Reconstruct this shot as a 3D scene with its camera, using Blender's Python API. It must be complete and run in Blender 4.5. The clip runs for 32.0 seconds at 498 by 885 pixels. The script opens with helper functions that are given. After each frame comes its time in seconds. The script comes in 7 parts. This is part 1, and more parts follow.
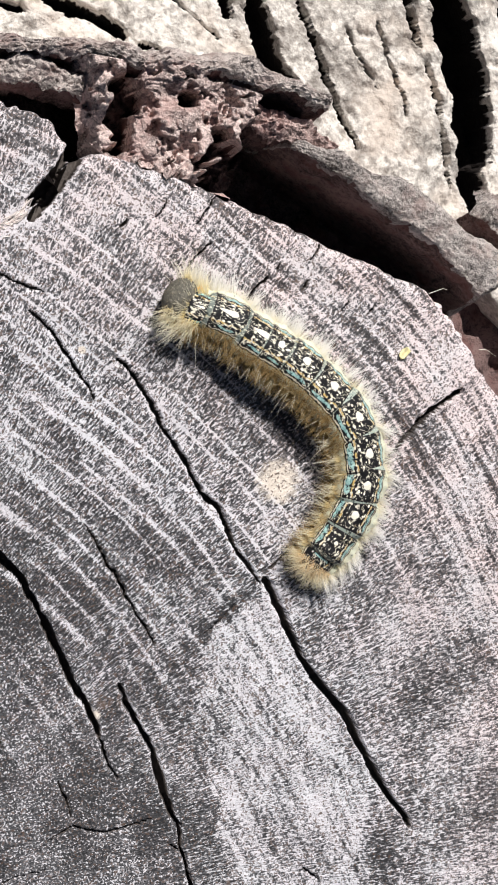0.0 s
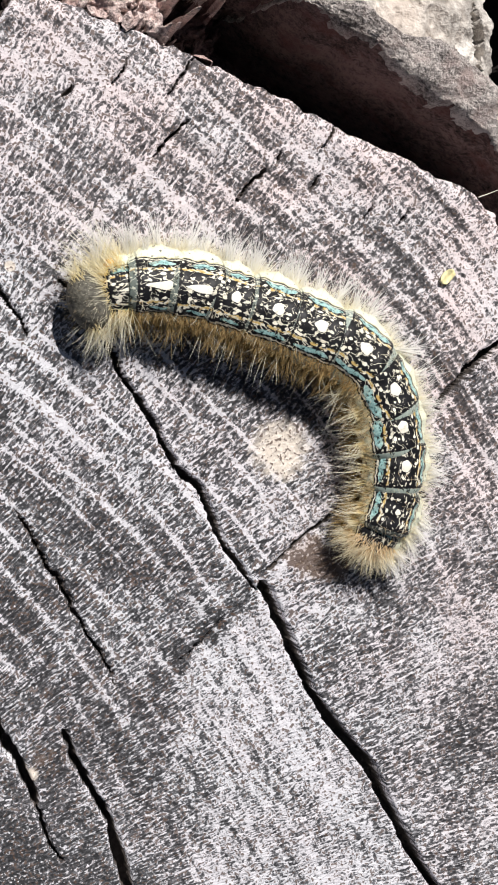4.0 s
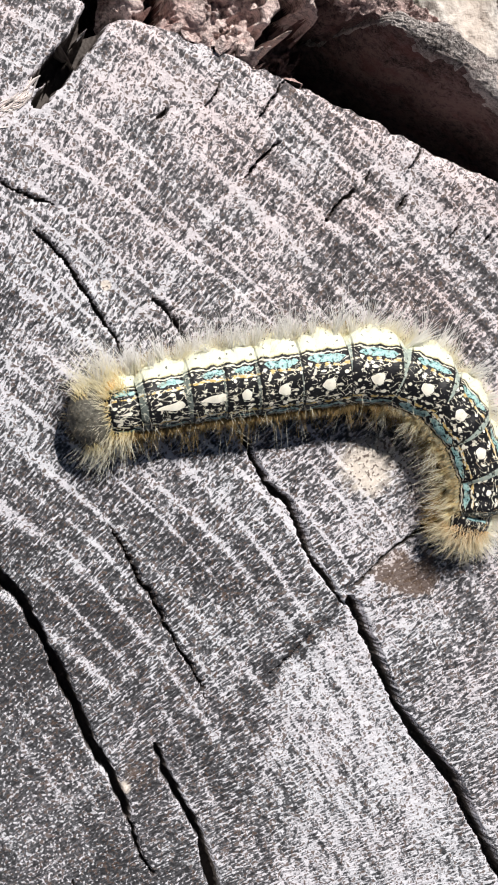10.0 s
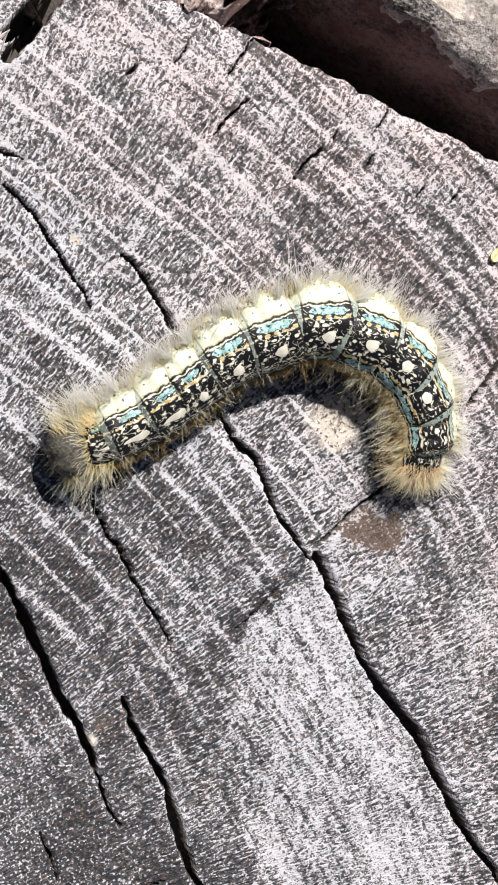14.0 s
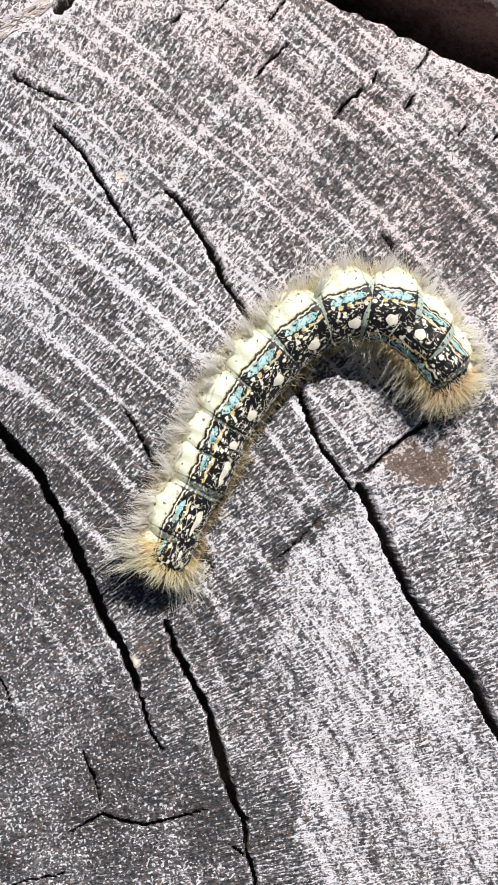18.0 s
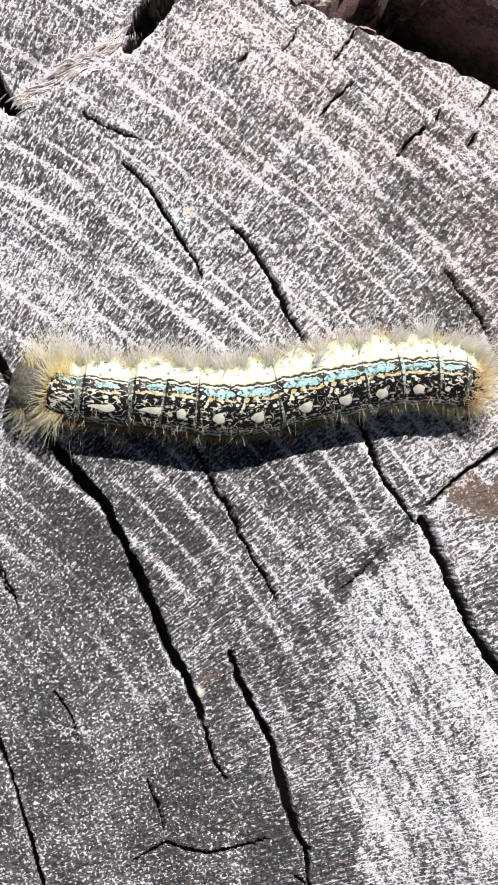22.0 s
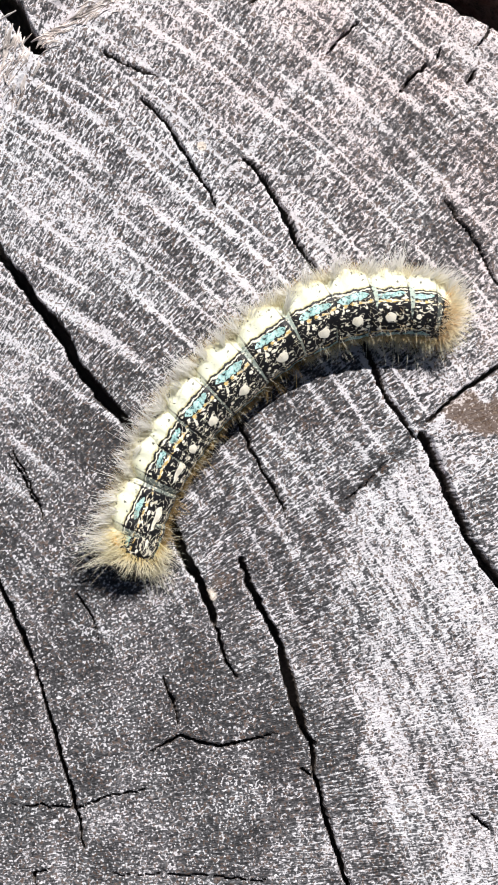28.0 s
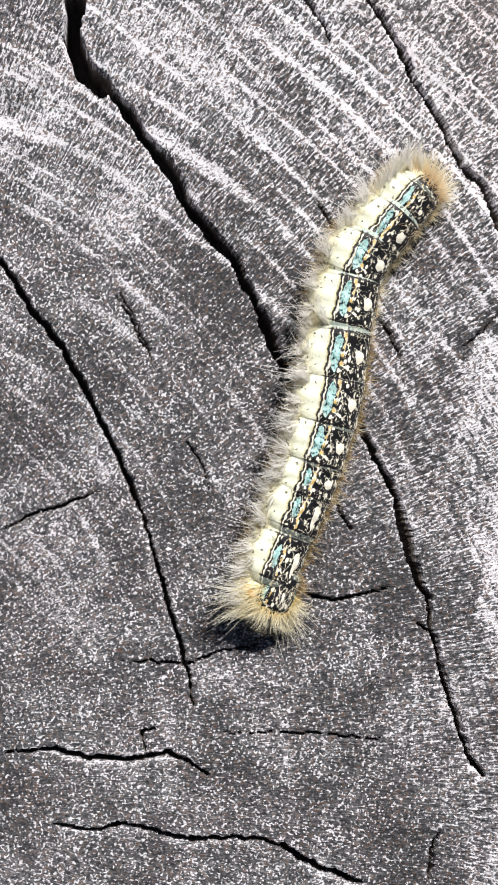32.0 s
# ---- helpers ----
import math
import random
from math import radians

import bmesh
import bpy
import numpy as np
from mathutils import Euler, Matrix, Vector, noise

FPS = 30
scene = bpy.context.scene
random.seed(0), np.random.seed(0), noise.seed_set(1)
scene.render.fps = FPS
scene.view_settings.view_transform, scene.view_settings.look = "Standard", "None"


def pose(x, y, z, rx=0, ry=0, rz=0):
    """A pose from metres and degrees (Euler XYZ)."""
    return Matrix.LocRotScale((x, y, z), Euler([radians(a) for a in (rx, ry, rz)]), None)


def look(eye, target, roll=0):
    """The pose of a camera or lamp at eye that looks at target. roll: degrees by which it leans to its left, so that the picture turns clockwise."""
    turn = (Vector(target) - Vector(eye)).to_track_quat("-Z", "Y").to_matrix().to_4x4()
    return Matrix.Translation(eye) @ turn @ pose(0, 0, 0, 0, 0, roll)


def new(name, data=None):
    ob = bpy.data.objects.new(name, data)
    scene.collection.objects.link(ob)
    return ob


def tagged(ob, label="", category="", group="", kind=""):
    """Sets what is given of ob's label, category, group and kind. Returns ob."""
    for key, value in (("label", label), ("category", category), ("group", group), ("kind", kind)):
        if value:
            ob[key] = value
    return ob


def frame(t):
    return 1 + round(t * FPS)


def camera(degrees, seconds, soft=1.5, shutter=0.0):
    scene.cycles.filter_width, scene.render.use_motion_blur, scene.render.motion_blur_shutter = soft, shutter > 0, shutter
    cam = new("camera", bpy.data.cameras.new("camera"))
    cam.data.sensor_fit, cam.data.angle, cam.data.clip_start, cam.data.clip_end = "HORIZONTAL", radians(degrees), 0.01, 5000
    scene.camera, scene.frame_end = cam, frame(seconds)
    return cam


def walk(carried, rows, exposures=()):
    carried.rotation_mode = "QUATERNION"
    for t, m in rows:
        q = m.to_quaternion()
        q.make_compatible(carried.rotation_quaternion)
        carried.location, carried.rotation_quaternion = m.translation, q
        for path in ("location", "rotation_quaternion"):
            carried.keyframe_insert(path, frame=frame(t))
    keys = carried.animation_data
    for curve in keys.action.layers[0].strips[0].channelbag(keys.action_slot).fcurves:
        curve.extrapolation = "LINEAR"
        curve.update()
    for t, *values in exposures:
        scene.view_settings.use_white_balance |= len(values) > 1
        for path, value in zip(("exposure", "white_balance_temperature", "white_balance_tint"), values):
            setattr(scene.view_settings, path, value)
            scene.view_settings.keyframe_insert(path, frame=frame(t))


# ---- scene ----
cam = camera(19.51, 32.0, soft=1.8)
walk(cam, [
    (0, pose(-0.02502, 0.03452, 0.15995, -7.46, -11.57, 4.81)),
    (0.5, pose(-0.02216, 0.03353, 0.14697, -7.43, -11.38, 4.78)),
    (1, pose(-0.01920, 0.03140, 0.13440, -7.26, -11.53, 4.74)),
    (1.5, pose(-0.01961, 0.03197, 0.13355, -7.45, -11.64, 4.72)),
    (2, pose(-0.02021, 0.03234, 0.13334, -7.06, -11.66, 4.60)),
    (2.5, pose(-0.01699, 0.02867, 0.11610, -6.76, -11.55, 4.48)),
    (4.5, pose(-0.02291, 0.02254, 0.11700, -5.72, -14.72, 4.74)),
    (5, pose(-0.02603, 0.02334, 0.11521, -5.19, -14.71, 4.73)),
    (5.5, pose(-0.02674, 0.02397, 0.11458, -4.79, -14.14, 4.70)),
    (6, pose(-0.02623, 0.02354, 0.11529, -4.98, -14.25, 4.81)),
    (6.5, pose(-0.02551, 0.02270, 0.11646, -4.98, -13.88, 4.75)),
    (7, pose(-0.02473, 0.02296, 0.11759, -5.71, -14.59, 4.89)),
    (7.5, pose(-0.02381, 0.02127, 0.11869, -5.83, -14.95, 4.93)),
    (8, pose(-0.02483, 0.02240, 0.11834, -5.90, -15.32, 4.94)),
    (8.5, pose(-0.02572, 0.02242, 0.11762, -5.58, -14.89, 4.78)),
    (9, pose(-0.02558, 0.02198, 0.11812, -5.56, -14.31, 4.69)),
    (9.5, pose(-0.02508, 0.02132, 0.11806, -5.29, -14.26, 4.68)),
    (10, pose(-0.02632, 0.02135, 0.11700, -4.98, -13.57, 4.51)),
    (10.5, pose(-0.02748, 0.02131, 0.11599, -4.75, -13.63, 4.47)),
    (11, pose(-0.02671, 0.02035, 0.11715, -4.90, -13.95, 4.58)),
    (11.5, pose(-0.02579, 0.01970, 0.11833, -5.14, -14.23, 4.72)),
    (12, pose(-0.02615, 0.01951, 0.11871, -5.32, -14.83, 4.79)),
    (12.5, pose(-0.02648, 0.02007, 0.11813, -5.14, -14.59, 4.74)),
    (13, pose(-0.02651, 0.01979, 0.11791, -5.55, -15.01, 4.79)),
    (13.5, pose(-0.02602, 0.01986, 0.11764, -5.78, -15.13, 4.86)),
    (14, pose(-0.02602, 0.01851, 0.11830, -5.41, -14.65, 4.83)),
    (14.5, pose(-0.02195, 0.01387, 0.12071, -4.52, -12.41, 4.81)),
    (16.5, pose(-0.01359, 0.00461, 0.12338, -1.34, -7.49, 4.49)),
    (17, pose(-0.01099, 0.00288, 0.12362, -0.26, -5.81, 4.43)),
    (17.5, pose(-0.00943, 0.00205, 0.12428, 0.18, -4.93, 4.43)),
    (18, pose(-0.00806, 0.00210, 0.12494, 0.15, -4.92, 4.49)),
    (18.5, pose(-0.00610, 0.00246, 0.12571, -0.05, -4.97, 4.51)),
    (19, pose(-0.00756, -0.00048, 0.12588, 0.18, -5.24, 4.50)),
    (19.5, pose(-0.00423, -0.00158, 0.12647, 0.19, -5.06, 4.46)),
    (20, pose(-0.00378, -0.00192, 0.12587, 0.33, -4.77, 4.43)),
    (20.5, pose(-0.00459, -0.00244, 0.12521, 1.04, -4.06, 4.44)),
    (21, pose(-0.00659, -0.00029, 0.12508, 1.27, -3.84, 4.57)),
    (21.5, pose(-0.00952, 0.00195, 0.12600, 1.01, -3.97, 4.71)),
    (22, pose(-0.01215, 0.00285, 0.12622, 0.91, -4.16, 4.79)),
    (22.5, pose(-0.01705, 0.00368, 0.12566, 0.87, -4.32, 4.88)),
    (23, pose(-0.02097, 0.00503, 0.12504, 0.63, -4.59, 4.90)),
    (23.5, pose(-0.02169, 0.00538, 0.12546, 0.74, -4.65, 4.94)),
    (24, pose(-0.01885, 0.00535, 0.12764, 0.74, -4.61, 5.02)),
    (24.5, pose(-0.01366, 0.00435, 0.13062, 0.68, -4.44, 5.11)),
    (26.5, pose(-0.01383, 0.00077, 0.13184, 0.41, -3.47, 5.12)),
    (27, pose(-0.00814, -0.00098, 0.13403, 0.37, -2.84, 5.08)),
    (27.5, pose(-0.00752, -0.00229, 0.13454, 0.33, -2.83, 5.03)),
    (28, pose(-0.00986, -0.00312, 0.13443, 0.27, -2.76, 4.94)),
    (28.5, pose(-0.00910, -0.00618, 0.13445, 0.39, -2.90, 4.83)),
    (29, pose(-0.00847, -0.01321, 0.13409, 0.81, -3.60, 4.83)),
    (29.5, pose(-0.00830, -0.01682, 0.13327, 0.92, -4.06, 4.79)),
    (30, pose(-0.01176, -0.01640, 0.13259, 0.51, -3.95, 4.86)),
    (30.5, pose(-0.01493, -0.01644, 0.13230, 0.20, -3.95, 4.96)),
    (31, pose(-0.01690, -0.01914, 0.13151, 0.65, -4.30, 5.03)),
    (31.5, pose(-0.02113, -0.01874, 0.13005, 0.40, -4.66, 5.07)),
    (32, pose(-0.02318, -0.01796, 0.12883, 0.08, -4.72, 5.04)),
], exposures=((0, 0.10), (14, 0.13), (17, 0.17), (20, 0.16), (22, 0.24), (32, 0.27)))

# light: high sun from beyond the bark edge, clear sky
world = bpy.data.worlds.new("sky")
scene.world = world
world.use_nodes = True
sky = world.node_tree.nodes.new("ShaderNodeTexSky")
sky.sky_type, sky.sun_disc = "NISHITA", False
sky.sun_elevation, sky.sun_rotation = radians(49), radians(15)
world.node_tree.links.new(sky.outputs[0], world.node_tree.nodes["Background"].inputs[0])
world.node_tree.nodes["Background"].inputs[1].default_value = 0.021
sun = new("sun", bpy.data.lights.new("sun", "SUN"))
sun.data.energy, sun.data.angle, sun.data.color = 5.0, radians(0.5), (1.0, 0.96, 0.92)
sun.matrix_world = look((0.050, 0.19, 0.226), (0, 0, 0))

MM = 0.001


# ---- materials ----
class Nodes:
    """A small builder for node materials."""

    def __init__(self, name, rough=0.8):
        self.mat = bpy.data.materials.new(name)
        self.mat.use_nodes = True
        self.tree = self.mat.node_tree
        self.out = self.tree.nodes["Principled BSDF"]
        self.out.inputs["Roughness"].default_value = rough
        self.out.inputs["Specular IOR Level"].default_value = 0.25

    def put(self, socket, value):
        if isinstance(value, bpy.types.NodeSocket):
            self.tree.links.new(value, socket)
        elif value is not None:
            socket.default_value = value

    def math(self, op, a, b=None, c=None, clamp=False):
        n = self.tree.nodes.new("ShaderNodeMath")
        n.operation, n.use_clamp = op, clamp
        for s, v in zip(n.inputs, (a, b, c)):
            self.put(s, v)
        return n.outputs[0]

    def attr(self, name):
        n = self.tree.nodes.new("ShaderNodeAttribute")
        n.attribute_name = name
        return n.outputs["Fac"]

    def place(self):
        return self.tree.nodes.new("ShaderNodeTexCoord").outputs["Object"]

    def parts(self, vector):
        n = self.tree.nodes.new("ShaderNodeSeparateXYZ")
        self.put(n.inputs[0], vector)
        return n.outputs

    def vec(self, x, y, z=0.0):
        n = self.tree.nodes.new("ShaderNodeCombineXYZ")
        for s, v in zip(n.inputs, (x, y, z)):
            self.put(s, v)
        return n.outputs[0]

    def noise(self, vector, scale=1.0, detail=3.0, rough=0.55, warp=0.0):
        n = self.tree.nodes.new("ShaderNodeTexNoise")
        self.put(n.inputs["Vector"], vector)
        for key, v in (("Scale", scale), ("Detail", detail), ("Roughness", rough), ("Distortion", warp)):
            n.inputs[key].default_value = v
        return n.outputs[0]

    def cells(self, vector, scale, random=1.0):
        n = self.tree.nodes.new("ShaderNodeTexVoronoi")
        self.put(n.inputs["Vector"], vector)
        n.inputs["Scale"].default_value, n.inputs["Randomness"].default_value = scale, random
        return n.outputs[0]

    def ramp(self, fac, *stops):
        n = self.tree.nodes.new("ShaderNodeValToRGB")
        self.put(n.inputs[0], fac)
        r = n.color_ramp
        while len(r.elements) < len(stops):
            r.elements.new(0.5)
        for e, (p, c) in zip(r.elements, stops):
            e.position = p
            e.color = (c, c, c, 1) if not isinstance(c, tuple) else (*c, 1)
        return n.outputs[0]

    def mix(self, fac, a, b, blend="MIX"):
        n = self.tree.nodes.new("ShaderNodeMix")
        n.data_type, n.blend_type = "RGBA", blend
        self.put(n.inputs[0], fac)
        for s, v in ((n.inputs[6], a), (n.inputs[7], b)):
            self.put(s, (*v, 1) if isinstance(v, tuple) else v)
        return n.outputs[2]

    def finish(self, colour, height=None, depth=0.0001, strength=0.6):
        self.put(self.out.inputs["Base Color"], (*colour, 1) if isinstance(colour, tuple) else colour)
        if height is not None:
            n = self.tree.nodes.new("ShaderNodeBump")
            n.inputs["Strength"].default_value, n.inputs["Distance"].default_value = strength, depth
            self.put(n.inputs["Height"], height)
            self.put(self.out.inputs["Normal"], n.outputs[0])
        return self.mat


def wood_material():
    """Grey weathered end grain: pale lines along the rings, short broken flecks and thin rays across them, a darker smoother heart."""
    n = Nodes("weathered_end_grain", 0.72)
    ring, arc, pale, stain, heart = (n.attr(k) for k in ("ring", "arc", "pale", "stain", "heart"))
    at = n.place()
    along = lambda r, a, *rest: n.noise(n.vec(n.math("MULTIPLY", ring, r), n.math("MULTIPLY", arc, a)), 1.0, *rest)
    plus = lambda fac, size, tone, mid=0.5: n.math("MULTIPLY_ADD", n.math("SUBTRACT", fac, mid), size, tone)
    fleck = along(0.75, 3.4, 0.6, 0.5, 0.15)
    squig = n.ramp(n.math("ABSOLUTE", n.math("SUBTRACT", along(0.8, 2.3, 0.3, 0.5, 0.3), 0.5)), (0.0, 1.0), (0.045, 0.8), (0.09, 0.0))
    dash = n.ramp(along(1.45, 4.7, 0.2, 0.5, 0.1), (0.53, 0.0), (0.60, 1.0))
    dots = n.ramp(n.noise(at, 4300.0, 0.2, 0.5), (0.59, 0.0), (0.64, 1.0))
    drift, wobble = along(0.10, 0.16, 2.0, 0.5), along(0.55, 0.9, 2.0, 0.6)
    hatch = n.math("PINGPONG", n.math("MULTIPLY_ADD", wobble, 3.2, n.math("MULTIPLY_ADD", drift, 3.0, n.math("MULTIPLY", arc, 2.9))), 0.5)
    worm = along(1.0, 2.2, 2.0, 0.6, 0.7)
    gaps = along(0.55, 0.42, 3.0, 0.65)
    ray = n.ramp(along(0.16, 4.4, 2.0, 0.55, 0.1), (0.60, 0.0), (0.67, 1.0))
    grit = n.noise(at, 3700.0, 0.5, 0.5, 0.4)
    blot = n.noise(at, 1900.0, 2.0, 0.6)
    band = along(0.20, 0.012, 1.0, 0.5)
    line = n.ramp(n.math("PINGPONG", n.math("MULTIPLY_ADD", worm, 0.10, n.math("MULTIPLY_ADD", band, 2.2, n.math("MULTIPLY", ring, 0.37))), 0.5), (0.0, 1.0), (0.05, 0.75), (0.14, 0.0))
    line = n.math("MULTIPLY", line, n.ramp(along(0.25, 0.10, 3.0), (0.36, 0.1), (0.54, 1.0)))
    line = n.math("MULTIPLY", line, n.ramp(n.math("MULTIPLY", arc, 0.01), (0.36, 0.25), (0.56, 1.0)))
    cloud = n.noise(at, 95.0, 4.0, 0.6)
    patch = n.noise(at, 330.0, 2.0, 0.5)
    lean = n.math("MULTIPLY_ADD", arc, 0.16, ring)
    slant = n.math("MULTIPLY_ADD", arc, -0.45, ring)
    scratch = n.noise(n.vec(n.math("MULTIPLY", lean, 1.5), n.math("MULTIPLY", arc, 0.10)), 1.0, 3.0, 0.6, 0.9)
    cross = n.noise(n.vec(n.math("MULTIPLY", slant, 1.3), n.math("MULTIPLY", arc, 0.14)), 1.0, 2.0, 0.6, 0.5)
    swathe = n.noise(n.vec(n.math("MULTIPLY", lean, 0.42), n.math("MULTIPLY", arc, 0.07)), 1.0, 2.0, 0.5, 0.3)
    keen = n.math("MULTIPLY_ADD", heart, -0.62, 1.0)
    keen = n.math("MULTIPLY", keen, n.math("MULTIPLY_ADD", pale, -0.55, 1.0, clamp=True))
    border = n.ramp(n.math("MULTIPLY", ring, 0.008), (0.83, 0.0), (0.89, 1.0))
    keen = n.math("MULTIPLY", keen, n.math("MULTIPLY_ADD", border, -0.30, 1.0))
    calm = n.ramp(n.math("MULTIPLY", ring, 0.008), (0.69, 1.0), (0.80, 0.62))
    keen = n.math("MULTIPLY", keen, calm)
    tone = plus(fleck, n.math("MULTIPLY", keen, n.math("MULTIPLY_ADD", gaps, 0.5, 0.05)), 0.0)
    tone = plus(squig, n.math("MULTIPLY", n.math("MULTIPLY_ADD", heart, -0.6, calm), n.math("MULTIPLY", gaps, 0.14)), tone, 0.36)
    tone = plus(dash, n.math("MULTIPLY", n.math("MULTIPLY_ADD", heart, -0.7, calm), n.math("MULTIPLY", gaps, 0.31)), tone, 0.30)
    tone = n.math("MULTIPLY_ADD", dots, n.math("MULTIPLY", gaps, n.math("MULTIPLY_ADD", heart, 0.16, 0.11)), tone)
    tone = plus(n.math("MULTIPLY", hatch, gaps), n.math("MULTIPLY", keen, 0.18), tone, 0.125)
    tone = plus(worm, n.math("MULTIPLY", keen, 0.22), tone)
    tone = plus(grit, n.math("MULTIPLY_ADD", heart, -0.04, 0.36), tone)
    tone = plus(blot, 0.20, tone)
    tone = n.math("MULTIPLY_ADD", ray, n.math("MULTIPLY", keen, 0.10), tone)
    grains = n.math("MULTIPLY", n.ramp(n.cells(at, 2300.0), (0.16, 1.0), (0.28, 0.0)), n.ramp(blot, (0.47, 0.0), (0.55, 1.0)))
    tone = n.math("MULTIPLY_ADD", grains, n.math("MULTIPLY_ADD", heart, 0.14, 0.03), tone)
    tone = n.math("MULTIPLY_ADD", line, n.math("MULTIPLY", keen, 0.25), tone)
    tone = n.math("MULTIPLY_ADD", n.attr("fresh"), 0.22, tone)
    tone = n.math("MULTIPLY_ADD", n.attr("lip"), n.math("MULTIPLY", blot, 0.15), tone)
    tone = plus(cloud, 0.34, tone)
    tone = plus(patch, 0.12, tone)
    bright = n.math("ADD", plus(scratch, 0.55, 0.090), n.math("ADD", plus(swathe, 0.42, 0.0), plus(cross, 0.30, 0.0)))
    tone = n.math("MULTIPLY_ADD", pale, bright, tone)
    tone = n.math("MULTIPLY_ADD", border, plus(along(1.6, 0.12, 2.0, 0.6), 0.5, 0.025), tone)
    pits = n.math("MULTIPLY", n.ramp(n.cells(at, 1900.0), (0.12, 1.0), (0.22, 0.0)), n.ramp(grit, (0.48, 0.0), (0.54, 1.0)))
    tone = n.math("MULTIPLY_ADD", n.math("MULTIPLY", pits, heart), -0.13, tone)
    tone = n.math("MULTIPLY_ADD", heart, -0.072, tone)
    tone = n.math("MULTIPLY_ADD", n.attr("tone_drop"), -0.035, tone)
    grey = n.ramp(n.math("ADD", tone, 0.533), (0.38, (0.030, 0.030, 0.031)), (0.46, (0.070, 0.070, 0.072)), (0.52, (0.135, 0.135, 0.138)), (0.555, (0.32, 0.318, 0.32)), (0.61, (0.665, 0.656, 0.656)))
    warm = n.math("MULTIPLY", n.ramp(n.math("MULTIPLY", ring, 0.008), (0.70, 0.0), (0.90, 1.0)), 0.8)
    tint = n.mix(warm, (1.0, 0.983, 1.045), (1.13, 0.965, 0.965))
    tint = n.mix(n.ramp(n.noise(at, 150.0, 2.0), (0.42, 0.0), (0.62, 0.5)), tint, (0.96, 1.0, 1.06))
    colour = n.mix(1.0, grey, tint, "MULTIPLY")
    colour = n.mix(n.ramp(n.math("ADD", stain, n.math("MULTIPLY_ADD", worm, 0.9, -0.45)), (0.30, 0.0), (0.75, 0.85)), colour, (0.80, 0.71, 0.62))
    rust = n.attr("rust")
    colour = n.mix(n.ramp(n.math("ADD", rust, n.math("MULTIPLY_ADD", blot, 1.2, -0.6)), (0.15, 0.0), (0.6, 0.40)), colour, (0.42, 0.30, 0.21))
    brown = n.ramp(n.math("ADD", rust, n.math("MULTIPLY_ADD", grit, 3.4, n.math("MULTIPLY_ADD", blot, 1.6, -2.5))), (0.30, 0.0), (0.60, 0.85))
    colour = n.mix(brown, colour, (0.085, 0.052, 0.037))
    # cracks turn dark brown with depth, painting in the shade between their walls
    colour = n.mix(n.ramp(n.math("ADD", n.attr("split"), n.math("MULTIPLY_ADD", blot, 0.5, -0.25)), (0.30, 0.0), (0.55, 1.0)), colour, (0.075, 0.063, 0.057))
    return n.finish(colour, n.math("MULTIPLY_ADD", squig, 0.25, n.math("MULTIPLY_ADD", grit, 0.5, blot)), 0.0002, 0.6)


def bark_material(name, dark, light, red, scale=1.0):
    """Crumbly bark: dark pits, pale weathered crests, a tinge of red where it has broken."""
    n = Nodes(name, 0.85)
    at = n.place()
    big = n.noise(at, 160 * scale, 4.0, 0.65)
    fine = n.noise(at, 1300 * scale, 4.0, 0.7)
    grain = n.noise(at, 4200 * scale, 2.0, 0.6)
    tone = n.math("MULTIPLY_ADD", big, 0.35, n.math("MULTIPLY_ADD", fine, 0.4, n.math("MULTIPLY", grain, 0.3)))
    colour = n.ramp(tone, (0.40, dark), (0.485, tuple((a + b) / 2.4 for a, b in zip(dark, light))), (0.57, light))
    colour = n.mix(n.ramp(n.noise(at, 260 * scale, 3.0, 0.6), (0.48, 0.0), (0.66, 0.7)), colour, red)
    # furrow shade painted in: near black where the cut is deep
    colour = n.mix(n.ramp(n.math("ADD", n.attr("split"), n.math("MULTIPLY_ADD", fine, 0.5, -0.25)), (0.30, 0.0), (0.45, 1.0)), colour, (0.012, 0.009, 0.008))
    return n.finish(colour, n.math("ADD", fine, n.math("MULTIPLY", grain, 0.5)), 0.0006, 0.9)


def skin_material():
    """The larva's skin: a black back full of short wavy cream lines, a broken orange line, dull greenish flanks."""
    n = Nodes("larva_skin", 0.5)
    at = n.place()
    x, y, z = n.parts(at)
    turn = n.math("DIVIDE", n.math("ARCTAN2", n.math("ABSOLUTE", y), z), math.pi)
    wave = n.noise(at, 1100.0, 3.0, 0.65)
    turn = n.math("ADD", turn, n.math("MULTIPLY_ADD", wave, 0.10, -0.05))
    black, cream, orange, flank = (0.008, 0.008, 0.010), (0.80, 0.76, 0.63), (0.62, 0.44, 0.15), (0.76, 0.78, 0.63)
    wob = n.noise(at, 2600.0, 1.0, 0.5)
    fore = n.attr("fore")
    lie = n.vec(n.math("MULTIPLY", x, 0.72), y, z)
    maze = n.noise(lie, 2000.0, 0.4, 0.5, 0.3)
    curl = n.ramp(n.math("ABSOLUTE", n.math("SUBTRACT", maze, 0.5)), (0.016, 1.0), (0.026, 0.0))
    pick = n.noise(at, 1700.0, 1.0, 0.5)
    blob = n.ramp(n.math("MULTIPLY_ADD", fore, 0.022, n.noise(lie, 3600.0, 0.3, 0.5, 0.2)), (0.660, 0.0), (0.678, 1.0))
    thin = n.noise(n.vec(n.math("MULTIPLY", x, 0.5), y, z), 4200.0, 2.0, 0.6)
    chip = n.math("MAXIMUM", blob, n.math("MULTIPLY", curl, n.ramp(n.math("MULTIPLY_ADD", fore, 0.05, pick), (0.49, 0.0), (0.52, 1.0))))
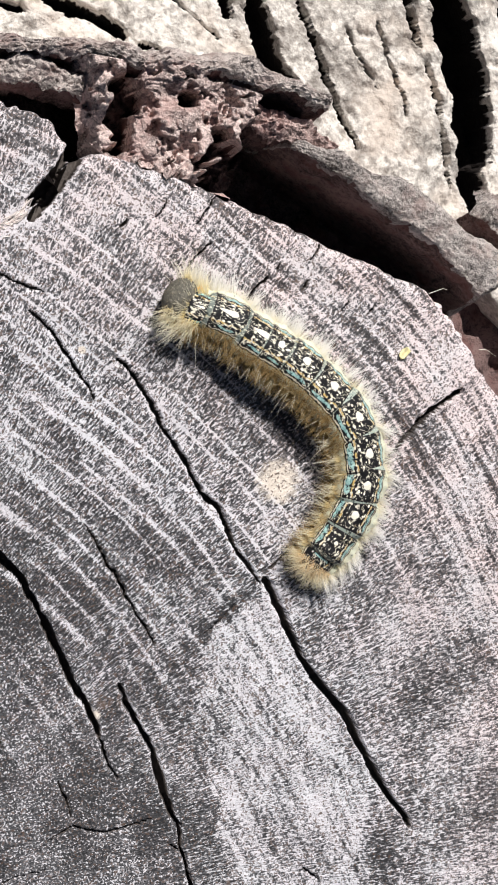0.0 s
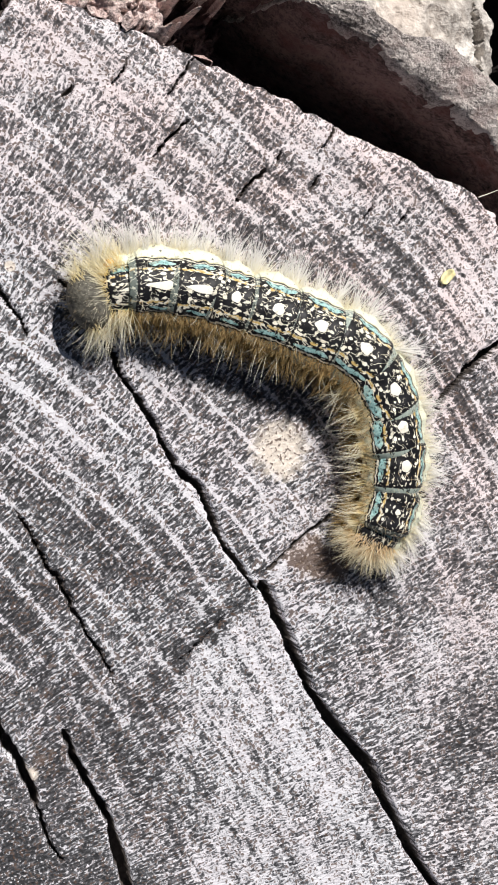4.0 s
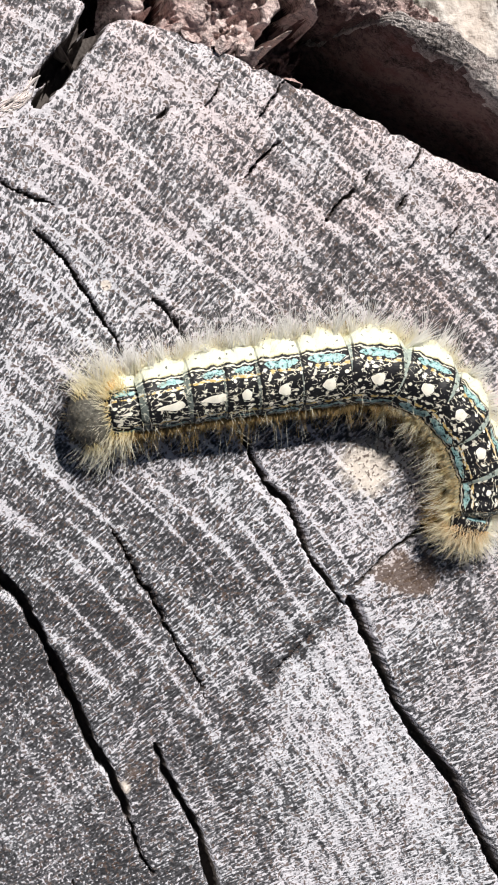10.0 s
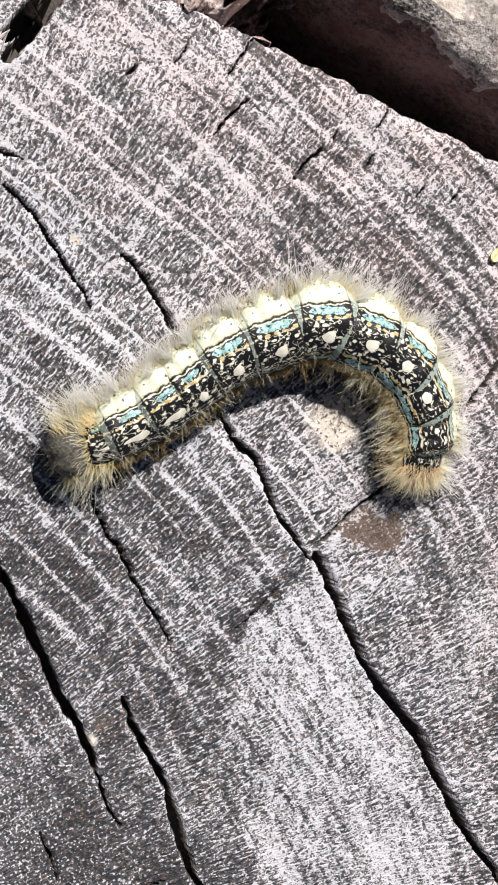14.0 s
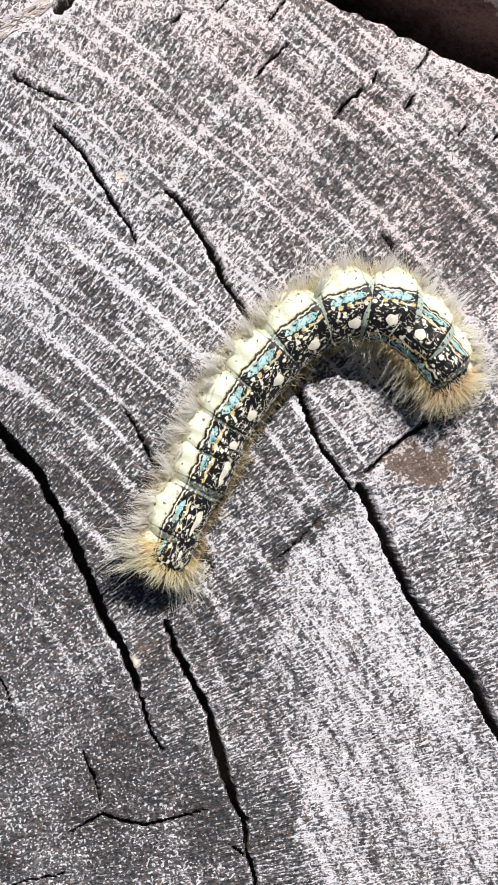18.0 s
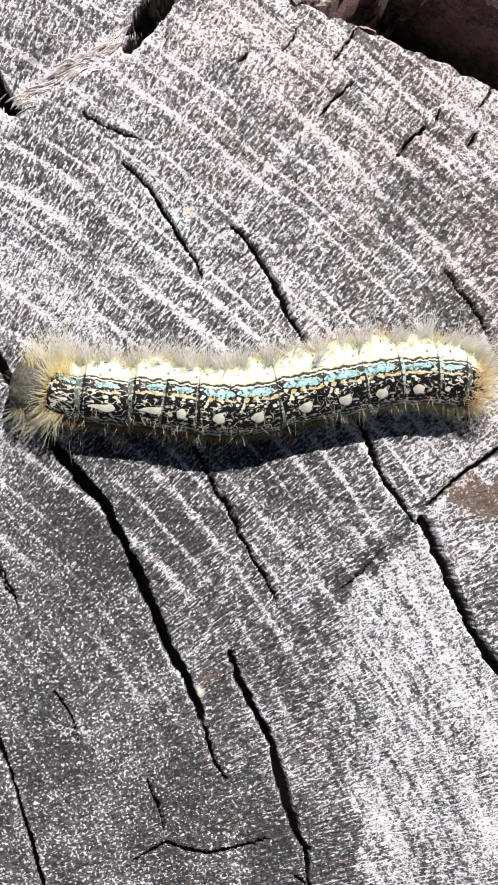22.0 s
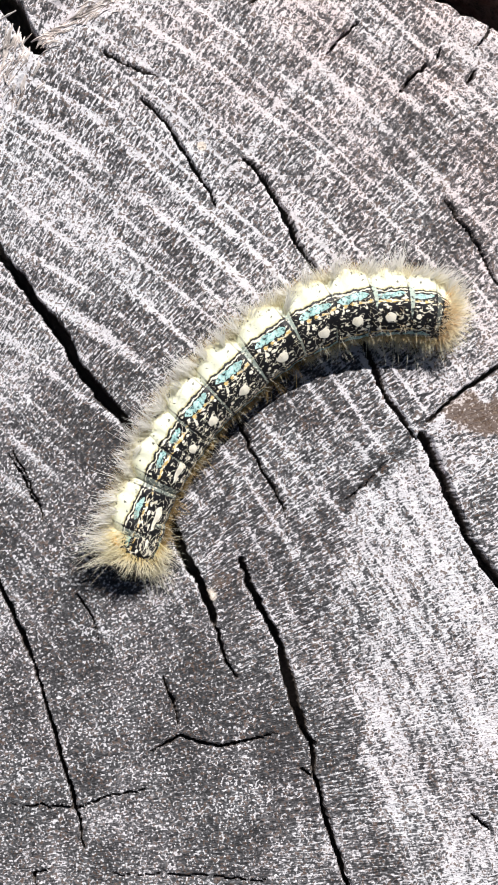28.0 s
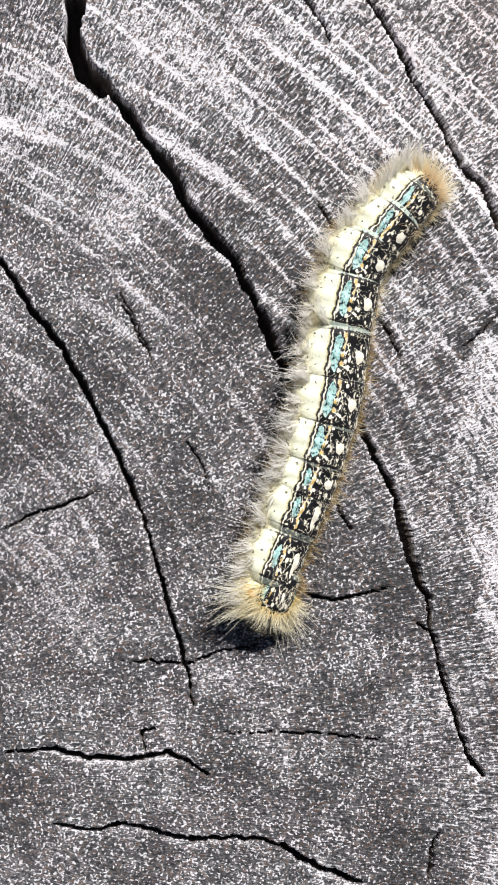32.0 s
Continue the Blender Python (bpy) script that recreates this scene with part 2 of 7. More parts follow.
    chip = n.math("MULTIPLY", chip, n.ramp(thin, (0.34, 0.3), (0.46, 1.0)))
    back = n.mix(chip, black, cream)
    gold = n.math("MULTIPLY", n.ramp(turn, (0.176, 0.0), (0.182, 1.0), (0.204, 1.0), (0.210, 0.0)), n.ramp(wob, (0.42, 0.0), (0.46, 1.0)))
    back = n.mix(gold, back, n.mix(n.ramp(thin, (0.45, 0.0), (0.55, 1.0)), orange, cream))
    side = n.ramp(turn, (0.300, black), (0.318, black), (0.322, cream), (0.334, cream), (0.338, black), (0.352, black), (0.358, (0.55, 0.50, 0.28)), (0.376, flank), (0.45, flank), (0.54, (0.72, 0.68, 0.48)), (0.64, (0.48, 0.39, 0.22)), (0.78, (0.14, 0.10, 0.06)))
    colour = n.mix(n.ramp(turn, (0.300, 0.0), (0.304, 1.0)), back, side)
    rim = n.math("ABSOLUTE", n.attr("u"))
    rim = n.math("ADD", rim, n.math("MULTIPLY_ADD", wave, 0.06, -0.03))
    upper = n.ramp(turn, (0.36, 1.0), (0.40, 0.45))
    colour = n.mix(n.math("MULTIPLY", upper, n.ramp(rim, (0.70, 0.0), (0.72, 0.9), (0.765, 0.9), (0.78, 0.0))), colour, black)
    colour = n.mix(n.math("MULTIPLY", upper, n.math("MULTIPLY", n.attr("band"), n.ramp(rim, (0.782, 0.0), (0.795, 0.95)))), colour, n.ramp(thin, (0.36, (0.03, 0.04, 0.04)), (0.44, (0.46, 0.54, 0.48))))
    dots = n.math("MULTIPLY", n.ramp(n.noise(at, 2400.0, 1.5, 0.6), (0.63, 0.0), (0.67, 0.85)), n.ramp(turn, (0.36, 0.0), (0.39, 1.0)))
    colour = n.mix(dots, colour, (0.05, 0.05, 0.04))
    return n.finish(colour, wave, 0.0002, 0.5)


def blue_material():
    n = Nodes("pale_blue_skin", 0.42)
    at = n.place()
    k = n.noise(at, 3200.0, 3.0, 0.65)
    m = n.noise(at, 1300.0, 2.0, 0.6)
    colour = n.ramp(k, (0.40, (0.012, 0.016, 0.018)), (0.45, (0.22, 0.42, 0.42)), (0.60, (0.46, 0.68, 0.66)))
    colour = n.mix(n.ramp(m, (0.52, 0.0), (0.68, 0.7)), colour, (0.50, 0.60, 0.52))
    return n.finish(colour, k, 0.0001, 0.4)


def plain(name, colour, rough=0.6, vary=0.25, scale=2500.0):
    n = Nodes(name, rough)
    k = n.noise(n.place(), scale, 3.0, 0.6)
    low, high = (tuple(c * f for c in colour) for f in (1 - vary, 1 + vary))
    return n.finish(n.ramp(k, (0.35, low), (0.65, high)), k, 0.00005, 0.4)


def hair_material(name, root, tip):
    n = Nodes(name, 0.45)
    long = n.attr("along")
    n.finish(n.ramp(long, (0.0, root), (0.55, tip)))
    thin = n.tree.nodes.new("ShaderNodeBsdfTranslucent")
    n.put(thin.inputs[0], n.ramp(long, (0.0, root), (0.55, tip)))
    add = n.tree.nodes.new("ShaderNodeMixShader")
    add.inputs[0].default_value = 0.5
    n.put(add.inputs[1], n.out.outputs[0])
    n.put(add.inputs[2], thin.outputs[0])
    clear = n.tree.nodes.new("ShaderNodeBsdfTransparent")
    fine = n.tree.nodes.new("ShaderNodeMixShader")
    fine.inputs[0].default_value = 0.30
    n.put(fine.inputs[1], add.outputs[0])
    n.put(fine.inputs[2], clear.outputs[0])
    n.put(n.tree.nodes["Material Output"].inputs["Surface"], fine.outputs[0])
    return n.mat


def ground_material():
    n = Nodes("leaf_litter_soil", 0.95)
    at = n.place()
    k = n.noise(at, 9.0, 6.0, 0.65)
    g = n.noise(at, 180.0, 4.0, 0.7)
    colour = n.ramp(n.math("MULTIPLY_ADD", k, 0.5, n.math("MULTIPLY", g, 0.5)), (0.38, (0.05, 0.06, 0.025)), (0.5, (0.10, 0.085, 0.05)), (0.62, (0.21, 0.17, 0.11)))
    return n.finish(colour, g, 0.01, 0.8)


WOOD = wood_material()
RIM = bark_material("bark_rim", (0.05, 0.04, 0.037), (0.64, 0.58, 0.55), (0.38, 0.29, 0.27), 1.5)
# reddish-black inner bark, made darker to carry the shade of gap and hollows
SHADED_BARK = bark_material("shaded_inner_bark", (0.014, 0.010, 0.010), (0.22, 0.145, 0.136), (0.15, 0.066, 0.060))
ROTTEN = bark_material("half_rotted_bark", (0.022, 0.014, 0.014), (0.62, 0.47, 0.44), (0.32, 0.17, 0.155))
CREST = bark_material("weathered_bark_crest", (0.06, 0.050, 0.047), (0.62, 0.55, 0.52), (0.38, 0.28, 0.26))
CRUMB = bark_material("crumbled_inner_bark", (0.06, 0.034, 0.032), (0.80, 0.65, 0.61), (0.56, 0.38, 0.35))
PLATE = bark_material("outer_bark_plates", (0.23, 0.205, 0.185), (0.73, 0.685, 0.635), (0.62, 0.53, 0.46), 0.35)
TRUNK = bark_material("trunk_bark", (0.05, 0.04, 0.035), (0.32, 0.28, 0.24), (0.22, 0.14, 0.10), 0.25)
SKIN = skin_material()
SPOT = plain("cream_spot", (0.90, 0.86, 0.74), 0.5, 0.06)
BLUE = blue_material()
HEAD = plain("grey_blue_head", (0.13, 0.122, 0.10), 0.75, 0.45, 3500.0)
JAW = plain("dark_mouthparts", (0.02, 0.018, 0.018), 0.4, 0.4)
LEG = plain("dark_leg", (0.07, 0.05, 0.035), 0.5, 0.4)
PROLEG = plain("tan_proleg", (0.30, 0.22, 0.12), 0.6, 0.3)
HAIR = hair_material("pale_hair", (0.98, 0.91, 0.64), (1.0, 0.97, 0.86))
WHITE = hair_material("white_hair", (0.98, 0.96, 0.86), (1.0, 0.99, 0.97))
YELLOW = hair_material("yellow_hair", (0.95, 0.81, 0.42), (1.0, 0.96, 0.80))
GREY = hair_material("grey_hair", (0.16, 0.13, 0.09), (0.50, 0.42, 0.29))
GOLD = hair_material("golden_hair", (0.38, 0.27, 0.11), (0.90, 0.78, 0.52))
TAN = hair_material("tan_hair", (0.20, 0.12, 0.04), (0.60, 0.45, 0.22))
PEACH = hair_material("peach_hair", (0.88, 0.66, 0.38), (0.99, 0.93, 0.74))
ORANGE = plain("orange_wart", (0.72, 0.45, 0.12), 0.6, 0.3)
TORN_WOOD = plain("torn_pale_wood", (0.62, 0.565, 0.54), 0.8, 0.4, 900.0)
SCRAP = plain("yellow_scrap", (0.80, 0.72, 0.40), 0.6, 0.2)
SOIL = ground_material()


# ---- mesh helpers ----
def smooth_noise(x, y, seed, cell):
    """Value noise in -1 to 1 over arrays, cell in the units of x and y."""
    table = np.random.RandomState(seed).uniform(-1, 1, (256, 256))
    u, v = np.asarray(x) / cell, np.asarray(y) / cell
    i, j = np.floor(u).astype(int), np.floor(v).astype(int)
    a, b = u - i, v - j
    a, b = a * a * (3 - 2 * a), b * b * (3 - 2 * b)
    at = lambda p, q: table[p & 255, q & 255]
    return (at(i, j) * (1 - a) + at(i + 1, j) * a) * (1 - b) + (at(i, j + 1) * (1 - a) + at(i + 1, j + 1) * a) * b


def many_noise(x, y, seed, cell, octaves=4, fade=0.5):
    return sum(fade ** k * smooth_noise(x, y, seed + k, cell * 0.5 ** k) for k in range(octaves))


def step(a, b, x):
    t = np.clip((x - a) / (b - a), 0, 1)
    return t * t * (3 - 2 * t)


def sheet(name, X, Y, Z, material, parent=None, attributes=None, keep=None, smooth=True):
    """A mesh over a grid of points in millimetres, with point attributes."""
    rows, cols = X.shape
    mesh = bpy.data.meshes.new(name)
    index = np.arange(rows * cols).reshape(rows, cols)
    quads = np.stack([index[:-1, :-1], index[:-1, 1:], index[1:, 1:], index[1:, :-1]], -1).reshape(-1, 4)
    if keep is not None:
        quads = quads[keep.ravel()]
    used, quads = np.unique(quads, return_inverse=True)
    quads = quads.reshape(-1, 4)
    mesh.vertices.add(len(used))
    mesh.vertices.foreach_set("co", (np.stack([X, Y, Z], -1) * MM).astype(np.float32).reshape(-1, 3)[used].ravel())
    mesh.loops.add(quads.size)
    mesh.loops.foreach_set("vertex_index", quads.ravel().astype(np.int32))
    mesh.polygons.add(len(quads))
    mesh.polygons.foreach_set("loop_start", np.arange(0, quads.size, 4, dtype=np.int32))
    mesh.polygons.foreach_set("use_smooth", np.full(len(quads), smooth))
    mesh.update(calc_edges=True)
    for key, values in (attributes or {}).items():
        mesh.attributes.new(key, "FLOAT", "POINT").data.foreach_set("value", np.asarray(values, np.float32).ravel()[used])
    mesh.materials.append(material)
    ob = new(name, mesh)
    ob.parent = parent
    return ob


def part(name, bm, material, parent, label=""):
    mesh = bpy.data.meshes.new(name)
    bm.to_mesh(mesh)
    bm.free()
    for p in mesh.polygons:
        p.use_smooth = True
    mesh.materials.append(material)
    ob = new(name, mesh)
    ob.parent = parent
    return tagged(ob, label)


# ---- the stump's cut face ----
PITH = np.array((-55.0, -49.0))


def polar(X, Y):
    """Distance from the pith along the rings' warped circles, and length along the ring."""
    dx, dy = X - PITH[0], Y - PITH[1]
    r, a = np.hypot(dx, dy), np.arctan2(dy, dx)
    r = r * (1 + 0.05 * np.sin(2.2 * a - 0.4)) + 1.2 * smooth_noise(X, Y, 5, 30) + 0.35 * smooth_noise(X, Y, 6, 7)
    return r, a * 80.0


def rim_radius(a):
    """Where the wood ends, as a distance from the pith by bearing."""
    return np.interp(a, RIM_BEARING, RIM_DISTANCE) + 0.35 * smooth_noise(a * 100, a * 0, 21, 2.2) + 0.25 * smooth_noise(a * 100, a * 0, 22, 0.7)


def groove(X, Y, D, points, width, depth, wander=0.14, blunt=0.5, keen=0.85):
    """Deepen D, the depth of cut, by a crack along a line through the points: width and depth in millimetres, narrowing to its ends where blunt is 0."""
    p = np.array(points, float)
    lo, hi = p.min(0) - width - 1, p.max(0) + width + 1
    m = (X > lo[0]) & (X < hi[0]) & (Y > lo[1]) & (Y < hi[1])
    if not m.any():
        return
    x = X[m] + wander * (smooth_noise(X[m], Y[m], 31, 0.9) + 0.6 * smooth_noise(X[m], Y[m], 32, 0.35)) + 0.25 * smooth_noise(X[m], Y[m], 33, 4)
    y = Y[m] + wander * (smooth_noise(X[m], Y[m], 34, 0.9) + 0.6 * smooth_noise(X[m], Y[m], 35, 0.35)) + 0.25 * smooth_noise(X[m], Y[m], 36, 4)
    length = np.r_[0, np.cumsum(np.hypot(*np.diff(p, axis=0).T))]
    best, along = np.full(x.shape, 1e9), np.zeros(x.shape)
    for k in range(len(p) - 1):
        d = p[k + 1] - p[k]
        t = np.clip(((x - p[k, 0]) * d[0] + (y - p[k, 1]) * d[1]) / (d @ d + 1e-9), 0, 1)
        far = np.hypot(x - p[k, 0] - t * d[0], y - p[k, 1] - t * d[1])
        near = far < best
        best[near], along[near] = far[near], (length[k] + t * (length[k + 1] - length[k]))[near]
    s = along / length[-1]
    taper = blunt + (1 - blunt) * np.clip(4 * s * (1 - s), 0, 1) ** 0.5
    half = width / 2 * taper * (1 + 0.3 * smooth_noise(along, along * 0, 37, 2.0))
    cut = depth * taper * step(1.0, keen, best / np.maximum(half, 0.02))
    D[m] = np.maximum(D[m], cut)


# where the wood ends: bearing from the pith, distance in millimetres
RIM_BEARING = (0.0, 0.640, 0.687, 0.713, 0.750, 0.797, 0.845, 0.893, 0.947, 0.997, 1.059, 1.103, 1.142, 1.153, 1.160, 1.189, 1.241, 1.277, 2.2)
RIM_DISTANCE = (120.0, 119.0, 118.5, 119.2, 119.0, 118.3, 115.1, 113.0, 111.0, 109.7, 108.2, 106.4, 104.9, 103.4, 104.6, 106.7, 105.8, 105.9, 105.9)
JUNCTION, BREAK_END = (12.6, 1.0), (34.0, 23.2)
# darker band from the junction down the tongue's left edge
DARK_BAND = [(12.6, 0.6), (11.4, -1.0), (9.0, -3.2), (6.8, -5.4), (4.6, -7.6)]
TONGUE = [(13.0, 0.4), (10.1, -2.9), (7.3, -6.2), (6.0, -10.0), (5.4, -14.6), (4.3, -19.8), (8.7, -26.0), (11.1, -33.5), (14.9, -43.9), (20.0, -50.3), (30.2, -54.6), (27.6, -23.2), (23.5, -17.6), (17.3, -8.6)]
# tone patches on the face: centre, radius, strength (positive: darker, negative: paler)
TONE_PATCHES = ((11.5, 27.5, 5, 1.0), (1.0, 37.0, 5, 0.7), (19.5, 26.0, 7, 1.3), (-7.0, -11.0, 5, 0.5), (-14.0, -42.0, 11, -0.6), (24.0, -8.0, 7, -0.4), (6.0, -12.0, 5, -0.4), (28.0, 20.5, 7, 1.0), (-2.3, -2.5, 11, 0.88), (-9.3, 2.9, 8, 0.66), (3.0, -12.2, 6, 1.1), (7.6, -29.2, 5, 1.2), (16.3, 7.0, 6.5, -1.2), (11.1, -9.6, 9, 0.9), (14.0, 33.0, 7, 0.5), (-6.5, -17.5, 8, -0.4), (-14.7, 2.2, 11, 1.3), (-1.8, -22.0, 10, 0.35), (4.6, -28.4, 6, 1.3), (31.1, -12.1, 10, 0.6), (19.9, 25.4, 8, 0.4), (18.0, 22.6, 9, 1.3), (-11.4, -0.5, 8, 0.9), (-11.7, 5.3, 6, 1.2), (-4.0, 15.0, 11, -0.7), (8.0, -45.0, 11, 0.5), (29.0, 30.0, 11, -1.3), (26.0, -33.0, 11, 1.0), (-31.0, 6.0, 11, -1.0), (-19.0, 18.0, 11, -0.5), (-1.0, -33.0, 8, 0.4), (-7.0, 42.0, 11, -0.5))
HOLLOWS = ((-7.2, 51.9, 1.4, 4.5, -0.10), (5.1, 46.8, 2.4, 3.0, 0.50), (11.4, 44.1, 1.9, 2.6, 0.50), (-0.3, 53.5, 1.2, 0.8, 0.20), (9.6, 47.4, 4.4, 3.4, 0.30), (13.4, 50.6, 4.2, 2.4, 0.20), (3.2, 48.2, 2.2, 1.2, 0.80), (7.2, 44.6, 4.4, 2.0, -0.35))
STREAKS = ((0.5, 0.45, (2.8, 37.4), (-2.3, 31.3), (-5.0, 27.6), (-5.7, 24.7), (-8.2, 22.3)), (1.3, 0.75, (-16.7, 40.7), (-19.0, 38.2), (-21.8, 36.4), (-23.7, 34.9), (-25.1, 33.8)), (1.6, 0.60, (-26.5, 32.9), (-28.5, 28.2), (-30.5, 23.5)), (0.8, 0.40, (5.8, 8.1), (9.6, 2.2), (12.6, -0.5)), (0.8, 0.55, (13.9, 1.4), (15.3, 3.0), (16.4, 4.0)), (1.2, 0.35, (-20.6, 17.0), (-17.6, 14.4), (-13.9, 10.0)))
TORN = ((110, 0.35, (-16.9, 40.2), (-19.0, 38.2), (-21.8, 36.4), (-23.7, 34.9), (-25.8, 33.2)), (170, 1.3, (-28.0, 33.5), (-29.2, 30.0), (-30.4, 26.0), (-31.6, 22.0)))
SLAB = (-31.0, 20.0), (-26.0, 32.9)
STAINS = ((13.2, 11.7, 4.6), (-10.1, 25.1, 0.7), (-10.3, 25.2, 0.6), (-5.9, -16.4, 1.2),)
RUSTS = ((17.9, 2.3, 3.7, 0.9), (16.6, 2.0, 2.0, 0.25), (-5.0, -15.1, 2.6, 0.25), (-31.3, 20.9, 1.6, 0.8))
CRUMB_INNER = [(-11.3, 46.3), (-6.9, 46.0), (-1.8, 45.1), (2.0, 44.0), (5.0, 43.0), (7.5, 42.0)]
CRUMB_OUTER = [(-13.9, 57.2), (-7.1, 56.7), (-0.9, 57.4), (3.6, 56.0), (7.5, 54.8), (11.0, 53.8)]
SCRAP_AT = (26.7, 27.4)
PLATE_LINES = (((11.7, 69.0), (16.8, 59.2)), ((17.8, 69.7), (25.8, 52.5)), ((36.9, 72.0), (43.2, 51.1)), ((-15.1, 65.8), (-5.6, 62.8)))
THREADS = ((29.2, 34.4, 0.25), (35.8, 28.4, -0.30))
FLARE_TOP = -22.0


def cut_cracks(X, Y, Z):
    cut = lambda width, depth, blunt, *points: groove(X, Y, Z, points, width, depth, blunt=blunt)
    cut(0.54, 2.4, 0.35, (-6.1, 24.4), (-3.0, 20.8), (0.9, 15.4), (2.7, 12.8), (4.9, 9.4), (6.3, 8.4), (9.8, 2.7), (12.0, -0.2))
    cut(0.98, 3.5, 0.80, (12.6, 0.1), (15.0, -3.5), (17.5, -8.5), (19.9, -11.7), (23.6, -16.0), (27.4, -21.7), (30.6, -26.2), (33.2, -29.6))
    cut(0.38, 1.8, 0.30, (-16.5, 28.8), (-14.4, 27.5), (-12.9, 25.6), (-11.1, 23.2), (-9.1, 21.1), (-8.4, 19.8))
    cut(0.33, 1.2, 0.20, (-19.8, 33.0), (-18.5, 32.3), (-16.9, 31.6), (-14.6, 31.1))
    cut(0.63, 2.8, 0.50, (-3.5, -12.7), (-2.3, -14.6), (-0.5, -17.8), (1.0, -20.2), (1.4, -22.6), (2.4, -25.0), (3.7, -27.7), (5.1, -29.4))
    cut(0.65, 2.8, 0.50, (-2.5, -14.5), (-1.0, -17.2), (0.8, -19.7), (2.1, -23.2), (3.8, -27.2), (5.0, -29.7), (5.0, -31.8))
    cut(0.57, 2.8, 0.40, (5.0, -31.8), (6.0, -34.3), (7.7, -38.9), (9.0, -41.9), (10.2, -43.9), (11.6, -45.0))
    cut(0.23, 1.2, 0.30, (3.4, -31.4), (5.0, -32.3))
    cut(0.46, 2.1, 0.30, (13.0, -46.3), (16.5, -47.1), (18.6, -49.6), (21.0, -53.1))
    cut(0.35, 1.4, 0.20, (-8.8, 5.5), (-7.1, 3.2), (-5.0, 0.3), (-3.2, -2.7), (-1.1, -5.4), (0.8, -8.9))
    cut(0.99, 4.2, 0.75, (-30.3, 15.6), (-28.2, 14.0), (-26.0, 11.5), (-23.8, 8.7), (-21.9, 6.7), (-20.5, 4.6), (-17.7, 1.3), (-15.0, -1.4))
    cut(0.85, 3.5, 0.70, (-15.0, -1.4), (-13.2, -4.3), (-11.2, -7.6), (-9.1, -11.4), (-7.3, -14.8), (-5.2, -18.6))
    cut(0.37, 1.8, 0.30, (-5.2, -18.6), (-3.6, -22.5), (-2.7, -23.9))
    cut(1.56, 6.4, 0.80, (-31.3, 20.5), (-31.2, 17.3), (-30.0, 14.4), (-28.4, 13.1))
    cut(0.52, 2.4, 0.60, (-35.9, -2.7), (-32.6, -7.2), (-29.6, -10.1), (-26.7, -14.4), (-23.7, -19.6), (-21.6, -24.0))
    cut(0.41, 2.1, 0.30, (-21.6, -24.0), (-19.7, -28.8), (-17.8, -33.2), (-16.5, -36.6), (-15.5, -41.1))
    cut(0.23, 1.2, 0.20, (-22.5, -37.2), (-18.4, -36.7), (-16.5, -36.8), (-13.9, -35.8), (-10.1, -34.8))
    cut(0.26, 1.2, 0.20, (-33.8, -26.5), (-30.5, -24.7), (-25.3, -22.3))
    cut(0.31, 1.3, 0.20, (-10.4, -31.2), (-7.5, -29.7), (-3.5, -30.2), (1.5, -28.5))
    cut(0.25, 1.2, 0.20, (-9.6, -24.3), (-8.5, -26.7), (-7.8, -29.0))
    cut(0.41, 1.8, 0.30, (-31.6, -46.0), (-27.2, -45.2), (-24.2, -45.9), (-19.7, -45.7), (-17.3, -44.8), (-13.6, -46.6))
    cut(0.22, 1.2, 0.30, (-19.2, -45.1), (-19.6, -43.4), (-18.4, -42.8))
    cut(0.19, 1.2, 0.20, (-12.9, -42.7), (-6.3, -42.5), (2.4, -42.1))
    cut(0.48, 2.1, 0.30, (-27.1, -51.7), (-24.1, -52.1), (-20.2, -51.7), (-15.1, -52.6), (-10.5, -52.2), (-6.5, -52.6))
    cut(0.63, 2.4, 0.50, (-6.5, -52.6), (-3.3, -53.9), (0.9, -55.1))
    cut(0.41, 2.1, 0.30, (7.1, -54.8), (7.4, -52.2), (7.7, -50.4))
    cut(0.93, 2.8, 0.70, (25.8, 14.3), (28.1, 17.8), (30.2, 20.2), (34.0, 23.2))
    cut(0.46, 1.5, 0.50, (13.1, 1.5), (16.0, 4.1), (21.0, 8.8))
    cut(0.21, 0.8, 0.20, (9.8, -2.2), (8.1, -4.8), (5.7, -6.7))
    cut(1.10, 5.6, 0.80, (-12.5, 47.3), (-14.5, 43.7), (-16.7, 40.7))
    cut(0.44, 0.3, 0.50, (-16.7, 40.7), (-19.0, 38.7), (-21.8, 36.6), (-23.7, 35.4), (-25.0, 33.5))
    cut(1.90, 6.5, 0.75, (-34.4, 39.9), (-33.4, 39.1), (-30.9, 37.9), (-28.7, 36.1), (-27.3, 33.8), (-26.2, 32.7))
    cut(0.52, 0.3, 0.40, (-27.8, 31.7), (-28.6, 28.7), (-30.5, 23.0), (-31.0, 20.0))
    cut(1.20, 4.9, 0.70, (-16.4, 39.1), (-14.7, 41.7), (-12.5, 44.6), (-11.5, 47.7))
    cut(0.20, 1.2, 0.20, (-2.0, 42.7), (-2.3, 41.3), (-3.6, 39.8))
    cut(0.24, 1.2, 0.30, (-6.2, 40.0), (-6.8, 38.8))
    cut(0.20, 1.2, 0.20, (3.5, 43.6), (2.2, 41.2), (1.4, 39.5))
    cut(0.30, 1.4, 0.20, (3.4, 38.1), (2.1, 36.3), (0.6, 34.8))
    cut(0.30, 1.4, 0.20, (10.1, 34.8), (8.7, 33.5), (7.6, 32.1))
    cut(0.20, 1.2, 0.20, (11.4, 36.6), (11.0, 35.4))
    cut(0.34, 1.4, 0.20, (14.9, 34.9), (14.0, 33.1))
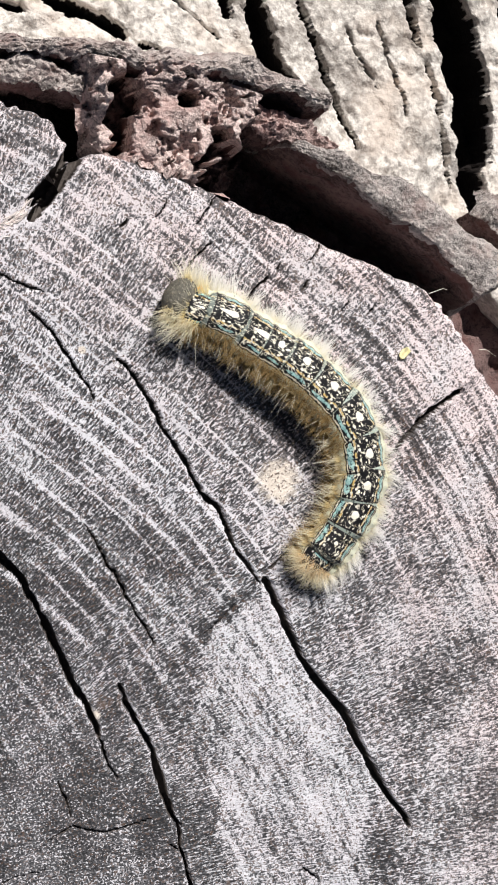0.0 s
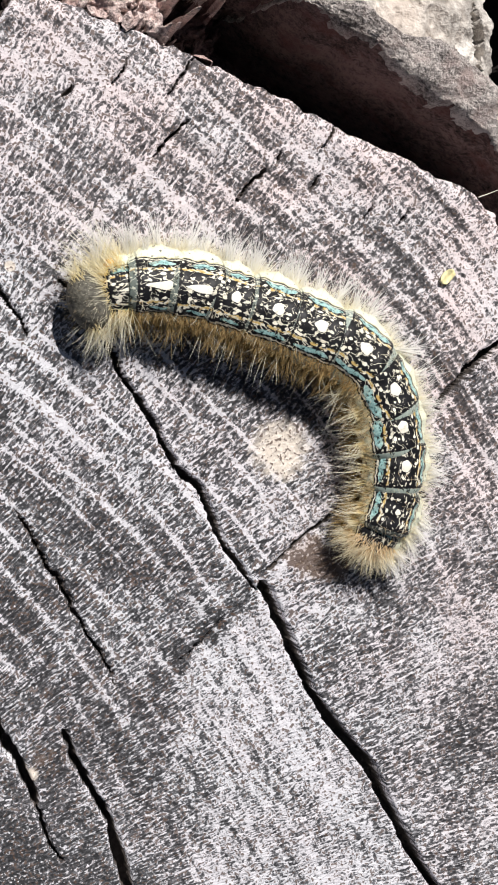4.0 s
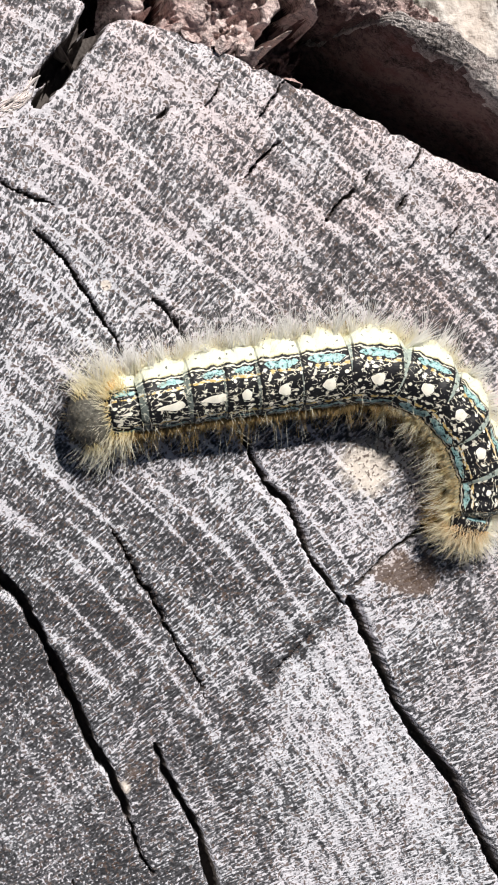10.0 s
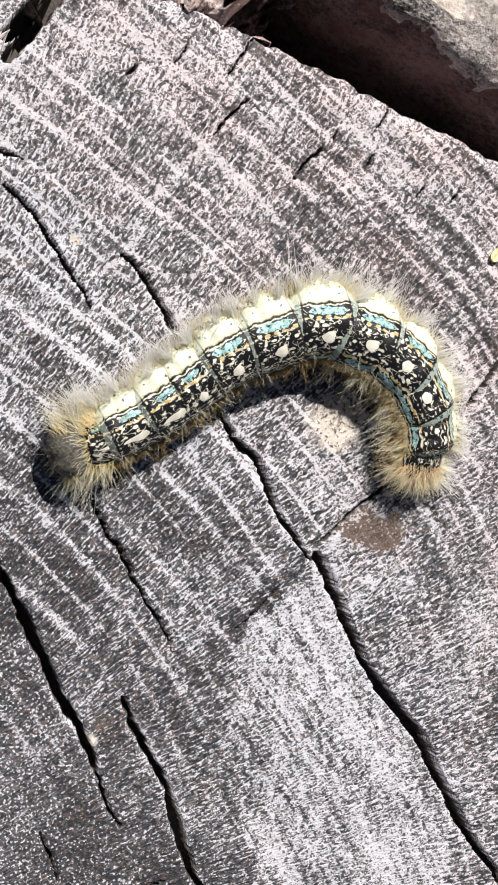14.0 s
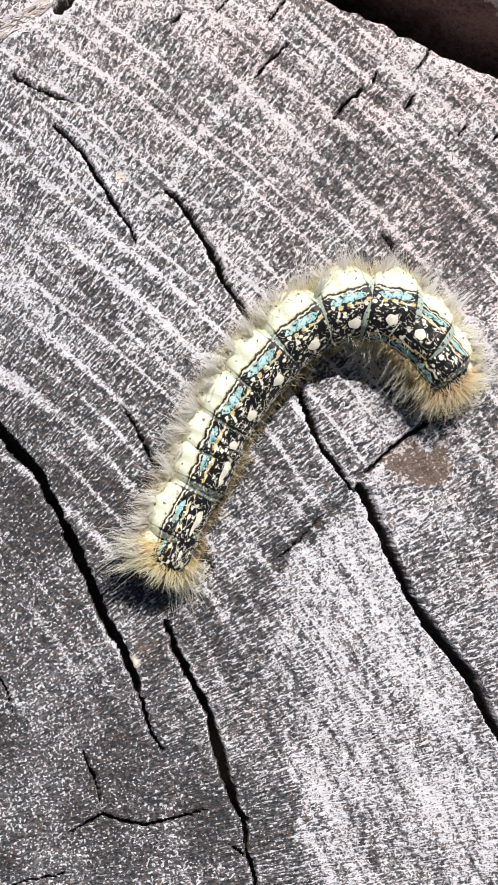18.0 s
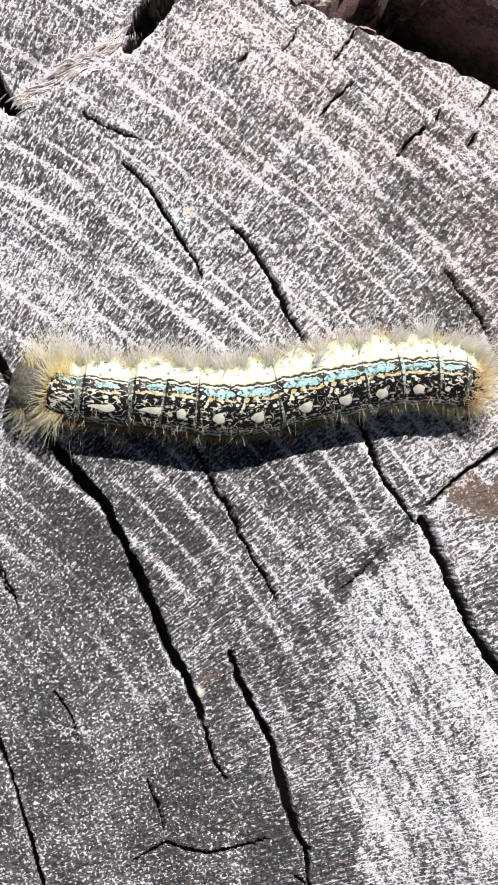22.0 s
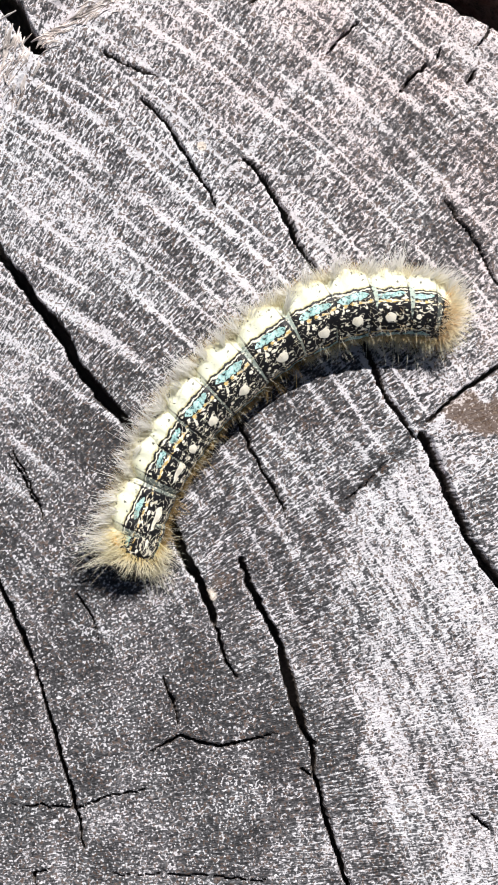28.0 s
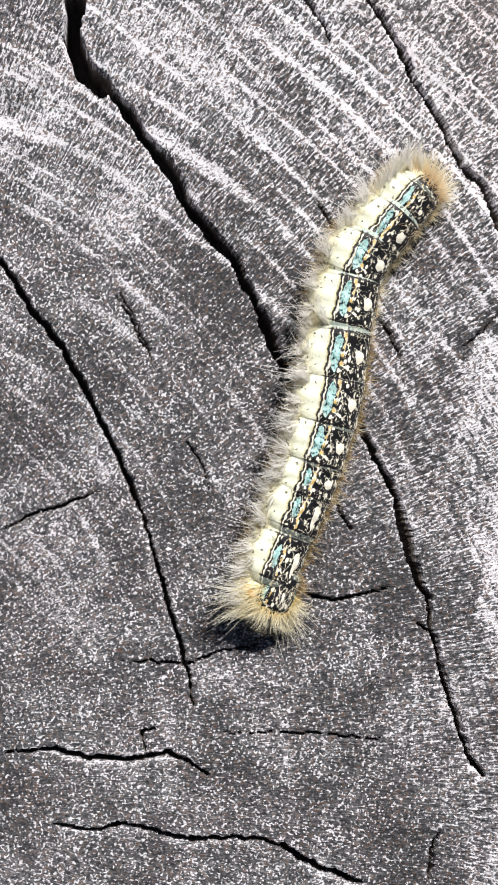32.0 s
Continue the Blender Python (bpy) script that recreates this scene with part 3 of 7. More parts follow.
    cut(0.20, 1.2, 0.20, (19.9, 33.2), (19.0, 31.7))
    cut(0.20, 1.2, 0.20, (22.8, 33.0), (21.9, 31.2))
    cut(0.27, 1.4, 0.30, (16.1, 39.3), (15.6, 38.2), (14.9, 37.2))
    cut(0.31, 1.4, 0.20, (12.8, 22.6), (15.8, 19.2), (17.7, 15.7), (20.1, 12.7))
    cut(0.18, 1.2, 0.20, (-25.6, -4.3), (-23.6, -7.1), (-22.1, -9.9))
    cut(0.18, 1.2, 0.20, (-18.3, -16.6), (-16.4, -19.4), (-15.6, -21.8))
    cut(0.22, 1.2, 0.20, (-9.4, -24.6), (-7.9, -28.2))
    cut(0.19, 1.2, 0.20, (-25.8, -4.9), (-23.5, -7.8), (-21.6, -11.2))
    cut(0.31, 1.2, 0.20, (20.5, -34.8), (22.3, -36.2))


def cut_furrows(X, Y, Z):
    cut = lambda width, depth, *points: groove(X, Y, Z, points, width, depth, wander=0.22, blunt=0.6, keen=0.75)
    cut(3.1, 9.3, (11.2, 73.0), (11.7, 69.0), (14.2, 60.8), (17.5, 59.0))
    cut(1.0, 7.1, (16.6, 73.7), (17.8, 69.7), (21.4, 60.7), (25.8, 52.5))
    cut(4.5, 10.8, (35.7, 76.1), (37.3, 72.0), (40.5, 63.6), (42.6, 55.1), (44.1, 45.4))
    cut(1.4, 7.5, (31.2, 75.5), (32.3, 71.4), (33.7, 66.9))
    cut(3.4, 9.7, (37.6, 76.3), (41.2, 69.6), (43.3, 62.0), (44.9, 52.8))
    cut(0.7, 6.8, (35.0, 64.7), (35.9, 63.1), (38.3, 54.6), (39.8, 48.6))
    cut(1.9, 8.0, (-18.5, 69.4), (-15.1, 65.8), (-9.4, 64.6), (-5.6, 62.8))
    cut(0.9, 7.0, (-3.2, 61.8), (-2.1, 61.8), (-0.7, 61.8))
    cut(2.0, 8.2, (7.0, 72.5), (7.6, 68.5), (7.9, 67.5))
    cut(1.7, 7.8, (46.0, 77.3), (48.0, 66.1), (51.2, 51.9))
    cut(0.9, 7.0, (-24.9, 66.0), (-20.9, 64.8), (-18.1, 64.1))
    cut(0.4, 6.4, (27.8, 68.8), (30.6, 62.8), (32.3, 57.3))
    cut(0.3, 6.3, (24.1, 67.7), (25.6, 64.3), (28.6, 60.4))
    cut(0.4, 6.4, (-0.5, 68.9), (3.2, 66.6), (6.9, 64.3))

def build_bark(stump):
    bark_strip("bark_strip", [(-24.6, 57.1), (-17.5, 56.9), (-10.2, 56.5), (-2.7, 56.3), (4.9, 56.2), (11.4, 55.0), (16.8, 53.8)], (1.3, 1.5, 2.0, 2.4, 1.2), (-1.6, -0.8, -0.6, -1.0), 22, 1.8, CREST, stump, "rough grey-brown strip of outer bark", 0.7, 1)
    bark_strip("bark_strip", [(9.4, 50.2), (13.0, 49.1), (17.5, 46.8), (24.0, 43.2), (31.0, 39.2), (35.2, 35.9), (38.4, 31.6)], (0.6, 2.0, 3.4, 4.2, 4.8, 5.6), (-2.6, -1.3, -1.0, -1.2, -1.6, -2.0), 26, 1.4, RIM, stump, "curved strip of bark standing off the wood, sunlit along its crest", 0.5, 3, end=4.0)
    bark_strip("rotten_bark", [(3.6, 53.4), (7.5, 52.2), (12.0, 50.4), (16.0, 48.4), (20.0, 46.0)], (1.6, 2.6, 2.6, 1.6), (-4.0, -3.4, -3.6, -5.0), 24, 1.8, ROTTEN, stump, "dark red-brown rotten bark in the gap", 1.0, 9)
    bark_strip("bark_flake", [(-23.2, 53.3), (-18.4, 53.8), (-13.5, 52.8), (-9.1, 52.4)], (1.4, 2.6, 1.8), (-3.0, -2.4, -3.0), 6, 1.0, CREST, stump, "dark flake of bark in the gap", 0.8, 5)
    bark_strip("bark_flake", [(35.8, 44.3), (38.6, 42.4), (42.5, 38.7)], (2.0, 3.5, 2.5), (-5.0, -4.6, -6.0), 5, 1.5, RIM, stump, "loose bark flake below the crest", 0.6, 7)


def side_of(X, Y, a, b):
    """Signed distance from the line through a and b, positive on its left."""
    d = np.subtract(b, a) / np.hypot(*np.subtract(b, a))
    return d[0] * (Y - a[1]) - d[1] * (X - a[0])


def far_from(X, Y, points, closed=False):
    """Distance to a line through the points."""
    best = np.full(X.shape, 1e9)
    p = np.array(points, float)
    for a, b in zip(p, np.roll(p, -1, 0) if closed else p[1:]):
        d = b - a
        t = np.clip(((X - a[0]) * d[0] + (Y - a[1]) * d[1]) / (d @ d + 1e-9), 0, 1)
        best = np.minimum(best, np.hypot(X - a[0] - t * d[0], Y - a[1] - t * d[1]))
    return best


def inside(X, Y, points):
    """Distance to the outline of a shape, positive inside it."""
    p, within = np.array(points, float), np.zeros(X.shape, bool)
    for (ax, ay), (bx, by) in zip(p, np.roll(p, -1, 0)):
        if ay != by:
            within ^= ((ay > Y) != (by > Y)) & (X < (bx - ax) * (Y - ay) / (by - ay) + ax)
    return np.where(within, 1, -1) * far_from(X, Y, p, True)


FACE = {}


def cut_face(stump):
    """The fine part of the sawn face, with cracks, steps, ring ridges and the broken outer edge."""
    xs, ys = np.arange(-44, 50.1, 0.17), np.arange(-64, 54.1, 0.17)
    X, Y = np.meshgrid(xs, ys)
    ring, arc = polar(X, Y)
    Z = 0.22 * many_noise(X, Y, 41, 16, 3) + 0.05 * many_noise(X, Y, 44, 1.6, 3)
    Z += 0.07 * smooth_noise(ring, arc * 0.05, 47, 1.3) + 0.045 * smooth_noise(ring * 0.6, arc * 2.4, 48, 0.9)
    # the pale tongue of wood beyond the junction lies a little lower, bounded by two breaks
    tongue = step(-0.5, 0.7, inside(X, Y, TONGUE) + 0.7 * smooth_noise(X, Y, 51, 2.5) + 0.5 * smooth_noise(X, Y, 52, 0.8))
    Z -= 0.10 * tongue
    lower = step(-0.5, 0.5, -side_of(X, Y, JUNCTION, BREAK_END) + 0.4 * smooth_noise(X, Y, 53, 2))
    Z -= 0.55 * lower * step(2, 12, X - JUNCTION[0])
    # the slab beyond the long split at the upper left stands slightly higher
    slab = step(-0.4, 0.6, side_of(X, Y, *SLAB) + 0.8 * smooth_noise(X, Y, 54, 3))
    Z += 0.5 * slab * step(0, 3, Y - 10)
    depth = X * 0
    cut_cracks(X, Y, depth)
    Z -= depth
    a = np.arctan2(Y - PITH[1], X - PITH[0])
    over = np.hypot(X - PITH[0], Y - PITH[1]) - rim_radius(a)
    Z -= 24 * step(-0.3, 1.5, over) + 0.35 * step(-2.2, 0, over) ** 2
    Z -= 0.5 * np.clip(over, 0, 30)
    pale = tongue * (0.85 + 0.3 * smooth_noise(X, Y, 55, 7))
    fresh = X * 0
    for width, strength, *line in STREAKS:
        fresh = np.maximum(fresh, strength * step(width, width * 0.3, far_from(X, Y, line) + 0.4 * smooth_noise(X, Y, 58, 1.2)))
    stain = sum(step(s, 0, np.hypot(X - x, Y - y)) for x, y, s in STAINS)
    rust = sum(g * step(s, s * 0.25, np.hypot(X - x, (Y - y) * 1.35) + 0.4 * s * smooth_noise(X, Y, 62, 1.4)) for x, y, s, g in RUSTS)
    heart = 0.42 * step(96, 74, ring + 4 * smooth_noise(X, Y, 57, 9)) + 0.58 * step(69, 57, ring + 3 * smooth_noise(X, Y, 56, 6))
    tone_drop = np.clip(sum(g * step(s, s * 0.45, np.hypot(X - x, Y - y) + 0.25 * s * smooth_noise(X, Y, 59, 3)) for x, y, s, g in TONE_PATCHES), -1.3, 1.6) * (1 - np.clip(tongue, 0, 1))
    tone_drop += 2.2 * step(2.0, 0.4, far_from(X, Y, DARK_BAND) + 0.5 * smooth_noise(X, Y, 60, 1.0))
    open_wood = depth > 1.6
    near = sum(np.roll(np.roll(open_wood, i, 0), j, 1).astype(float) for i in range(-3, 4) for j in range(-3, 4)) / 49
    lip = np.clip(near * 2.2, 0, 1) * ~open_wood
    FACE["height"] = Z
    keep = (over < 1.7)[:-1, :-1]
    return sheet("cut_face", X, Y, Z, WOOD, stump, dict(ring=ring, arc=arc, pale=pale, stain=stain, rust=rust, heart=heart, fresh=fresh, tone_drop=tone_drop, lip=lip, split=np.clip(depth, 0, 1)), keep)


def rest_of_face(stump):
    """The cut face away from the worked part, in coarser steps, and the trunk below it."""
    xs, ys = np.arange(-190, 80.1, 2.0), np.arange(-190, 80.1, 2.0)
    X, Y = np.meshgrid(xs, ys)
    ring, arc = polar(X, Y)
    Z = 0.22 * many_noise(X, Y, 41, 16, 3)
    over = np.hypot(X - PITH[0], Y - PITH[1]) - 112
    inside = (X > -45) & (Y > -65)
    zero = X * 0
    tagged(sheet("outer_cut_face", X, Y, Z, WOOD, stump, dict(ring=ring, arc=arc, pale=zero, stain=zero, rust=zero, heart=step(70, 56, ring), fresh=zero, tone_drop=zero, lip=zero, split=zero),
                 ((over < 0) & ~inside)[:-1, :-1]), "plain grey sawn wood of the rest of the stump")
    turn, down = np.meshgrid(np.linspace(0, 2 * math.pi, 181), np.linspace(0, 1, 40))
    r = 101 + 2.0 * np.sin(turn * 5) + 2.5 * smooth_noise(turn * 20, down * 60, 61, 2) + 26 * down ** 3
    sheet("trunk", PITH[0] + r * np.cos(turn), PITH[1] + r * np.sin(turn), -0.8 - 335 * down, TRUNK, stump)


def bark_strip(name, points, width, top, fall, lean, material, stump, label, rough=0.8, seed=0, steps=260, end=1.2):
    """A broken strip of bark along a line: an uneven crest of the given width, falling steeply inward and more gently outward."""
    p = np.array(points, float)
    s = np.r_[0, np.cumsum(np.hypot(*np.diff(p, axis=0).T))]
    t = np.linspace(0, s[-1], steps)
    cx, cy = np.interp(t, s, p[:, 0]), np.interp(t, s, p[:, 1])
    for _ in range(int(steps / 26)):
        cx[1:-1], cy[1:-1] = (cx[:-2] + cx[1:-1] + cx[2:]) / 3, (cy[:-2] + cy[1:-1] + cy[2:]) / 3
    dx, dy = np.gradient(cx), np.gradient(cy)
    n = np.hypot(dx, dy)
    nx, ny = -dy / n, dx / n
    wide = np.interp(t, np.linspace(0, s[-1], len(width)), width) * (1 + 0.18 * smooth_noise(t, t * 0, 71 + seed, 2.5))
    high = np.interp(t, np.linspace(0, s[-1], len(top)), top) + 0.35 * smooth_noise(t, t * 0, 72 + seed, 3)
    v = np.linspace(0, 1, 64)
    V, T = np.meshgrid(v, t)
    W, H = wide[:, None] + 0 * V, high[:, None] + 0 * V
    inner, crest = np.clip(V / 0.3, 0, 1), np.clip((V - 0.3) / 0.4, 0, 1)
    outer = np.clip((V - 0.7) / 0.3, 0, 1)
    across = -lean * (1 - inner) + crest * W + outer * lean * 1.4
    Z = H - fall * (1 - inner) - 0.16 * W * (2 * crest - 1) ** 2 - fall * outer
    ends = step(0, end, T) * step(0, end, s[-1] - T)
    Z -= (1 - ends) * fall * 0.6
    bump = rough * (many_noise(T, across * 1.7 + Z * 0.8, 81 + seed, 3.2, 4, 0.6)) + 0.35 * rough * many_noise(T * 2, across * 3 + Z * 2, 91 + seed, 0.9, 3)
    across = across + bump * (0.7 - 0.4 * crest * (1 - outer))
    Z = Z + bump * 0.8 + 0.25 * rough * many_noise(T * 1.3, V * 37, 95 + seed, 0.8, 3)
    X, Y = cx[:, None] + nx[:, None] * across, cy[:, None] + ny[:, None] * across
    ob = tagged(sheet(name, X, Y, Z, material, stump), label)
    # inner faces get the dark bark: their shade is in the colour
    ob.data.materials.append(SHADED_BARK)
    ob.data.polygons.foreach_set("material_index", ((V[:-1, :-1] + 0.018 * smooth_noise(X, Y, 99 + seed, 1.2)[:-1, :-1]) < 0.28).astype(np.int32).ravel())
    return ob


def crumbs(stump):
    """The reddish crumbled inner bark between the wood's edge and the outer strip: a pitted slope."""
    u, v = np.meshgrid(np.linspace(0, 1, 300), np.linspace(0, 1, 150))
    a, b = np.array(CRUMB_INNER), np.array(CRUMB_OUTER)
    k = np.linspace(0, 1, len(a))
    X = np.interp(u, k, a[:, 0]) * (1 - v) + np.interp(u, k, b[:, 0]) * v
    Y = np.interp(u, k, a[:, 1]) * (1 - v) + np.interp(u, k, b[:, 1]) * v
    pits = many_noise(X, Y, 101, 4.5, 3, 0.5)
    flaky = np.floor(pits * 4 + 0.6 * smooth_noise(X, Y, 104, 2.2)) / 4
    ragged = many_noise(X, Y, 107, 2.2, 4, 0.6)
    hollow = X * 0
    for x, y, wide, tall, lean in HOLLOWS:
        p, q = X - x, Y - y
        c, d = math.cos(lean), math.sin(lean)
        hollow = np.maximum(hollow, step(1.25, 0.75, np.hypot((c * p + d * q) / wide, (c * q - d * p) / tall) + 0.45 * ragged))
    Z = -1.3 + 1.2 * v - 11.0 * hollow + 0.5 * pits + 1.0 * flaky + 0.22 * many_noise(X, Y, 111, 1.0, 4)
    Z -= 1.8 * step(0.30, 0.62, -ragged)
    Z -= 16 * step(0.80, 1.0, u + 0.08 * ragged) + 4 * step(0.10, 0, u)
    X = X + 0.25 * many_noise(X, Y, 121, 1.2, 3)
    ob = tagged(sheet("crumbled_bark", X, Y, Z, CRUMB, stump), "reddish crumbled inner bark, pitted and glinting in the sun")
    # shade of the hollows and the broken end painted with the dark bark
    ob.data.materials.append(SHADED_BARK)
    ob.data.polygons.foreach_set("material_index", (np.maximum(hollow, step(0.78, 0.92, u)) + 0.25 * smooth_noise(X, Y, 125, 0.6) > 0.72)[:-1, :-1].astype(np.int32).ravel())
    return X, Y, Z


def chips(stump, X, Y, Z):
    """Loose angular crumbs of bark lying on the broken inner bark."""
    rs = np.random.RandomState(171)
    shapes = []
    for n in range(7):
        bm = bmesh.new()
        bmesh.ops.create_icosphere(bm, subdivisions=2, radius=1 * MM)
        for v in bm.verts:
            k = 0.75 + 0.5 * noise.noise(v.co * 900 + Vector((n * 7, 0, 0)))
            v.co = Vector((v.co.x * 1.25, v.co.y * 0.85, v.co.z * 0.6)) * round(k * 5) / 5
        mesh = bpy.data.meshes.new("bark_chip")
        bm.to_mesh(mesh)
        bm.free()
        mesh.materials.append(CRUMB)
        shapes.append(mesh)
    a, b = np.array(CRUMB_INNER), np.array(CRUMB_OUTER)
    k = np.linspace(0, 1, len(a))
    for n in range(110):
        u, v = rs.uniform(0.08, 0.9), rs.uniform(0.0, 1.0) ** 2
        p = np.array([np.interp(u, k, a[:, d]) * (1 - v) + np.interp(u, k, b[:, d]) * v for d in (0, 1)])
        if any(math.hypot((p[0] - x) / (wide + 1), (p[1] - y) / (tall + 1)) < 1.1 for x, y, wide, tall, lean in HOLLOWS):
            continue
        under = np.argmin((X - p[0]) ** 2 + (Y - p[1]) ** 2)
        ob = new("bark_chip", shapes[rs.randint(7)])
        ob.parent = stump
        ob.matrix_world = pose(p[0] * MM, p[1] * MM, (Z.ravel()[under] + rs.uniform(0.0, 0.25)) * MM, *rs.uniform(0, 360, 3)) @ Matrix.Scale(rs.uniform(0.25, 0.9), 4)


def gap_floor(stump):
    """The bottom of the gap between wood and bark, its shade put into a dark colour."""
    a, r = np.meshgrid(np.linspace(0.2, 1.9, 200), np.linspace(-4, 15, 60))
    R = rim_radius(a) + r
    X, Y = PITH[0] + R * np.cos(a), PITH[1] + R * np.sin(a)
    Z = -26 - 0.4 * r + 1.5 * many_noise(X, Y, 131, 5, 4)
    return tagged(sheet("gap_floor", X, Y, Z, SHADED_BARK, stump), "dark brown bark at the gap bottom, shade in its colour")


def flared_bark(stump):
    """Thick pale bark plates of the trunk's flare, parted by deep furrows, lower than the cut."""
    a, r = np.meshgrid(np.linspace(0.15, 1.95, 620), np.r_[np.linspace(3, 52, 210), np.linspace(53, 130, 40)])
    X, Y = PITH[0] + (112 + r) * np.cos(a), PITH[1] + (112 + r) * np.sin(a)
    edge = step(0.15, 0.4, a) * step(1.95, 1.7, a)
    Z = FLARE_TOP - 0.22 * (r - 4) - 290 * step(48, 135, r) ** 1.2 - 60 * (1 - edge)
    Z += 1.6 * many_noise(X, Y, 141, 16, 4) + 0.5 * many_noise(X, Y, 145, 2.2, 3)
    near = np.interp(a, (0.7, 1.08, 1.22), (13, 12.5, 7.5))
    Z -= 40 * step(0.0, -2.5, 112 + r - rim_radius(a) - near)
    Z += 0.7 * np.floor(2.5 * many_noise(X, Y, 147, 9, 3)) / 2.5 + 0.35 * many_noise(X, Y, 149, 1.0, 3)
    depth = X * 0
    cut_furrows(X, Y, depth)
    Z -= depth
    code = sum((side_of(X, Y, *line) > 0) * 2 ** n for n, line in enumerate(PLATE_LINES))[:-1, :-1]
    for c in np.unique(code):
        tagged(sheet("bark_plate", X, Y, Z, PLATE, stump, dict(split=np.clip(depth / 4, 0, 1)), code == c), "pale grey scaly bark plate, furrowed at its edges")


def fibres(stump):
    """Two loose pale threads curling out over the gap."""
    for n, (x, y, way) in enumerate(THREADS):
        t = np.linspace(0, 1, 15)[:, None]
        ring = np.linspace(0, 2 * math.pi, 7)[None, :]
        px = x + 2.3 * t * math.cos(way) + 0.25 * np.sin(5 * t + n)
        py = y + 2.3 * t * math.sin(way) + 0.35 * np.sin(3 * t)
        pz = -0.5 + 0.7 * np.sin(2.2 * t)
        r = 0.05 * (1.1 - t)
        sheet("fibre", px + r * np.cos(ring) * math.sin(way), py - r * np.cos(ring) * math.cos(way), pz + r * np.sin(ring), SPOT, stump)


def torn_fibres(stump):
    """Pale splinters standing along the torn edges where the slab has split away."""
    rs = np.random.RandomState(191)
    verts, faces = [], []
    for count, wide, *line in TORN:
        p = np.array(line, float)
        s = np.r_[0, np.cumsum(np.hypot(*np.diff(p, axis=0).T))]
        for _ in range(count):
            t = rs.uniform(0, s[-1])
            x, y = np.interp(t, s, p[:, 0]), np.interp(t, s, p[:, 1])
            k = min(np.searchsorted(s, t, "right"), len(p) - 1)
            way = math.atan2(*(p[k] - p[k - 1])[::-1]) + rs.normal(0, 0.22)
            off = rs.normal(0, wide)
            x, y = x - off * math.sin(way), y + off * math.cos(way)
            long, half, high = rs.uniform(0.8, 2.6), rs.uniform(0.07, 0.2), rs.uniform(0.02, 0.14)
            c, d = math.cos(way), math.sin(way)
            first = len(verts)
            base = FACE["height"][int((y + 64) / 0.17), int((x + 44) / 0.17)] if abs(x) < 43 else 0
            if base < -0.9:
                continue
            for f, w, h in ((-0.5, 0.3, -0.1), (-0.15, 1.0, high), (0.25, 0.8, high * 0.8), (0.5, 0.15, 0.1)):
                sway = 0.12 * math.sin(5 * f + t)
                for q, z in ((-w, -0.12), (0, h), (w, -0.12)):
                    a, b = f * long, q * half + sway
                    verts.append(((x + a * c - b * d) * MM, (y + a * d + b * c) * MM, (base + 0.06 + z) * MM))
            for r in range(3):
                for q in (0, 1):
                    i = first + 3 * r + q
                    faces.append((i, i + 1, i + 4, i + 3))
    mesh = bpy.data.meshes.new("torn_fibre")
    mesh.from_pydata(verts, [], faces)
    mesh.materials.append(TORN_WOOD)
    ob = new("torn_fibre", mesh)
    ob.parent = stump
    return tagged(ob, "pale torn wood fibres along the split", kind="stuff")


stump = tagged(new("tree_stump"), "old sawn stump, grey cracked end grain, loose bark at its edge", "stump")
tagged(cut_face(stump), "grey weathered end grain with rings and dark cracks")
rest_of_face(stump)
gap_floor(stump)
chips(stump, *crumbs(stump))
build_bark(stump)
flared_bark(stump)
fibres(stump)
torn_fibres(stump)

u, v = np.meshgrid(np.linspace(-1, 1, 9), np.linspace(-1, 1, 9))
sheet_round = np.sqrt(np.clip(1 - 0.5 * v ** 2, 0, 1)), np.sqrt(np.clip(1 - 0.5 * u ** 2, 0, 1))
scrap = sheet("bud_scale", u * sheet_round[0] * 0.75, v * sheet_round[1] * 0.45, 0.12 + 0.22 * u ** 2 + 0.06 * np.sin(4 * v), SCRAP)
scrap.matrix_world = pose(SCRAP_AT[0] * MM, SCRAP_AT[1] * MM, 0.0001, 0, 0, 50)
scrap.modifiers.new("thickness", "SOLIDIFY").thickness = 0.0001
tagged(scrap, "tiny curled yellow bud scale lying on the wood", "bud scale")

gx, gy = np.meshgrid(np.linspace(-1, 1, 121) ** 5 * 2.5e6, np.linspace(-1, 1, 121) ** 5 * 2.5e6)
ground = tagged(sheet("ground", gx, gy, -330 + 12 * many_noise(gx, gy, 151, 400, 3) * (np.hypot(gx, gy) < 9000), SOIL), "brown soil with leaf litter", "ground", kind="structure")


# ---- the caterpillar ----
RADII = (1.9, 2.0, 2.3, 2.45, 2.5, 2.6, 2.65, 2.65, 2.65, 2.6, 2.45, 2.3, 2.1)
LENGTHS = (3.0, 3.6, 4.2, 3.9, 3.2, 3.8, 4.3, 4.5, 4.3, 4.0, 3.9, 3.4, 3.4)


def hull(u, turn, R, L, ends):
    """A point on a segment's skin: u from -1 (rear) to 1 (front), turn from the back's midline; radius R, length L in mm."""
    x = u * L / 2
    rear, front = ends if isinstance(ends, tuple) else (ends, min(ends, 0.14))
    fall = np.where(u < 0, rear, front)
    k = np.where(fall > 0.4, np.clip((np.abs(u) - 0.1) / 0.9, 0, 1), np.clip((np.abs(u) - 0.72) / 0.28, 0, 1))
    r = R * (1 - fall * k ** 2.2) * (1 + 0.018 * np.cos(u * 11)) * (1 + np.where(turn > 0, 0.04, 0.46) * np.exp(-((np.abs(turn) - 1.75) / 0.44) ** 2) * np.cos(u * 1.6))
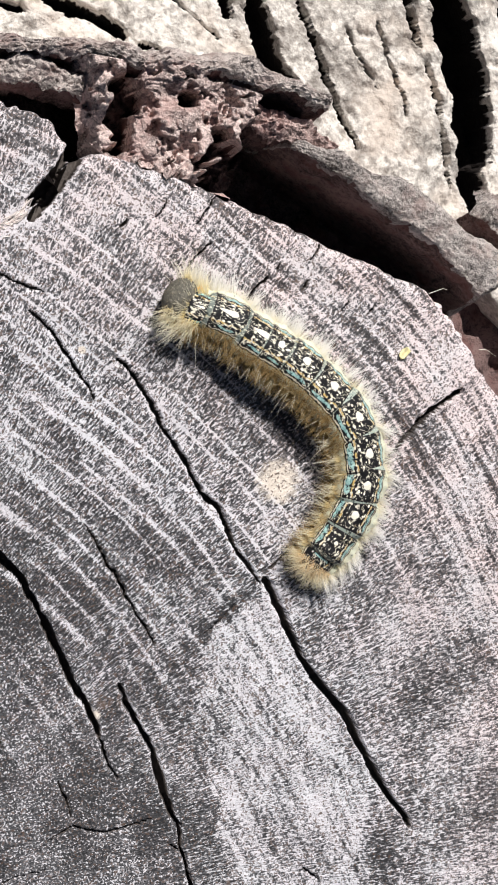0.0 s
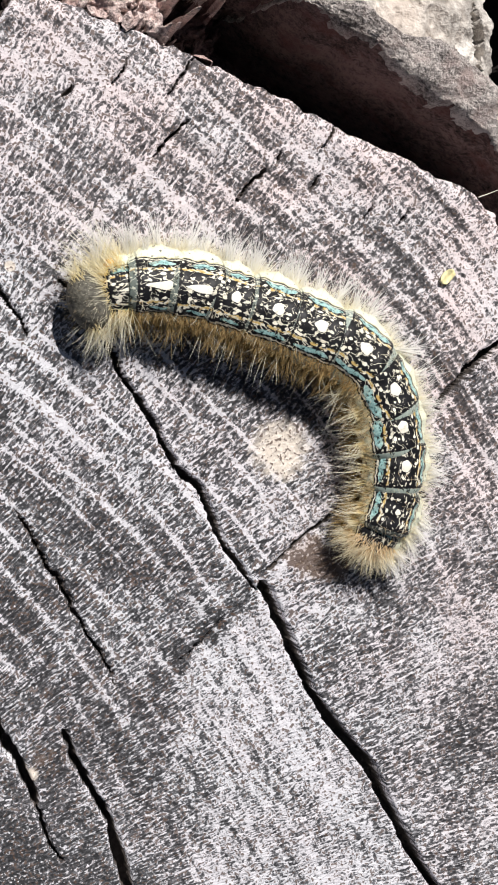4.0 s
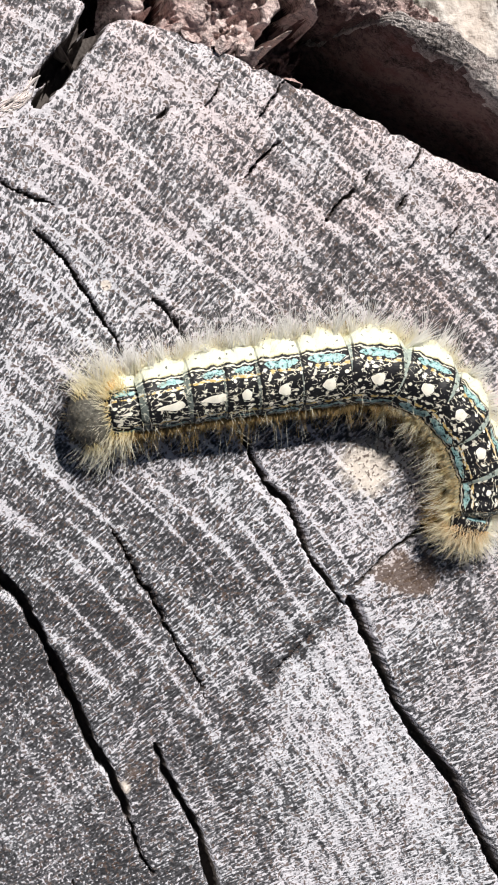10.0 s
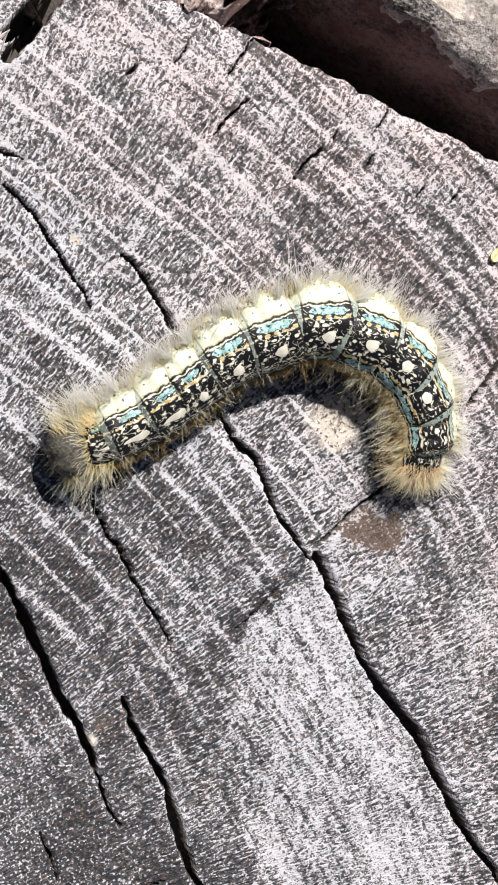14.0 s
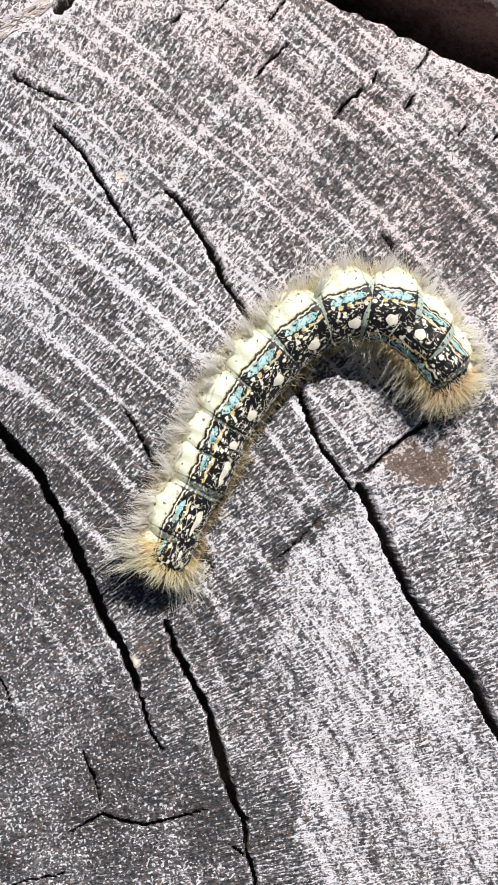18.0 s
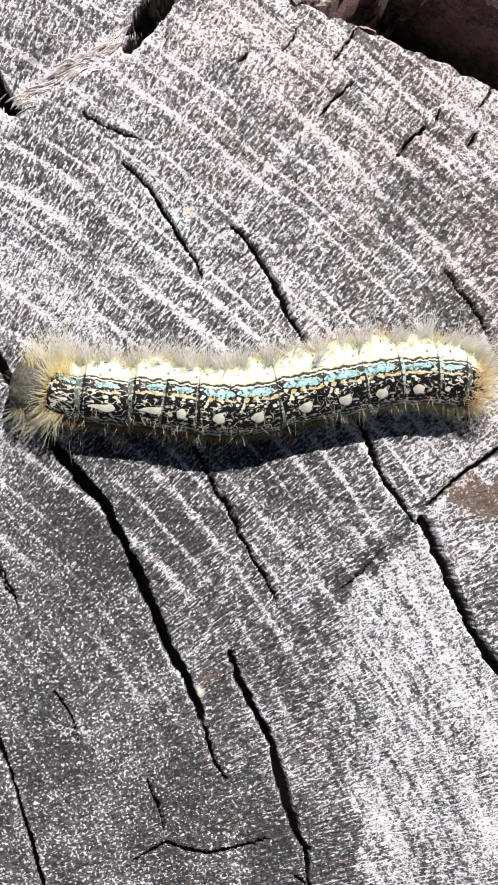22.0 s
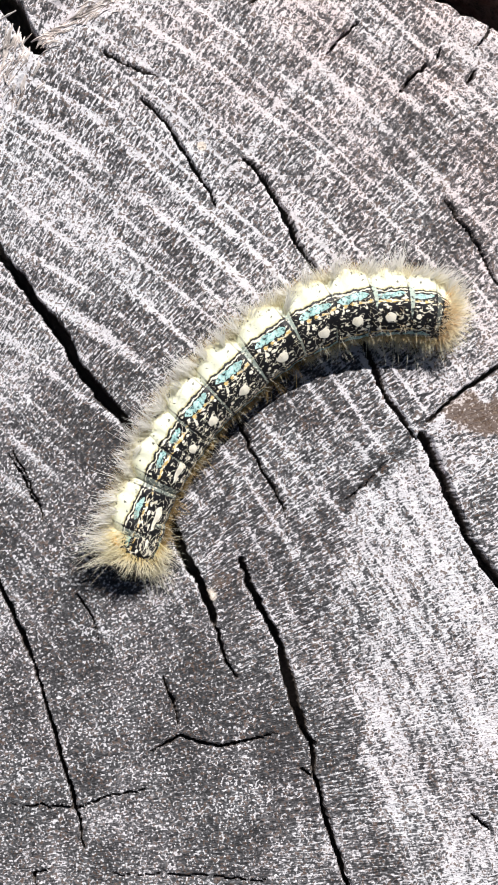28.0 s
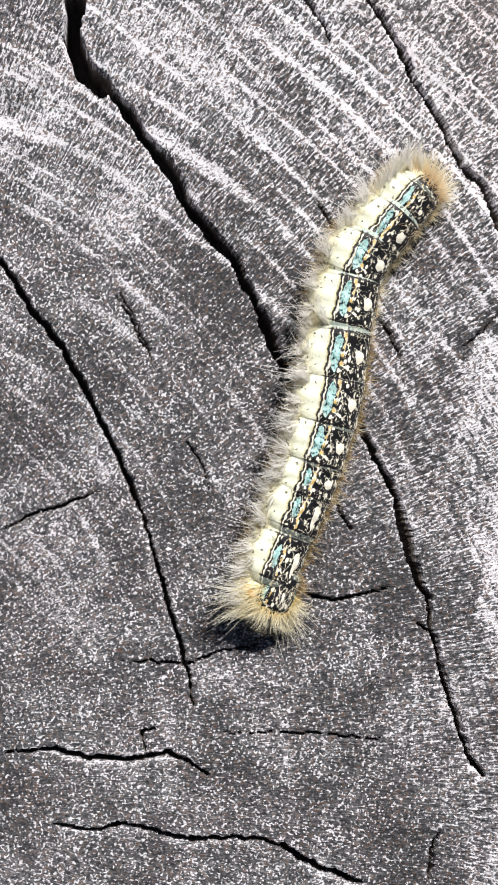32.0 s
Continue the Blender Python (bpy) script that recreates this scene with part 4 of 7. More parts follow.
    y, z = r * np.sin(turn), r * np.cos(turn)
    z = np.where(z < -0.72 * R, -0.72 * R + (z + 0.72 * R) * 0.35, z) * 0.97
    return x, y * 1.03, z


def surface(name, us, turns, R, L, ends, lift, material, parent, label="", cap=False):
    """A patch of skin raised by lift over a segment, from rows of u and turn."""
    x, y, z = hull(us, turns, R + lift, L, ends)
    ob = sheet(name, x, y, z, material, parent, dict(u=us))
    return tagged(ob, label)


def hair(name, roots, ways, lengths, thick, material, parent, seed, label=""):
    """Fine tapering hairs, each of three bent lengths of a three-sided blade."""
    rs = np.random.RandomState(seed)
    n = len(roots)
    ways = ways / np.linalg.norm(ways, axis=1, keepdims=True)
    side = np.cross(ways, rs.normal(size=(n, 3)))
    side /= np.linalg.norm(side, axis=1, keepdims=True)
    other = np.cross(ways, side)
    bend = side * rs.normal(0, 0.13, (n, 1)) + other * rs.normal(0, 0.13, (n, 1)) + np.array([0, 0, -0.05])
    rings, along = [], []
    for t, w in ((0, 1.0), (0.35, 0.85), (0.7, 0.6), (1.0, 0.12)):
        mid = roots + ways * (lengths * t)[:, None] + bend * (lengths * t * t)[:, None]
        for a in (0, 2.094, 4.189):
            rings.append(mid + (side * math.cos(a) + other * math.sin(a)) * (thick * w))
            along.append(np.full(n, t))
    P = np.stack(rings, 1)
    faces = []
    for k in range(3):
        for a in range(3):
            b = (a + 1) % 3
            faces.append((3 * k + a, 3 * k + b, 3 * k + 3 + b, 3 * k + 3 + a))
    F = (np.array(faces)[None] + 12 * np.arange(n)[:, None, None]).reshape(-1, 4)
    mesh = bpy.data.meshes.new(name)
    mesh.from_pydata((P.reshape(-1, 3) * MM).tolist(), [], F.tolist())
    mesh.attributes.new("along", "FLOAT", "POINT").data.foreach_set("value", np.stack(along, 1).astype(np.float32).ravel())
    mesh.materials.append(material)
    ob = new(name, mesh)
    ob.parent = parent
    return tagged(ob, label, kind="stuff")


def fuzz(name, seg, R, L, ends, side, count, long, low, high, seed, material, label, lean=0.0, rise=0.25, thick=0.026):
    """Short soft hair that thickly covers one flank between two turns from the back's midline."""
    rs = np.random.RandomState(seed)
    u, turn = rs.uniform(-0.92, 0.92, count), rs.uniform(low, high, count)
    x, y, z = hull(u, turn, R, L, ends)
    ways = np.stack([lean + rs.normal(0, 0.38, count), side * (np.sin(turn) + rs.normal(0, 0.2, count)), np.cos(turn) * 0.6 + rise + rs.normal(0, 0.28, count)], 1)
    return hair(name, np.stack([x, side * y, z], 1), ways, long * rs.uniform(0.35, 1.0, count), thick, material, seg, seed, label)


def tufts(name, seg, R, L, ends, side, count, each, long, mid, seed, material, label, lean=0.0, rise=0.15, fan=0.17, thick=0.022):
    """Long hair in narrow spiky tufts, each from one wart on a flank."""
    rs = np.random.RandomState(seed)
    which = np.repeat(np.arange(count), each)
    n = len(which)
    mid_u = np.linspace(-0.75, 0.75, count) + rs.normal(0, 0.10, count)
    mid_t, size = rs.normal(mid, 0.16, count), rs.uniform(0.65, 1.1, count)
    way = np.stack([lean + rs.normal(0, 0.32, count), side * np.ones(count), rise + rs.normal(0, 0.22, count)], 1)
    u, turn = np.clip(mid_u[which] + rs.normal(0, 0.05, n), -0.97, 0.97), mid_t[which] + rs.normal(0, 0.06, n)
    x, y, z = hull(u, turn, R, L, ends)
    roots = np.stack([x, side * y, z], 1)
    ways = way[which] + rs.normal(0, fan, (n, 3))
    lengths = long * size[which] * rs.uniform(0.35, 1.0, n)
    below = (roots + ways / np.linalg.norm(ways, axis=1, keepdims=True) * lengths[:, None])[:, 2] < -R - 0.3
    ways[below, 2] = -0.05
    return hair(name, roots, ways, lengths, thick, material, seg, seed, label)


def back_hair(seg, R, L, ends, count, long, seed, material=HAIR):
    rs = np.random.RandomState(seed)
    u, turn = rs.uniform(-0.95, 0.95, count), rs.normal(0, 0.8, count)
    x, y, z = hull(u, turn, R, L, ends)
    ways = np.stack([rs.normal(0, 0.4, count), np.sin(turn) + rs.normal(0, 0.3, count), np.cos(turn) + 0.2], 1)
    return hair("back_hair", np.stack([x, y, z], 1), ways, long * rs.uniform(0.3, 1.0, count), 0.017, material, seg, seed, "fine short hair")


def leg_cone(name, base, tip, r0, r1, material, parent):
    bm = bmesh.new()
    base, tip = Vector(base) * MM, Vector(tip) * MM
    way = tip - base
    turn = way.to_track_quat("Z", "Y").to_matrix().to_4x4()
    for k, (f, r) in enumerate(((0, r0), (0.35, r0 * 0.9), (0.7, (r0 + r1) / 2), (0.95, r1), (1.0, r1 * 0.5))):
        for a in range(10):
            p = Matrix.Translation(base + way * f) @ turn @ Vector((r * MM * math.cos(a * 0.6283), r * MM * math.sin(a * 0.6283), 0))
            bm.verts.new(p)
    bm.verts.ensure_lookup_table()
    for k in range(4):
        for a in range(10):
            b = (a + 1) % 10
            bm.faces.new([bm.verts[i] for i in (10 * k + a, 10 * k + b, 10 * k + 10 + b, 10 * k + 10 + a)])
    bm.faces.new([bm.verts[40 + a] for a in range(10)])
    return part(name, bm, material, parent)


def segment(k, name, cat):
    """One ring of the body with its markings, hair and legs; x runs forward, z up."""
    R, L = RADII[k], LENGTHS[k] * 1.24
    ends = (0.14, 0.6) if k < 2 else 0.14 if k < 11 else 0.22 if k < 12 else 0.95
    u, turn = np.meshgrid(np.linspace(-1, 1, 33), np.linspace(-math.pi, math.pi, 49))
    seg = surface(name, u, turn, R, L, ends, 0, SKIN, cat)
    fore = max(0.0, min(1.0, (8.5 - k) / 3.5))
    seg.data.attributes.new("fore", "FLOAT", "POINT").data.foreach_set("value", np.full(len(seg.data.vertices), fore, np.float32))
    seg.data.attributes.new("band", "FLOAT", "POINT").data.foreach_set("value", np.full(len(seg.data.vertices), 0.2 if k > 10 else 1 - 0.6 * fore, np.float32))
    # cream mark on the back: a keyhole, longer and slimmer on the front rings
    if k < 12:
        rs = np.random.RandomState(300 + k)
        rad, ang = np.meshgrid(np.linspace(0.0, 1, 6), np.linspace(0, 2 * math.pi, 25))
        la, lb = ((0.46, 0.13) if k in (2, 3) else (0.21, 0.175) if 3 < k < 11 else (0.12, 0.10) if k == 11 else (0.25, 0.06))
        edge = rad * (1 + 0.05 * np.cos(3 * ang + k) + 0.06 * np.cos(5 * ang + 2 * k))
        uu = edge * la * np.cos(ang) * (1 + (0.25 * np.cos(ang) if k < 4 else 0))
        vv = edge * lb * np.sin(ang) * (1 - (0.55 * np.cos(ang) if k < 4 else 0.15 * np.cos(ang)))
        surface("dorsal_spot", uu, vv, R, L, ends, 0.05, SPOT, seg, "cream keyhole-shaped spot")
        for side in (1, -1):
            s, w = np.meshgrid(np.linspace(-1, 1, 25), np.linspace(-1, 1, 7))
            us = -0.02 + (0.60 if k > 4 else 0.42) * s
            mid = 0.81 + 0.03 * np.sin(3 * s + k)
            # front stripes narrowed on the shaded side, standing in for shade and hair there
            half = (0.135 if 4 < k < 10 else 0.10) * (0.55 if side > 0 and k < 8 else 1) * np.clip(1 - np.abs(s) ** 5, 0.10, 1) * (1 + 0.16 * np.sin(7 * s + k * 2 + side) + 0.12 * np.sin(17 * s + 3 * k))
            surface("blue_stripe", us, side * (mid + w * half), R, L, ends, 0.035, BLUE, seg, "pale sky-blue stripe")
            # small cream flecks beside the spot
            for j in range(3):
                cu, cv = rs.uniform(-0.7, 0.7), side * rs.uniform(0.30, 0.52)
                rad2, ang2 = np.meshgrid(np.linspace(0, 1, 3), np.linspace(0, 2 * math.pi, 11))
                surface("cream_fleck", cu + rad2 * rs.uniform(0.05, 0.10) * np.cos(ang2), cv + rad2 * rs.uniform(0.035, 0.07) * np.sin(ang2), R, L, ends, 0.03, SPOT, seg)
    for side in (1, -1):
        lean = 0.15 if k < 2 else (-0.5 if k > 10 else 0.0)
        # hair is pale towards the sun, tan away from it: shade in the colour
        if side < 0:
            fuzz("flank_down", seg, R, L, ends, side, 130, 0.5, 1.2, 1.6, 380 + 7 * k, HAIR, "short pale yellow down", lean, 0.2, 0.030)
            fuzz("flank_fuzz", seg, R, L, ends, side, 460, 2.1, 1.60, 2.25, 400 + 7 * k, HAIR, "soft pale yellow hair along the flank", lean, 0.35, 0.032)
            tufts("hair_tuft", seg, R, L, ends, side, 5, 34, 3.8, 1.80, 450 + 7 * k, WHITE, "spiky tufts of cream hair", lean, 0.30, 0.10, 0.042)
            tufts("long_hair", seg, R, L, ends, side, 4, 8, 5.2, 1.85, 500 + 7 * k, WHITE, "long white bristles", lean, 0.2, 0.15, 0.030)
        else:
            rear = k > 7
            fuzz("flank_fuzz", seg, R, L, ends, side, 240 if rear else 330, 0.75 if rear else 0.9, 1.02, 1.6, 401 + 7 * k, GOLD if rear else TAN, "golden hair along the flank" if rear else "hair along the flank, toned golden-brown to carry its shade", lean, 0.0)
            tufts("hair_tuft", seg, R, L, ends, side, 5, 10 if rear else 12, 2.2 if rear else 2.9, 1.5, 451 + 7 * k, YELLOW if rear else TAN, "tufts of golden hair", lean, 0.0, 0.13, 0.026)
            tufts("long_hair", seg, R, L, ends, side, 4, 8 if rear else 3, 4.0, 1.7, 501 + 7 * k, HAIR, "sparse long pale bristles", lean, 0.0, 0.22, 0.024)
        fuzz("low_hair", seg, R * 0.98, L, ends, side, 170, 2.2, 1.8, 2.3, 550 + 7 * k + side, TAN, "golden-brown hair low on the flank", lean, 0.05)
        if k in (1, 2, 3):
            leg_cone("leg", (0.2, side * R * 0.45, -R * 0.62), (0.7, side * R * 0.55, -R * 0.95 - 0.65), 0.38, 0.10, LEG, seg)
        if k in (6, 7, 8, 9, 12):
            leg_cone("proleg", (0, side * R * 0.42, -R * 0.6), (0, side * R * 0.5, -R * 0.95 - 0.2), 0.8, 0.62, PROLEG, seg)
    back_hair(seg, R, L, ends, 45, 1.6, 600 + k, HAIR if k < 10 else PEACH)
    if k == 1:
        rs = np.random.RandomState(771)
        n = 460
        turn, u = rs.uniform(0.75, 1.8, n) * rs.choice((-1, 1), n), rs.uniform(-0.2, 0.85, n)
        x, y, z = hull(u, turn, R, L, ends)
        ways = np.stack([0.45 + rs.normal(0, 0.35, n), np.sin(turn) * 0.9 + rs.normal(0, 0.25, n), np.cos(turn) * 0.35 + rs.normal(0, 0.2, n)], 1)
        hair("collar_hair", np.stack([x, y, z], 1), ways, rs.uniform(0.6, 2.2, n), 0.030, YELLOW, seg, 772, "yellow collar of hair behind the head")
        n = 260
        turn, u = rs.uniform(-1.2, 1.2, n), rs.uniform(0.55, 0.98, n)
        x, y, z = hull(u, turn, R, L, ends)
        ways = np.stack([0.9 + rs.normal(0, 0.3, n), np.sin(turn) * 0.8 + rs.normal(0, 0.25, n), np.cos(turn) * 0.4 + rs.normal(0, 0.2, n)], 1)
        hair("brow_hair", np.stack([x, y, z], 1), ways, rs.uniform(0.5, 1.8, n), 0.028, YELLOW, seg, 774, "short yellow hair over the head's edge")
        rad, ang = np.meshgrid(np.linspace(0, 1, 4), np.linspace(0, 2 * math.pi, 15))
        for side in (1, -1):
            surface("black_spot", 0.42 + rad * 0.10 * np.cos(ang), side * 0.92 + rad * 0.11 * np.sin(ang), R, L, ends, 0.06, JAW, seg, "black wart behind the head")
            surface("orange_wart", 0.35 + rad * 0.22 * np.cos(ang), side * 1.32 + rad * 0.17 * np.sin(ang), R, L, ends, 0.05 + 0.25 * (1 - rad ** 2), ORANGE, seg, "orange-yellow wart that bears bristles")
    if k == 1:
        rs = np.random.RandomState(781)
        n = 130
        turn, u = rs.uniform(1.2, 1.9, n) * rs.choice((-1, 1), n), rs.uniform(0.0, 0.9, n)
        x, y, z = hull(u, turn, R, L, ends)
        ways = np.stack([0.8 + rs.normal(0, 0.5, n), np.sign(turn), rs.normal(0, 0.2, n)], 1)
        hair("bristle_tuft", np.stack([x, y, z], 1), ways, rs.uniform(1.8, 4.6, n), 0.030, HAIR, seg, 782, "long pale bristles beside the head")
    if k == 12:
        rs = np.random.RandomState(777)
        w, v = np.meshgrid(np.linspace(-1, 1, 7), np.linspace(-0.45, 0.45, 31))
        surface("pale_band", 0.12 + w * 0.06 * (1 + 0.3 * np.sin(9 * v)), v, R, L, ends, 0.05, BLUE, seg, "pale blue-green band across the tail")
        n = 520
        turn, u = rs.uniform(-2.1, 2.1, n), rs.uniform(-1, -0.25, n)
        x, y, z = hull(u, turn, R, L, ends)
        ways = np.stack([-0.9 + rs.normal(0, 0.4, n), np.sin(turn) * 0.8 + rs.normal(0, 0.3, n), np.cos(turn) * 0.40 - 0.12 + rs.normal(0, 0.25, n)], 1)
        hair("tail_hair", np.stack([x, y, z], 1), ways, rs.uniform(0.6, 2.5, n), 0.024, PEACH, seg, 778, "tuft of peach and tan hair round the tail")
    return seg


def head_part(cat):
    R = 2.25
    u, turn = np.meshgrid(np.linspace(-1, 1, 25), np.linspace(-math.pi, math.pi, 41))
    c = np.sqrt(np.clip(1 - u ** 2, 0.0004, 1))
    cleft = 1 - 0.10 * np.exp(-(turn / 0.16) ** 2) * (u > -0.4)
    ob = sheet("head", u * R * 0.86, R * c * np.sin(turn) * cleft * 1.12, R * c * np.cos(turn) * cleft, HEAD, cat)
    tagged(ob, "rounded grey-blue head covered in fine hair")
    for side in (1, -1):
        bm = bmesh.new()
        bmesh.ops.create_icosphere(bm, subdivisions=2, radius=0.26 * MM, matrix=pose(R * 0.72 * MM, side * R * 0.68 * MM, -R * 0.34 * MM))
        part("eye_patch", bm, JAW, ob, "small black cluster of eyes")
        leg_cone("mandible", (R * 0.8, side * 0.25, -R * 0.55), (R * 0.95, side * 0.12, -R * 0.9), 0.34, 0.14, JAW, ob)
        leg_cone("antenna", (R * 0.75, side * 0.75, -R * 0.45), (R * 1.15, side * 0.95, -R * 0.6), 0.12, 0.05, JAW, ob)
    rs = np.random.RandomState(811)
    n = 260
    turn, u = rs.uniform(-2.3, 2.3, n), rs.uniform(-0.6, 0.9, n)
    c = np.sqrt(1 - u ** 2)
    roots = np.stack([u * R * 0.95, R * 1.1 * c * np.sin(turn), R * c * np.cos(turn)], 1)
    ways = roots + rs.normal(0, 0.5, (n, 3)) + np.array([0.3, 0, 0])
    hair("face_hair", roots, ways, rs.uniform(0.25, 0.8, n), 0.014, GREY, ob, 812, "fine grey bristles")
    rs = np.random.RandomState(813)
    n = 240
    turn = rs.uniform(0.8, 2.1, n) * rs.choice((-1, 1), n)
    roots = np.stack([rs.uniform(-0.6, 0.6, n), R * np.sin(turn), R * np.cos(turn)], 1)
    ways = np.stack([0.4 + rs.normal(0, 0.5, n), np.sign(turn), rs.normal(0.0, 0.25, n)], 1)
    hair("cheek_hair", roots, ways, rs.uniform(0.7, 2.8, n), 0.024, YELLOW, ob, 814, "pale golden bristles on the cheeks")
    return ob


caterpillar = tagged(new("caterpillar"), "hairy black and blue caterpillar with cream spots crawling on wood", "caterpillar")
body = [head_part(caterpillar)]
for k in range(1, 13):
    body.append(segment(k, "thorax_segment" if k < 4 else "abdomen_segment" if k < 12 else "tail_segment", caterpillar))


def motions():
    walk(body[0], [
        (0, pose(-0.00006, 0.03156, 0.00214, 17.3, 27.5, 157.2)), (0.5, pose(-0.00053, 0.03071, 0.00217, 12.0, 28.1, 179.7)),
        (1, pose(-0.00075, 0.03023, 0.00218, 10.5, 28.2, 182.9)), (1.5, pose(-0.00097, 0.02961, 0.00218, 11.0, 28.2, 179.6)),
        (2, pose(-0.00166, 0.02676, 0.00220, 4.1, 28.6, 198.2)), (2.5, pose(-0.00178, 0.02467, 0.00220, -0.5, 28.6, 209.1)),
        (4.5, pose(-0.00606, 0.02261, 0.00220, -3.3, 28.6, 196.0)), (5, pose(-0.00824, 0.02147, 0.00220, -2.6, 28.6, 187.8)),
        (5.5, pose(-0.00839, 0.01956, 0.00220, 1.3, 28.6, 176.1)), (6, pose(-0.00831, 0.01944, 0.00220, -0.5, 28.6, 181.5)),
        (6.5, pose(-0.00844, 0.01870, 0.00220, -0.9, 28.6, 182.7)), (7, pose(-0.00851, 0.01840, 0.00220, 0.6, 28.6, 178.3)),
        (7.5, pose(-0.00843, 0.01785, 0.00220, -1.3, 28.6, 183.9)), (8, pose(-0.00874, 0.01767, 0.00220, -4.1, 28.6, 192.4)),
        (8.5, pose(-0.00788, 0.01950, 0.00220, 1.7, 28.6, 169.6)), (9, pose(-0.00830, 0.01929, 0.00220, 0.9, 28.6, 166.9)),
        (9.5, pose(-0.00974, 0.01745, 0.00219, -8.5, 28.4, 188.2)), (10, pose(-0.01086, 0.01464, 0.00218, -11.5, 28.2, 191.5)),
        (10.5, pose(-0.01004, 0.01310, 0.00193, -18.8, 27.3, 218.3)), (11, pose(-0.00908, 0.01137, 0.00191, -20.9, 27.0, 234.5)),
        (11.5, pose(-0.00793, 0.01043, 0.00191, -20.8, 27.1, 223.3)), (12, pose(-0.00825, 0.00807, 0.00191, -20.8, 27.1, 221.7)),
        (12.5, pose(-0.00820, 0.01037, 0.00192, -19.7, 27.2, 209.2)), (13, pose(-0.00775, 0.01454, 0.00220, -0.6, 28.6, 152.2)),
        (13.5, pose(-0.00795, 0.00935, 0.00214, -16.9, 27.6, 192.7)), (14, pose(-0.00961, 0.00838, 0.00214, -16.8, 27.6, 191.3)),
        (14.5, pose(-0.01128, 0.00502, 0.00214, -17.8, 27.5, 194.1)), (16.5, pose(-0.00486, -0.00663, 0.00156, -47.4, 53.0, 202.0)),
        (17, pose(-0.00567, -0.00679, 0.00156, -47.4, 53.1, 196.7)), (17.5, pose(-0.00450, -0.00716, 0.00156, -47.4, 53.1, 203.3)),
        (18, pose(-0.00399, -0.00730, 0.00156, -47.3, 53.1, 206.8)), (18.5, pose(-0.00350, -0.00725, 0.00156, -47.0, 53.3, 210.8)),
        (19, pose(-0.00264, -0.00833, 0.00156, -47.2, 53.1, 207.2)), (19.5, pose(-0.00244, -0.00843, 0.00156, -47.3, 53.1, 206.5)),
        (20, pose(-0.00286, -0.00814, 0.00156, -47.4, 53.0, 202.7)), (20.5, pose(-0.01023, 0.00633, 0.00218, -11.6, 28.2, 160.4)),
        (21, pose(-0.01447, 0.00760, 0.00219, -9.6, 28.3, 150.6)), (21.5, pose(-0.01870, 0.00837, 0.00215, -15.5, 27.8, 160.1)),
        (22, pose(-0.02201, 0.00882, 0.00215, -16.8, 27.6, 162.3)), (22.5, pose(-0.02359, 0.00876, 0.00211, -21.1, 27.0, 171.5)),
        (23, pose(-0.02315, 0.01078, 0.00218, -9.9, 28.3, 151.0)), (23.5, pose(-0.02369, 0.00659, 0.00185, -26.9, 26.0, 190.9)),
        (24, pose(-0.02156, 0.00243, 0.00182, -29.1, 25.5, 211.2)), (24.5, pose(-0.02042, 0.00118, 0.00177, -29.7, 31.8, 192.7)),
        (26.5, pose(-0.01767, -0.00507, 0.00157, -46.4, 53.6, 206.4)), (27, pose(-0.01660, -0.00569, 0.00157, -46.3, 53.6, 212.2)),
        (27.5, pose(-0.01409, -0.00889, 0.00157, -46.3, 53.6, 212.3)), (28, pose(-0.01316, -0.01293, 0.00158, -45.8, 53.8, 217.0)),
        (28.5, pose(-0.01099, -0.01669, 0.00159, -44.8, 54.4, 225.5)), (29, pose(-0.00871, -0.01955, 0.00158, -45.2, 54.2, 222.0)),
        (29.5, pose(-0.00738, -0.02099, 0.00158, -45.5, 54.0, 219.5)), (30, pose(-0.00668, -0.02372, 0.00158, -45.9, 53.8, 214.7)),
        (30.5, pose(-0.00849, -0.02589, 0.00157, -46.0, 53.8, 212.1)), (31, pose(-0.00941, -0.02915, 0.00157, -46.0, 53.8, 210.1)),
        (31.5, pose(-0.01022, -0.03009, 0.00157, -46.0, 53.8, 207.5)), (32, pose(-0.01011, -0.03127, 0.00158, -45.8, 53.9, 212.5))])
